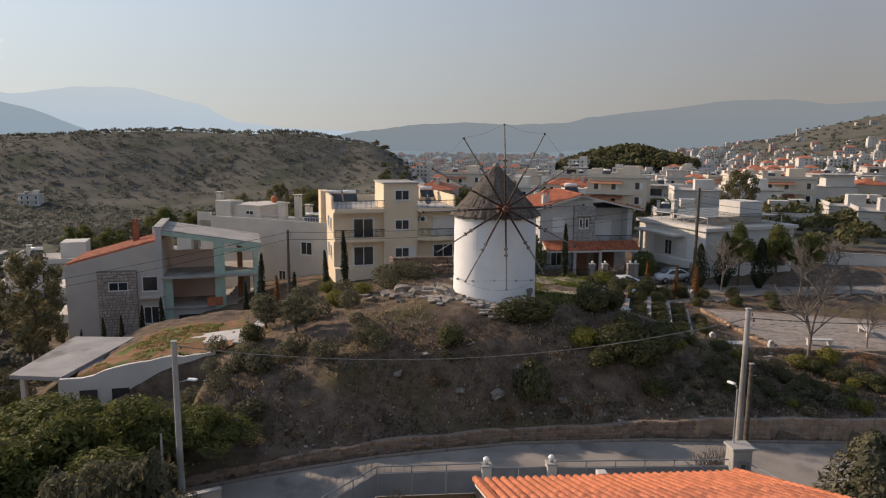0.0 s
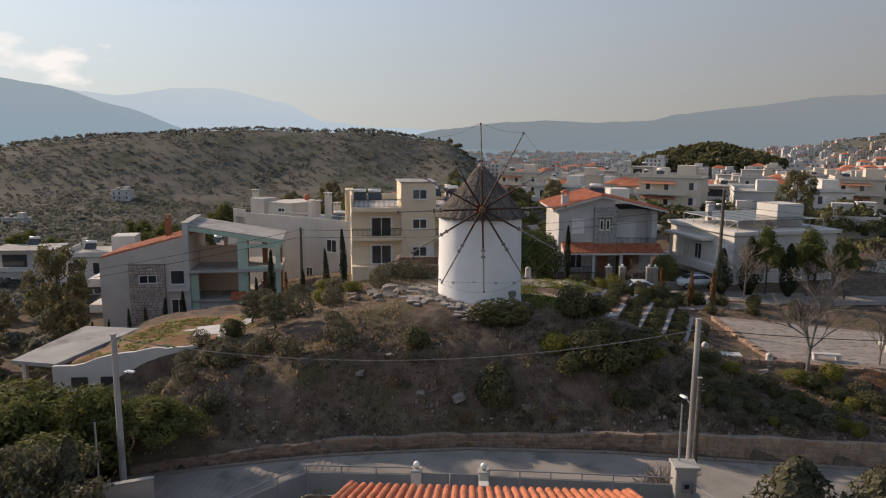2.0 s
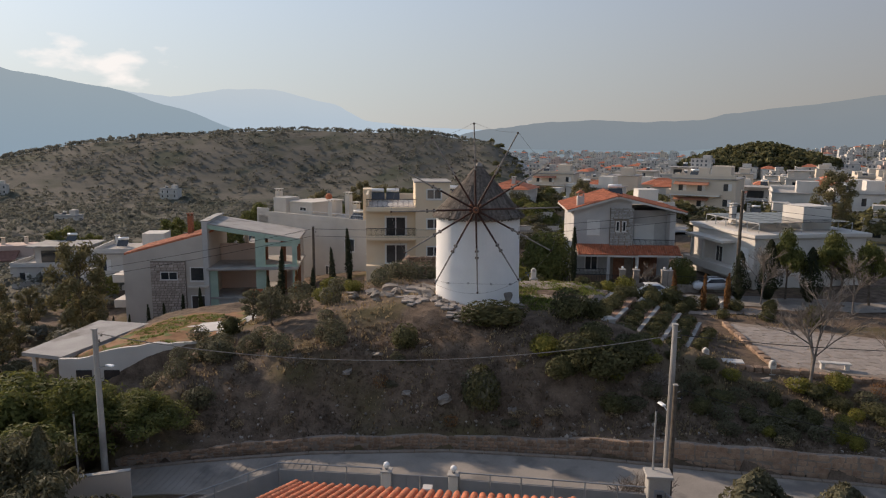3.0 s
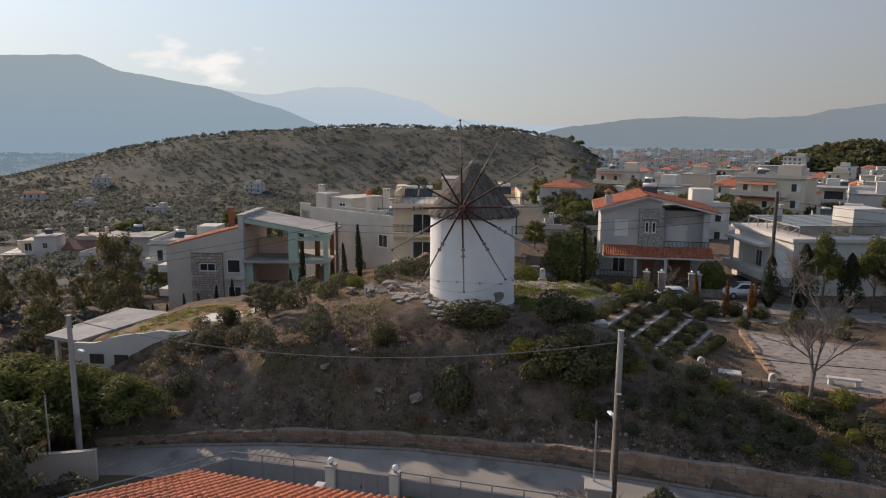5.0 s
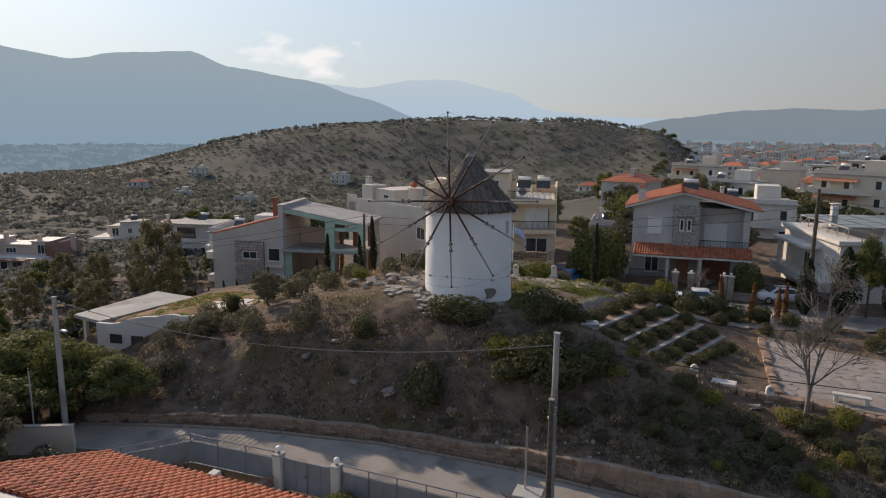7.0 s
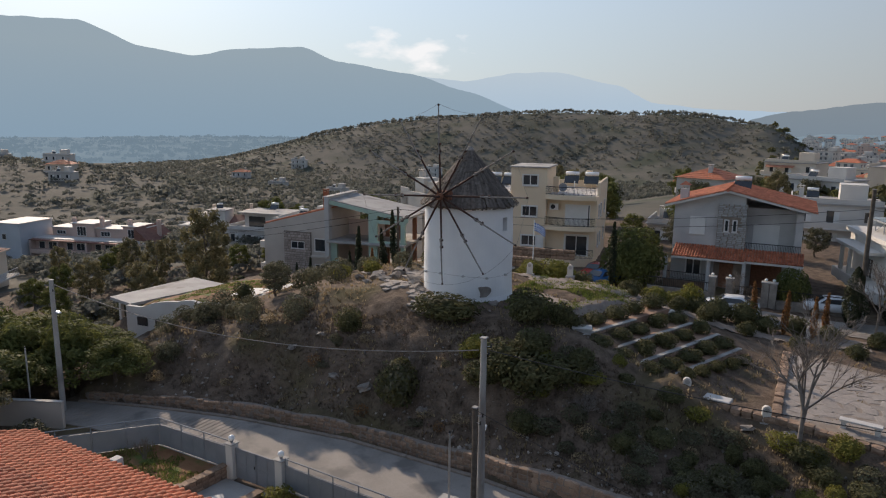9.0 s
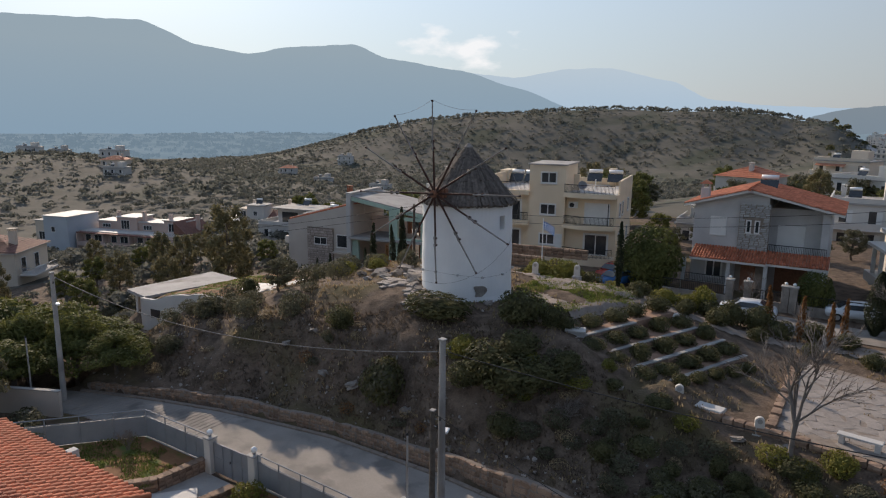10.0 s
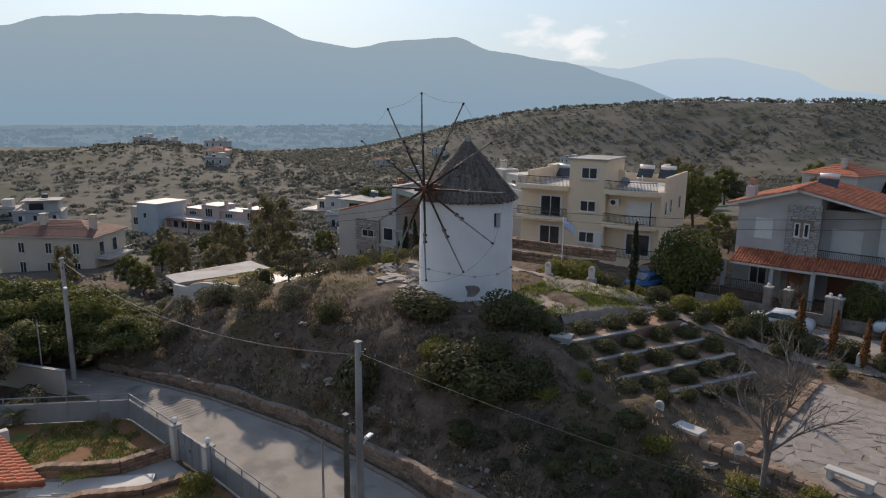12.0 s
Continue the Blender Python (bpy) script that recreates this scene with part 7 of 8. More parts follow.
def make_airy(seed, h=9.0, r=2.6, n=4200, mat=None, label="tall airy eucalyptus with drooping leaves", leaf=0.2, name="eucalyptus_tree"):
    rs = np.random.RandomState(seed)
    rr = random.Random(seed)
    t = thing(name, pose(0, 0, -500), label, "tree", "")
    bm = bmesh.new()
    pts = [Vector((0, 0, -0.5))]
    for k in range(6):
        pts.append(Vector((rr.uniform(-0.3, 0.3), rr.uniform(-0.3, 0.3), h * (k + 1) / 6.6)))
        limb(bm, pts[-2], pts[-1], 0.2 * (1 - k / 7), 0.2 * (1 - (k + 1) / 7), 7)
    vs, fs = [], []
    m = 24
    for k in range(m):
        q = (k + 0.5) / m
        z = h * lerp(0.28, 1.0, q)
        a = k * 2.39
        rad = r * (0.35 + 0.65 * math.sin(math.pi * min(1, q * 0.85 + 0.12))) * rr.uniform(0.5, 1.0)
        c = Vector((math.cos(a) * rad, math.sin(a) * rad, z))
        limb(bm, (pts[3].x * q, pts[3].y * q, z - h * 0.13), c, 0.05, 0.015, 5)
        p, d = lumpy(rs, n // m, c, (r * 0.33, r * 0.33, h * rr.uniform(0.07, 0.12)), 5, 0.8)
        v, f = leaves(p, d, leaf, rs, 2.4, 1.2)
        s = len(vs)
        vs += v
        fs += [[i + s for i in q_] for q_ in f]
    part("trunk", bm, M_BARK, t)
    data_part("crown", vs, fs, mat or M_EUC, t)
    return t


def make_bare(seed, h=7.0, spread=0.42, depth=6, name="bare_tree", label="leafless winter tree with fine grey-brown twigs", r0=0.12, stems=1):
    rr = random.Random(seed)
    t = thing(name, pose(0, 0, -500), label, "tree", "")
    coarse, fine = ([], []), ([], [])

    def stick(store, p, q, ra, rb, seg):
        vs, fs = store
        k = len(vs)
        d = (q - p).normalized()
        a = d.orthogonal().normalized()
        b = d.cross(a)
        for c, r in ((p, ra), (q, rb)):
            for i in range(seg):
                w = 2 * math.pi * i / seg
                vs.append(c + (a * math.cos(w) + b * math.sin(w)) * r)
        fs.extend((k + i, k + (i + 1) % seg, k + seg + (i + 1) % seg, k + seg + i) for i in range(seg))

    def grow(p, d, ln, r, lev):
        q = p + d * ln
        stick(coarse if lev > 2 else fine, p, q, max(r, 0.009), max(r * 0.68, 0.006), 6 if lev > 2 else 3)
        if lev == 0:
            return
        for _ in range(3):
            nd = (d + Vector((rr.gauss(0, spread), rr.gauss(0, spread), rr.gauss(0.14, spread * 0.6)))).normalized()
            grow(p.lerp(q, rr.uniform(0.45, 1.0)), nd, ln * rr.uniform(0.6, 0.84), r * 0.62, lev - 1)

    for k in range(stems):
        a = k * 2 * math.pi / max(1, stems)
        grow(Vector((0.05 * math.cos(a), 0.05 * math.sin(a), -0.3)), Vector((0.25 * math.cos(a) * (stems > 1), 0.25 * math.sin(a) * (stems > 1), 1)).normalized(), h * 0.36, r0, depth)
    data_part("trunk", *coarse, M_TWIG, t, "", True)
    data_part("branch_spray", *fine, M_TWIG, t)
    return t


def make_rosette(seed, n=34, ln=1.1, label="cycad palm with arching green fronds"):
    rr = random.Random(seed)
    t = thing("cycad_palm", pose(0, 0, -500), label, "palm", "")
    bm = bmesh.new()
    rod(bm, (0, 0, -0.2), (0, 0, 0.6), 0.2, 0.16, 9)
    part("trunk", bm, M_BARK, t)
    for k in range(n):
        a, up = k * 2.4, rr.uniform(0.1, 1.1)
        vs, fs = [], []
        for s in range(9):
            u = s / 8
            x = ln * u * math.cos(up * 0.9)
            z = 0.6 + ln * (u * math.sin(up) - 0.55 * u * u)
            w = 0.16 * math.sin(math.pi * min(1, 0.12 + 0.86 * u))
            i = len(vs)
            for sd in (-1, 1):
                vs += [(x * math.cos(a), x * math.sin(a), z), (x * math.cos(a) + 0.1 * math.cos(a) - sd * w * math.sin(a), x * math.sin(a) + 0.1 * math.sin(a) + sd * w * math.cos(a), z + 0.05), ((x + 0.07) * math.cos(a), (x + 0.07) * math.sin(a), z)]
            fs += [(i, i + 1, i + 2), (i + 3, i + 5, i + 4)]
        data_part("frond", vs, fs, M_PINE, t)
    return t


pr = random.Random(4)
DB = [make_bush(1, M_BUSH), make_bush(2, M_BUSH, (1.05, 0.95, 0.85), 1500), make_bush(3, M_BUSH, (0.9, 1, 1.0), 1600)]
OB = [make_bush(4, M_OLIVE, (1, 1, 0.8), 1000, 0.11, "shrub", "grey-green olive-leaved shrub on the slope", False, 12), make_bush(5, M_OLIVE, (0.9, 1.0, 0.9), 900, 0.12, "shrub", "loose grey-green shrub on the slope", False, 14)]
YB = [make_bush(6, M_YELL, (1, 1, 0.85), 1500, 0.10, "shrub", "dense yellow-green leafy shrub"), make_bush(7, M_YELL, (1, 0.9, 0.8), 1200, 0.11, "shrub", "loose yellow-green shrub on dry ground", False)]
RB = [make_bush(8, M_RUST, (1, 1, 0.9), 500, 0.10, "shrub", "sparse rusty-brown dry shrub", False, 14)]
DRYB = [make_bush(9, M_DRY, (1, 1, 0.7), 420, 0.12, "shrub", "pale dry scrub bush on the slope", False, 14)]
PINES = [make_pine(11), make_pine(12, 6.0, 3.6, 8000), make_pine(13, 6.5, 3.0, 7000)]
CONIF = make_cypress(14, 6.0, 2.0, 5200, M_OLIVE, "broad grey-green conifer beside the tiled roof", "conifer")
JUNI = make_cypress(15, 5.0, 1.15, 3200, M_OLIVE, "brownish grey-green juniper tree", "juniper")
CYP = [make_cypress(16), make_cypress(17, 5.0, 0.45)]
REDC = make_cypress(18, 3.2, 0.36, 700, M_RUST, "small withered reddish-brown cypress")
EUC = [make_airy(19), make_airy(20, 8.0, 3.0), make_airy(21, 10.0, 2.4)]
BARE = [make_bare(22), make_bare(23, 6.4, 0.48)]
TWIG = make_bare(24, 2.6, 0.4, 4, "bare_shrub", "leafless brown twiggy shrub", 0.035, 5)
MAG = make_bush(25, M_PINE, (1, 1, 0.95), 5200, 0.075, "broadleaf_tree", "large round dark evergreen tree by the villa", True, 16)
BLUEP = make_cypress(26, 5.8, 1.5, 3600, M_CYP, "dark blue-green conical pine by the back street", "conifer")
AUT = make_airy(27, 6.0, 2.4, 3000, M_RUST, "autumn tree with thin orange-brown leaves", 0.2, "autumn_tree")
OLT = make_airy(28, 5.0, 2.4, 3000, M_OLIVE, "loose grey-green olive tree with pale trunk", 0.16, "olive_tree")
DKT = make_airy(29, 6.5, 2.8, 4200, M_PINE, "dark green broad tree among the houses", 0.2, "broadleaf_tree")
CYC = make_rosette(30)
PROTO = DB + OB + YB + RB + DRYB + PINES + [CONIF, JUNI] + CYP + [REDC] + EUC + BARE + [TWIG, MAG, BLUEP, AUT, OLT, DKT, CYC]


def plant(p, x, y, s=1.0, sz=None, z=None, sx=None, turn=None):
    """A copy of a plant on the ground, scaled; its height by sz."""
    p = pr.choice(p) if isinstance(p, list) else p
    m = pose(x, y, (ground(x, y) if z is None else z) - 0.04, pr.uniform(-3, 3), pr.uniform(-3, 3), pr.uniform(0, 360) if turn is None else turn)
    c = copy_thing(p, m)
    c.scale = (sx or s, s, sz or s)
    return c


# the mound top and front
for x, y, s, sz in ((4.6, 45.0, 0.95, 0.95), (15.3, 49.0, 1.45, 1.35), (17.0, 49.9, 0.85, 0.85), (15.6, 44.9, 1.5, 1.3), (17.2, 44.6, 1.6, 1.35), (18.5, 45.2, 1.3, 1.1), (16.6, 46.3, 1.2, 1.0), (14.6, 44.2, 1.1, 0.9), (-8.8, 49.0, 0.85, 0.95), (19.4, 46.6, 1.0, 0.8), (17.6, 42.9, 0.9, 0.8)):
    plant(DB, x, y, s, sz)
hedge = plant(DB[0], 10.3, 47.7, 1.15, 1.1, None, 2.55, 4)
hedge["label"] = "long clipped dark hedge in front of the windmill"
hedge.name = "hedge"
for x, y, s, sz in ((13.5, 45.3, 1.0, 0.9), (-3.3, 54.2, 1.0, 1.0), (-1.4, 56.0, 0.8, 0.7), (9.6, 33.0, 0.8, 1.0), (32.4, 47.6, 0.8, 0.75), (-4.6, 60.2, 0.8, 0.7), (21.0, 48.6, 0.5, 0.5)):
    plant(YB, x, y, s, sz)
plant(DB[2], 9.7, 42.8, 1.3, 1.55)
plant(OB, 9.5, 42.9, 1.35, 1.75)
for x, y, s, sz in ((-3.4, 44.1, 1.0, 1.0), (-6.0, 45.4, 0.9, 0.9), (-0.6, 46.1, 1.05, 0.95), (-4.7, 51.7, 1.25, 1.2), (-2.2, 52.3, 1.0, 1.0), (-6.4, 58.5, 1.2, 1.1), (0.2, 44.9, 0.85, 0.8), (-5.3, 46.3, 0.9, 0.9), (-11.2, 49.0, 0.8, 0.8), (-8.3, 46.9, 0.7, 0.7), (-1.5, 48.4, 0.7, 0.5), (-7.6, 56.0, 1.0, 0.9), (-9.6, 58.6, 1.1, 0.9), (-3.0, 57.8, 1.1, 1.0), (0.6, 57.6, 1.0, 1.1), (-10.6, 61.8, 1.1, 1.0), (1.9, 61.5, 1.5, 1.2), (3.6, 62.6, 1.6, 1.2), (0.4, 63.0, 1.3, 1.3)):
    plant(OB, x, y, s, sz)
for x, y in ((-8.3, 52.5), (-5.7, 49.4)):
    plant(OLT, x, y, 0.52, 0.5)
for x, y, s in ((7.9, 41.7, 0.45), (3.4, 43.0, 0.5), (13.0, 42.0, 0.35), (34.6, 46.8, 0.7)):
    plant(RB, x, y, s)
for i in range(46):
    x = pr.uniform(-9, 34)
    plant(DRYB if pr.random() < 0.6 else OB, x, along(WALL_LINE, x) + pr.uniform(0.8, 5.5), pr.uniform(0.25, 0.6), pr.uniform(0.2, 0.5))
for i in range(62):
    x = pr.uniform(17.5, 36)
    y = along(WALL_LINE, x) + pr.uniform(0.9, 7.6)
    plant(pr.choice((DB, DB, OB, OB, YB)), x, y, pr.uniform(0.4, 0.95), pr.uniform(0.35, 0.7))
for i in range(14):
    plant(OB, pr.uniform(-13, -7), pr.uniform(40, 47), pr.uniform(0.6, 1.1))
for x, y, s in ((20.4, 44.6, 0.8), (-2, 42.8, 0.6), (18.0, 34.8, 1.05), (17.2, 34.9, 0.9)):
    plant(TWIG, x, y, s, s * (1.15 if y < 40 else 0.8))
# terrace beds
for (va, a0, a1, za), (vb, b0, b1, zb) in zip(TERR, TERR[1:]):
    u0, u1 = min(a0, b0) + 0.9, max(b1, a1 - 0.5) - 0.6
    n = int((u1 - u0) / 2.0)
    for k in range(n + 1):
        x, y = terrace_xy(lerp(u0, u1, k / n) + pr.uniform(-0.15, 0.15), (va + vb) / 2 + pr.uniform(-0.15, 0.1))
        plant(DB, x, y, pr.uniform(0.68, 0.92), pr.uniform(0.46, 0.66), zb - 0.03)
for k in range(5):
    x, y = terrace_xy(2.5 + 1.7 * k, 4.9)
    plant(DB, x, y, 0.55, 0.45)
# along the path and the back street
for x, y, s, k in ((17.6, 64.5, 0.9, 0), (19.2, 65.2, 1.0, 1), (20.8, 65.8, 1.1, 1), (22.4, 66.0, 1.0, 0), (24.0, 65.7, 1.15, 0), (25.8, 66.2, 1.2, 0), (27.4, 65.6, 0.9, 0), (29.4, 66.4, 1.0, 0), (31.6, 66.0, 0.8, 0), (13.4, 65.0, 1.0, 0), (15.2, 65.6, 1.0, 1), (11.4, 64.2, 1.6, 1), (9.3, 64.0, 1.3, 1), (18.6, 61.0, 0.5, 0), (21.6, 62.6, 0.8, 0), (23.6, 63.4, 0.9, 0), (26.3, 63.6, 0.7, 0), (34.5, 65.8, 0.8, 0), (38, 65, 0.7, 0), (19.8, 63.6, 0.9, 1), (16.0, 67.2, 0.8, 0), (29.6, 63.0, 0.6, 0), (33.2, 62.6, 0.7, 0), (36.5, 61.5, 0.8, 0), (7.0, 66.0, 1.0, 0), (12.2, 66.4, 1.2, 0)):
    plant(YB if k else DB, x, y, s, s * 0.9)
plant(YB, 21.8, 66.8, 1.1, 1.6)
for x, y, s, sz in ((16.6, 62.3, 0.95, 0.98), (-3.1, 61.8, 1.0, 0.98), (-4.8, 62.6, 0.8, 0.75), (-11.7, 67.8, 1.2, 1.2), (-13.2, 68.6, 0.8, 0.75), (-8.6, 68.4, 0.9, 0.75), (-24.8, 73.0, 0.8, 0.7), (-26.6, 72.4, 0.7, 0.6), (-28.2, 72.0, 0.7, 0.65), (-30.4, 71.6, 0.6, 0.5), (-22.9, 73.4, 0.8, 0.75), (-31.8, 71.0, 0.6, 0.5)):
    plant(CYP, x, y, s, sz)
for x, y, s in ((28.6, 65.7, 1.0), (30.5, 65.2, 0.95), (31.2, 67.2, 0.9), (-10.2, 68.3, 1.1), (26.4, 67.2, 1.0)):
    plant(REDC, x, y, s)
plant(MAG, 14.8, 75.8, 2.9, 3.2)
plant(MAG, 28.6, 74.5, 1.5, 1.9)
for x, y, s in ((35.8, 70.3, 1.0), (39.4, 69.6, 0.9), (33.0, 69.8, 0.8)):
    plant(BLUEP, x, y, s)
for x, y, s in ((37.6, 70.6, 0.5), (41.5, 70.2, 0.55), (44.5, 69.0, 0.6)):
    plant(PINES, x, y, s, 0.95)
for x, y, s, sz in ((30.4, 47.0, 1.15, 1.12), (38.2, 48.6, 1.1, 1.0), (34.4, 68.0, 0.85, 0.85), (41.6, 66.0, 0.8, 0.85), (44.5, 52.0, 0.9, 0.85), (24.6, 70.6, 0.5, 0.5), (36.2, 49.0, 0.6, 0.6)):
    plant(BARE[0], x, y, s, sz)
# western trees
for x, y, s in ((-31.5, 64.8, 1.12), (-36.5, 60.5, 0.72), (-41.8, 66.0, 0.74), (-47.5, 61.0, 0.66), (-52, 70, 0.70), (-34.5, 69.5, 0.62), (-57, 80, 0.6), (-44, 74, 0.6), (-50, 48, 0.6), (-62, 66, 0.55)):
    plant(EUC, x, y, s)
for x, y, s in ((-43, 54, 0.6), (-49, 55, 0.6), (-60, 72, 0.55), (-46, 84, 0.6), (-44, 89, 0.6), (-66, 78, 0.6), (-55, 62, 0.6)):
    plant(DKT, x, y, s)
for i in range(26):
    x, y = pr.uniform(-44, -25), pr.uniform(50, 76)
    if x < -27 - 0.12 * (y - 50):
        plant(pr.choice((OB, DB, OB)), x, y, pr.uniform(0.8, 1.5), None)
# pines by the lane
for k, x, y, top, r in ((0, -12.4, 36.8, -1.3, 3.6), (1, -17.5, 38.0, -1.2, 4.2), (0, -17.0, 33.0, -1.7, 4.0), (2, -22.5, 36.0, -1.3, 4.2), (1, -10.8, 39.4, -2.6, 2.3), (2, -12.2, 32.8, -1.9, 2.8), (1, -28.5, 33.5, -1.2, 4.2), (2, -14.6, 40.2, -2.6, 2.8), (0, -21, 29.5, -1.5, 4.0), (1, -26.5, 39.0, -2.2, 3.5), (2, -15.0, 35.0, -1.0, 3.0), (0, -9.0, 37.7, -2.1, 2.6)):
    z = ground(x, y)
    hh, rr_ = ((7.0, 4.0), (6.0, 3.6), (6.5, 3.0))[k]
    plant(PINES[k], x, y, r / rr_, (top - z) / hh)
for x, y, s, sz in ((-8.9, 28.8, 1.0, 1.1), (-12.6, 28.6, 1.1, 1.0)):
    plant(JUNI, x, y, s, sz)
for x, y, s, sz in ((-10.6, 27.6, 0.9, 1.05), (-7.4, 27.0, 0.8, 0.85), (-9.7, 29.6, 0.8, 0.95)):
    plant(OLT, x, y, s, sz)
for x, y, s in ((20.4, 27.2, 1.45), (23.0, 26.4, 1.3), (21.8, 24.6, 1.3)):
    plant(CONIF, x, y, s, 1.03)
plant(CYC, -3.6, 29.3, 1.05, 1.0, -5.35)
plant(CYC, -13.0, 25.0, 1.6, 2.6)
for x, y, s in ((-5.6, 29.8, 1.1), (-6.8, 30.8, 1.2), (-5.2, 28.0, 1.0)):
    plant(OB, x, y, s, s * 0.8)
plant(TWIG, 0.9, 32.4, 0.45, 0.7, -5.35)
# belts of trees behind the houses
for i in range(52):
    x, y = pr.uniform(-70, 62), pr.uniform(104, 175)
    plant(pr.choice((DKT, DKT, OLT, EUC, OLT, PINES)), x, y, pr.uniform(0.75, 1.25), None, region(x, y))
for x, y in ((12, 94), (15, 97), (19, 98), (23, 100), (27, 97), (30, 101), (-14, 104), (-9, 108), (9, 99), (46, 78), (50, 74), (55, 80), (47, 66), (53, 62), (58, 70)):
    plant(pr.choice((BARE, OLT, BARE, BARE)) if x > 40 else pr.choice((DKT, OLT, OLT, DKT)), x, y, pr.uniform(0.55, 0.8), None, region(x, y))
for t in PROTO:
    for o in [t] + list(t.children_recursive):
        bpy.data.objects.remove(o)


# ---- trees and scrub too far off to count ----
def far_clumps(name, spots, mat, label, quads=26, seed=1):
    rs = np.random.RandomState(seed)
    vs, fs = [], []
    base = quads
    for x, y, z, r, h in spots:
        close = math.hypot(x - 20, y - 20) < 260
        quads = base * (5 if close else 1)
        d = rs.normal(0, 1, (quads, 3))
        d /= np.linalg.norm(d, axis=1, keepdims=True)
        d[:, 2] = np.abs(d[:, 2]) * 1.0 - 0.15
        p = np.array((x, y, z + h * 0.45)) + d * np.array((r, r, h * 0.5)) * rs.uniform(0.6, 1.0, (quads, 1))
        v, f = leaves(p, d, r * (0.3 if close else 0.6), rs, 1.3)
        s = len(vs)
        vs += v
        fs += [[i + s for i in q] for q in f]
    return tagged(data_part(name, vs, fs, mat), label, "trees", kind="stuff")


fr = random.Random(31)
spots_h, spots_o, spots_t, spots_d, spots_p = [], [], [], [], []
while len(spots_h) < 6200:
    x, y = fr.uniform(-700, 60), fr.uniform(190, 760)
    if x > 0.035 * y:
        continue
    dens = 0.62 + 0.8 * fbm(x, y, 0.012)
    if fr.random() < dens:
        s = fr.uniform(0.9, 2.3)
        (spots_h if fr.random() < 0.55 else spots_o).append((x, y, region(x, y), s, s * 1.3))
        if len(spots_o) > 5600:
            break
for i in range(330):
    x = fr.uniform(-420, -30)
    y = 640 + fr.uniform(-18, 18) - 0.35 * max(0, -x - 150)
    s = fr.uniform(1.5, 3.2)
    spots_h.append((x, y, region(x, y), s, s * 1.6))
for i in range(7600):
    x, y = fr.uniform(-620, -45), fr.uniform(60, 430)
    s = fr.uniform(0.8, 2.4)
    if fr.random() < 0.62 + 0.8 * fbm(x, y, 0.02) and math.hypot((x + 107) / 26, (y - 97) / 12) > 1 and math.hypot((x + 107) / 15, (y - 138) / 9) > 1 and math.hypot((x + 72) / 14, (y - 57) / 10) > 1:
        spots_o.append((x, y, region(x, y), s, s * 1.4))
for i in range(650):
    x, y = fr.uniform(-128, -30), fr.uniform(46, 132)
    s = fr.uniform(0.6, 1.9)
    if (x > -40 and y > 70) or math.hypot((x + 107) / 26, (y - 97) / 12) < 1 or math.hypot((x + 73) / 14, (y - 57) / 11) < 1 or math.hypot((x + 56) / 18, (y - 105) / 8) < 1:
        continue
    spots_o.append((x, y, region(x, y), s, s * fr.uniform(1.1, 1.7)))
for i in range(1500):
    d, az = 80 + 1200 * fr.random() ** 1.4, fr.uniform(-0.05, 1.0)
    x, y = 12 + d * math.sin(az), 60 + d * math.cos(az)
    if d < 40 or (x < 60 and y < 110):
        continue
    s = fr.uniform(1.3, 3.4)
    spots_t.append((x, y, region(x, y), s, s * fr.uniform(1.3, 2.2)))
for i in range(420):
    a, q = fr.uniform(0, 6.28), fr.random() ** 0.5
    x, y = 203 + 62 * q * math.cos(a), 575 + 62 * q * math.sin(a)
    s = fr.uniform(3, 5)
    spots_d.append((x, y, region(x, y), s, s * 2.0))
for i in range(700):
    d, az = fr.uniform(600, 2100), fr.uniform(0.45, 1.05)
    x, y = 12 + d * math.sin(az), 60 + d * math.cos(az)
    s = fr.uniform(3, 6)
    spots_o.append((x, y, region(x, y), s, s * 1.1))
for i in range(1500):
    x, y = fr.uniform(-1900, -300), fr.uniform(150, 1900)
    s = fr.uniform(3, 9)
    if math.hypot(x, y) > 900:
        spots_p.append((x, y, region(x, y), s * 1.6, s * 0.8))
    else:
        spots_h.append((x, y, region(x, y), s * 0.35, s * 0.4))
# Groves wear the plain's glowing colour, haze painted in.
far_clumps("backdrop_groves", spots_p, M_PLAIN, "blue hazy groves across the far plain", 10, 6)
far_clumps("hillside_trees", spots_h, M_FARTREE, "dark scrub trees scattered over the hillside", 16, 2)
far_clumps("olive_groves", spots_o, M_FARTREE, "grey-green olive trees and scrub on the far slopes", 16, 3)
for i in range(260):
    x, y = fr.uniform(44, 190), fr.uniform(62, 210)
    s = fr.uniform(1.0, 2.4)
    if x + 0.8 * y > 118:
        spots_t.append((x, y, region(x, y), s, s * 1.7))
far_clumps("town_trees", spots_t, M_BUSH, "green garden trees between the town houses", 34, 4)
far_clumps("knoll_pines", spots_d, M_BUSH, "dark pine wood on a knoll in the town", 40, 5)


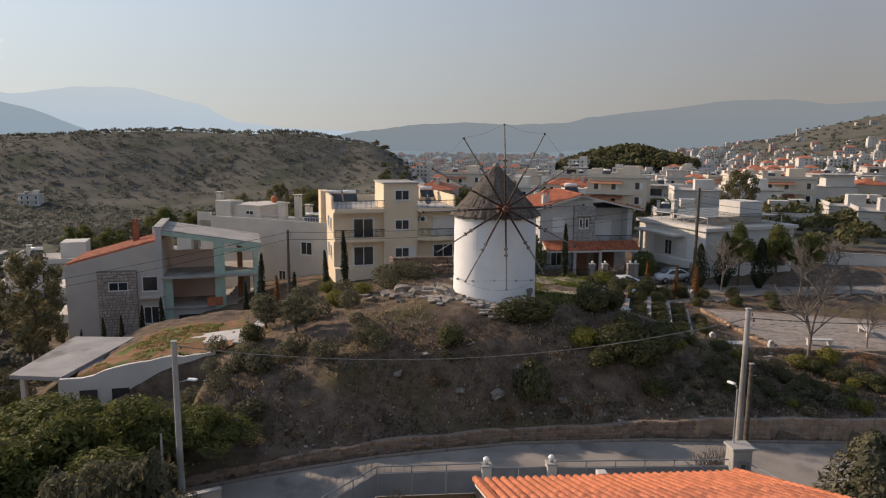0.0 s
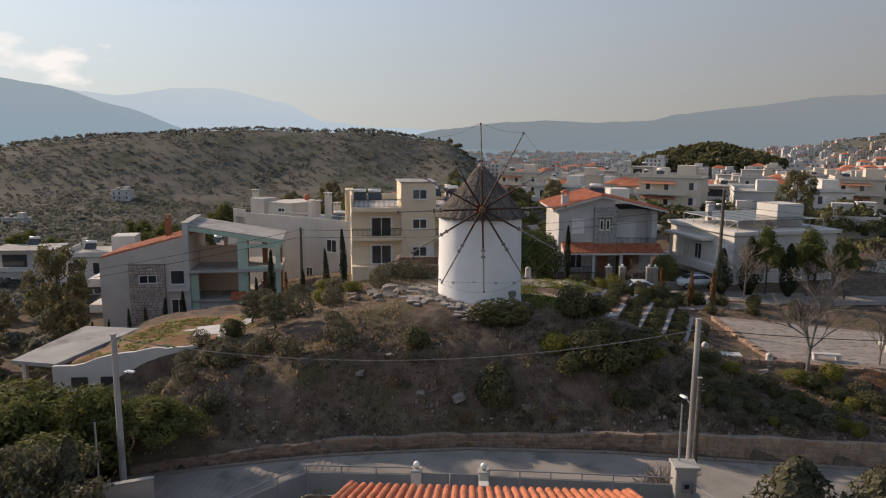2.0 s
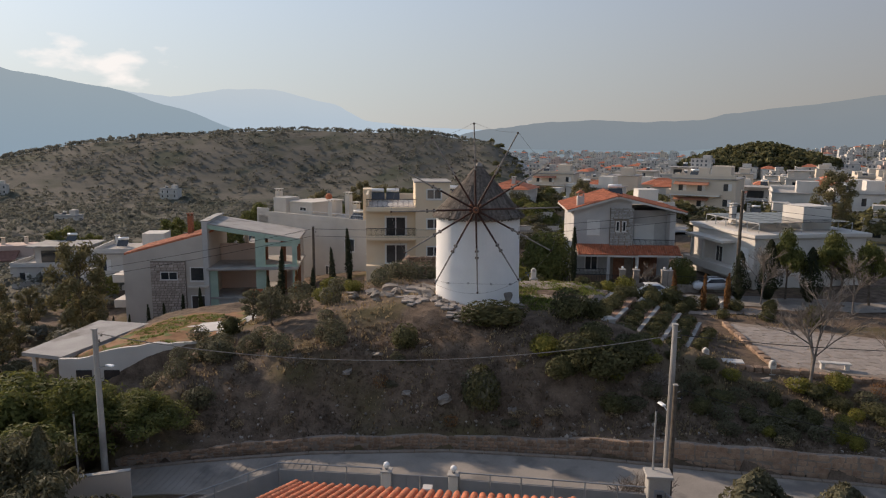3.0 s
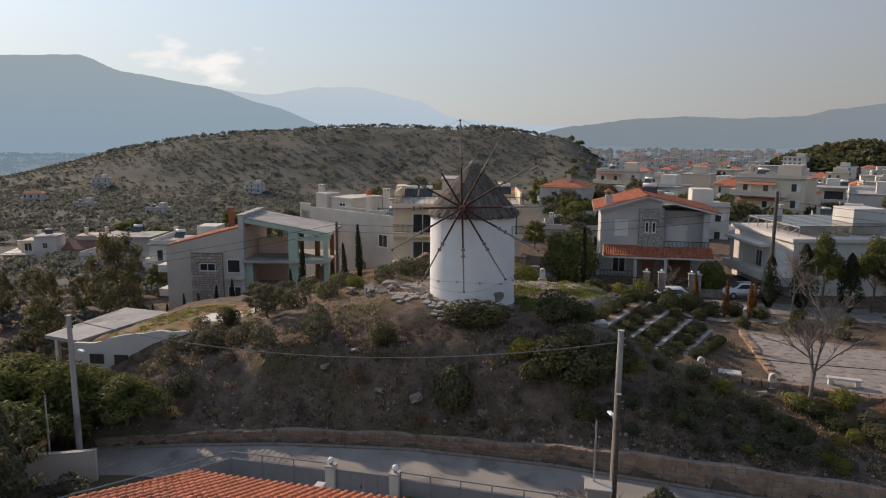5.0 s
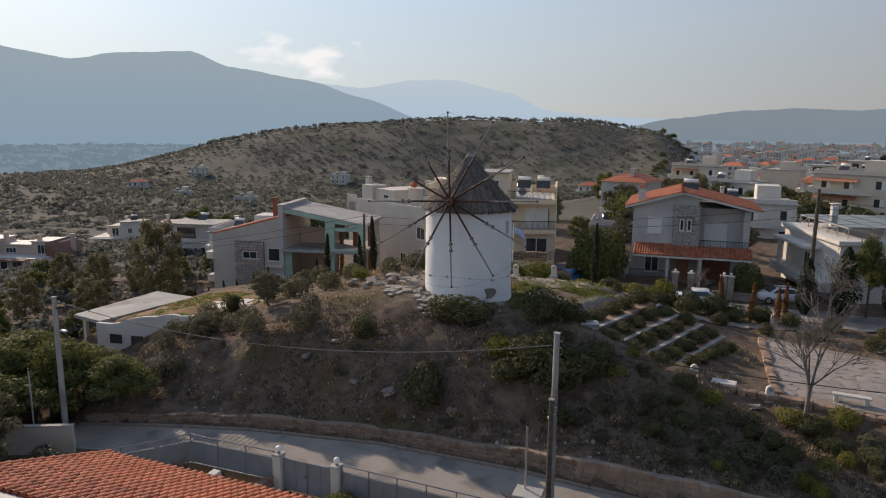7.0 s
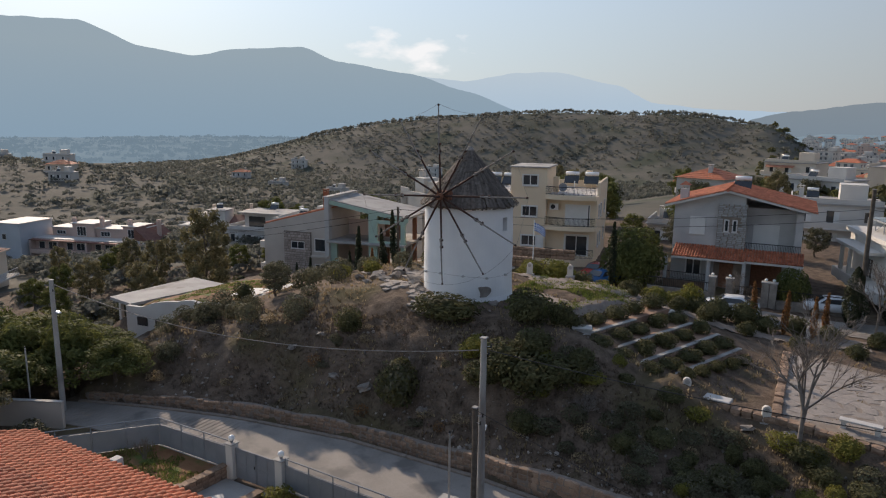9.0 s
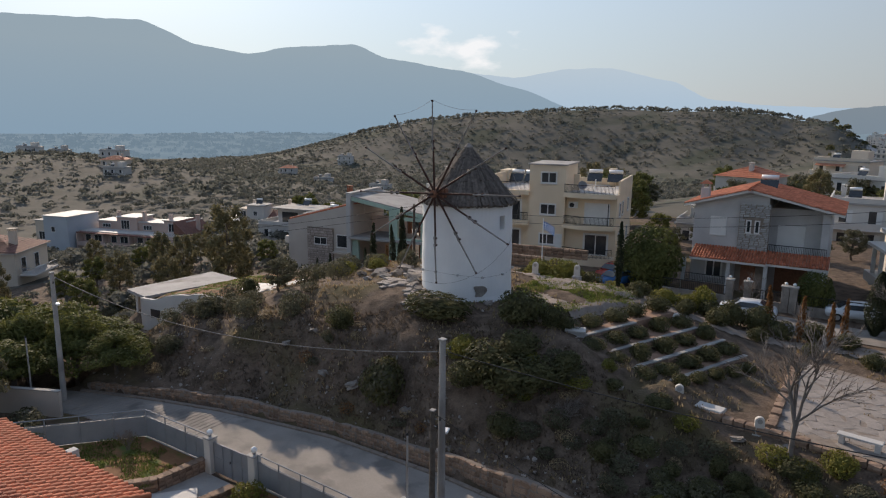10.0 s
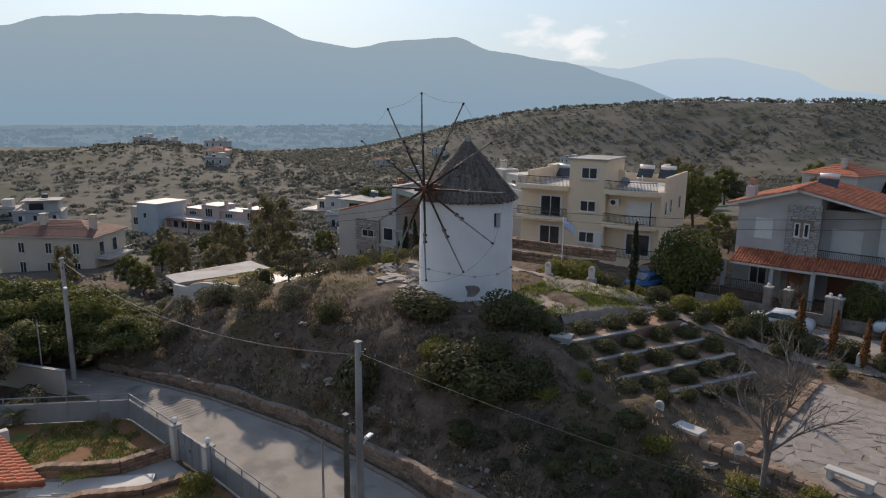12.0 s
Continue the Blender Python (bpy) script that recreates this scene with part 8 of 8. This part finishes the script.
# ---- grass ----
def grass(name, area, n, mat, label, size=0.14, zf=None, seed=8):
    rs = np.random.RandomState(seed)
    vs, fs = [], []
    (x0, x1), (y0, y1), test = area
    for i in range(n):
        x, y = rs.uniform(x0, x1), rs.uniform(y0, y1)
        if not test(x, y):
            continue
        z = zf(x, y) if zf else ground(x, y)
        for k in range(3):
            a, s = rs.uniform(0, 6.28), size * rs.uniform(0.5, 1.4)
            ox, oy = rs.normal(0, 0.06, 2)
            i0 = len(vs)
            w = 0.25 * s
            vs += [(x + ox - w * math.cos(a), y + oy - w * math.sin(a), z - 0.01), (x + ox + w * math.cos(a), y + oy + w * math.sin(a), z - 0.01), (x + ox + 0.4 * s * math.sin(a), y + oy - 0.4 * s * math.cos(a), z + s)]
            fs.append((i0, i0 + 1, i0 + 2))
    return tagged(data_part(name, vs, fs, mat), label, "grass", kind="stuff")


grass("grass", ((11, 19.5), (51, 61), lambda x, y: math.hypot(x - MILL[0], y - MILL[1]) > 3.4 and terrace_uv(x, y)[1] < -3.3 and fbm(x, y, 0.35) > -0.15), 7000, M_GRASS, "short green grass beside the windmill")
grass("slope_brush", ((-11, 35), (39, 49), lambda x, y: 0.3 < y - along(WALL_LINE, x) < 7.5 and fbm(x, y, 0.35) > -0.22), 15000, M_BRUSH, "matted dead brush and weeds over the cut slope", 0.13, None, 19)
grass("dry_grass", ((-12, 34), (41, 66), lambda x, y: y > along(WALL_LINE, x) + 0.4 and fbm(x, y, 0.3) > 0.05), 9000, M_DRY, "thin dry grass over the mound", 0.17, None, 9)
grass("lawn_grass", ((-5, 5), (26.5, 33.8), lambda x, y: x > -4.5 + (y - 27) * 0.4 * -1 + 0 and fbm(x, y, 0.5) > -0.1 and y < 33.6 and x > (y - 33.6) * 0.8 - 0.2), 9000, M_GRASS, "patches of green grass on the lawn", 0.09, lambda x, y: -5.32, 10)
grass("lawn_grass", ((9.2, 17.8), (26.5, 33.4), lambda x, y: fbm(x, y, 0.5) > -0.05), 4000, M_GRASS, "patches of green grass beside the steps", 0.09, lambda x, y: -5.38, 11)
grass("deck_grass", ((-20, -9.5), (48.5, 57), lambda x, y: fbm(x, y, 0.3) > -0.1 and not (-14.2 < x < -10 and 51 < y < 54) and x > -20 + (y - 47.7) * 0.3 and y < 56.4), 7000, M_GRASS, "green grass on the planted roof deck", 0.11, lambda x, y: ground(x, y) + 0.06, 12)


# ---- cars, flag ----
def make_car(x, y, z, turn, paint, label):
    c = thing("car", pose(x, y, z, 0, 0, turn), label, "car", "parked cars")
    side = [(-2.05, 0.35), (-2.1, 0.75), (-1.95, 0.92), (-1.2, 0.98), (-0.55, 1.42), (0.75, 1.46), (1.55, 1.05), (1.95, 0.98), (2.08, 0.6), (2.0, 0.3)]
    bm = bmesh.new()
    l = [bm.verts.new((px, -0.82, pz)) for px, pz in side]
    r = [bm.verts.new((px, 0.82, pz)) for px, pz in side]
    bm.faces.new(l), bm.faces.new(r[::-1])
    for i in range(len(side)):
        bm.faces.new((l[i], r[i], r[(i + 1) % len(side)], l[(i + 1) % len(side)]))
    bmesh.ops.recalc_face_normals(bm, faces=bm.faces)
    for v in bm.verts:
        if v.co.z > 1.1:
            v.co.y *= 0.82
    bmesh.ops.bevel(bm, geom=bm.edges[:], offset=0.06, segments=2, affect="EDGES")
    body = part("body", bm, paint, c, smooth_faces=True)
    for s in (-1, 1):
        bm = bmesh.new()
        q = [bm.verts.new(p) for p in ((-1.0, s * 0.825, 1.0), (1.35, s * 0.825, 1.02), (0.7, s * 0.70, 1.38), (-0.5, s * 0.70, 1.36))]
        f = bm.faces.new(q)
        r_ = bmesh.ops.extrude_face_region(bm, geom=[f])
        bmesh.ops.translate(bm, vec=(0, s * 0.025, 0.01), verts=[v for v in r_["geom"] if isinstance(v, bmesh.types.BMVert)])
        part("side_window", bm, M_WINDOW, body)
        for wx in (-1.28, 1.3):
            bm = bmesh.new()
            rod(bm, (wx, s * 0.66, 0.31), (wx, s * 0.86, 0.31), 0.31, seg=18)
            w = part("wheel", bm, M_RAIL, c, "black tyre")
            bm = bmesh.new()
            rod(bm, (wx, s * 0.86, 0.31), (wx, s * 0.875, 0.31), 0.19, seg=14)
            part("rim", bm, M_STEEL, w)
    for pts in (((-1.22, 1.02), (-0.62, 1.39)), ((1.48, 1.1), (0.86, 1.42))):
        (xa, za), (xb, zb) = pts
        s = 0.03 if xa > 0 else -0.03
        bm = bmesh.new()
        q = [bm.verts.new(p) for p in ((xa + s, -0.68, za + 0.03), (xa + s, 0.68, za + 0.03), (xb + s, 0.58, zb + 0.03), (xb + s, -0.58, zb + 0.03))]
        f = bm.faces.new(q)
        r_ = bmesh.ops.extrude_face_region(bm, geom=[f])
        bmesh.ops.translate(bm, vec=(s * 0.4, 0, 0.012), verts=[v for v in r_["geom"] if isinstance(v, bmesh.types.BMVert)])
        part("windscreen", bm, M_WINDOW, body)


M_CARW = material("white_car_paint", (0.62, 0.64, 0.66), (0.66, 0.68, 0.70), 0.5, 0.25, 0.0, 4.0, spec=0.5)
M_CARR = material("red_car_paint", (0.28, 0.03, 0.025), (0.32, 0.04, 0.03), 0.5, 0.25, 0.0, 4.0, spec=0.5)
M_CARB = material("blue_car_paint", (0.03, 0.10, 0.25), (0.04, 0.13, 0.30), 0.5, 0.25, 0.0, 4.0, spec=0.5)
make_car(24.6, 69.3, -2.88, 2, M_CARW, "white hatchback parked on the back street")
make_car(11.3, 76.5, -2.95, 80, M_CARR, "red car parked beside the flats")
make_car(12.6, 73.6, -2.95, 70, M_CARB, "blue car parked beside the flats")
make_car(31.6, 73.6, -2.95, 10, M_CARW, "dark-windowed pale car in the villa drive")

M_FLAGB = material("flag_blue_cloth", (0.02, 0.12, 0.42), (0.03, 0.16, 0.50), 3.0, 0.8, 0.1, 30.0)
M_FLAGW = material("flag_white_cloth", (0.72, 0.73, 0.75), (0.78, 0.79, 0.80), 3.0, 0.8, 0.1, 30.0)
fp = thing("flagpole", pose(8.9, 65.3, 0), "white flagpole flying a blue and white striped flag", "flagpole")
bm = bmesh.new()
rod(bm, (0, 0, -1.0), (0, 0, 3.95), 0.05, 0.035, 10)
part("pole", bm, M_GLOBE, fp)
FW, FH = 1.05, 0.68


def cloth(u, v):
    return (0.04 + FW * u * 0.93, 0.09 * math.sin(u * 7 + v * 1.5) * u, 3.7 - FH * (1 - v) - 0.38 * u * u - 0.12 * u)


flag = None
for k in range(9):
    vs, fs = [], []
    canton = k >= 4
    u0 = 0.37 if canton else 0.0
    for i in range(13):
        u = lerp(u0, 1, i / 12)
        vs += [cloth(u, k / 9), cloth(u, (k + 1) / 9)]
    fs = [(2 * i, 2 * i + 2, 2 * i + 3, 2 * i + 1) for i in range(12)]
    ob = data_part("stripe", vs, fs, M_FLAGB if k % 2 == 0 else M_FLAGW, fp)
for u0, u1, v0, v1, mm in ((0, 0.148, 0.444, 0.666, 0), (0.222, 0.37, 0.444, 0.666, 0), (0, 0.148, 0.778, 1, 0), (0.222, 0.37, 0.778, 1, 0), (0.148, 0.222, 0.444, 1, 1), (0, 0.148, 0.666, 0.778, 1), (0.222, 0.37, 0.666, 0.778, 1)):
    vs = [cloth(lerp(u0, u1, i / 3), v) for i in range(4) for v in (v0, v1)]
    data_part("canton_field", vs, [(2 * i, 2 * i + 2, 2 * i + 3, 2 * i + 1) for i in range(3)], M_FLAGW if mm else M_FLAGB, fp)
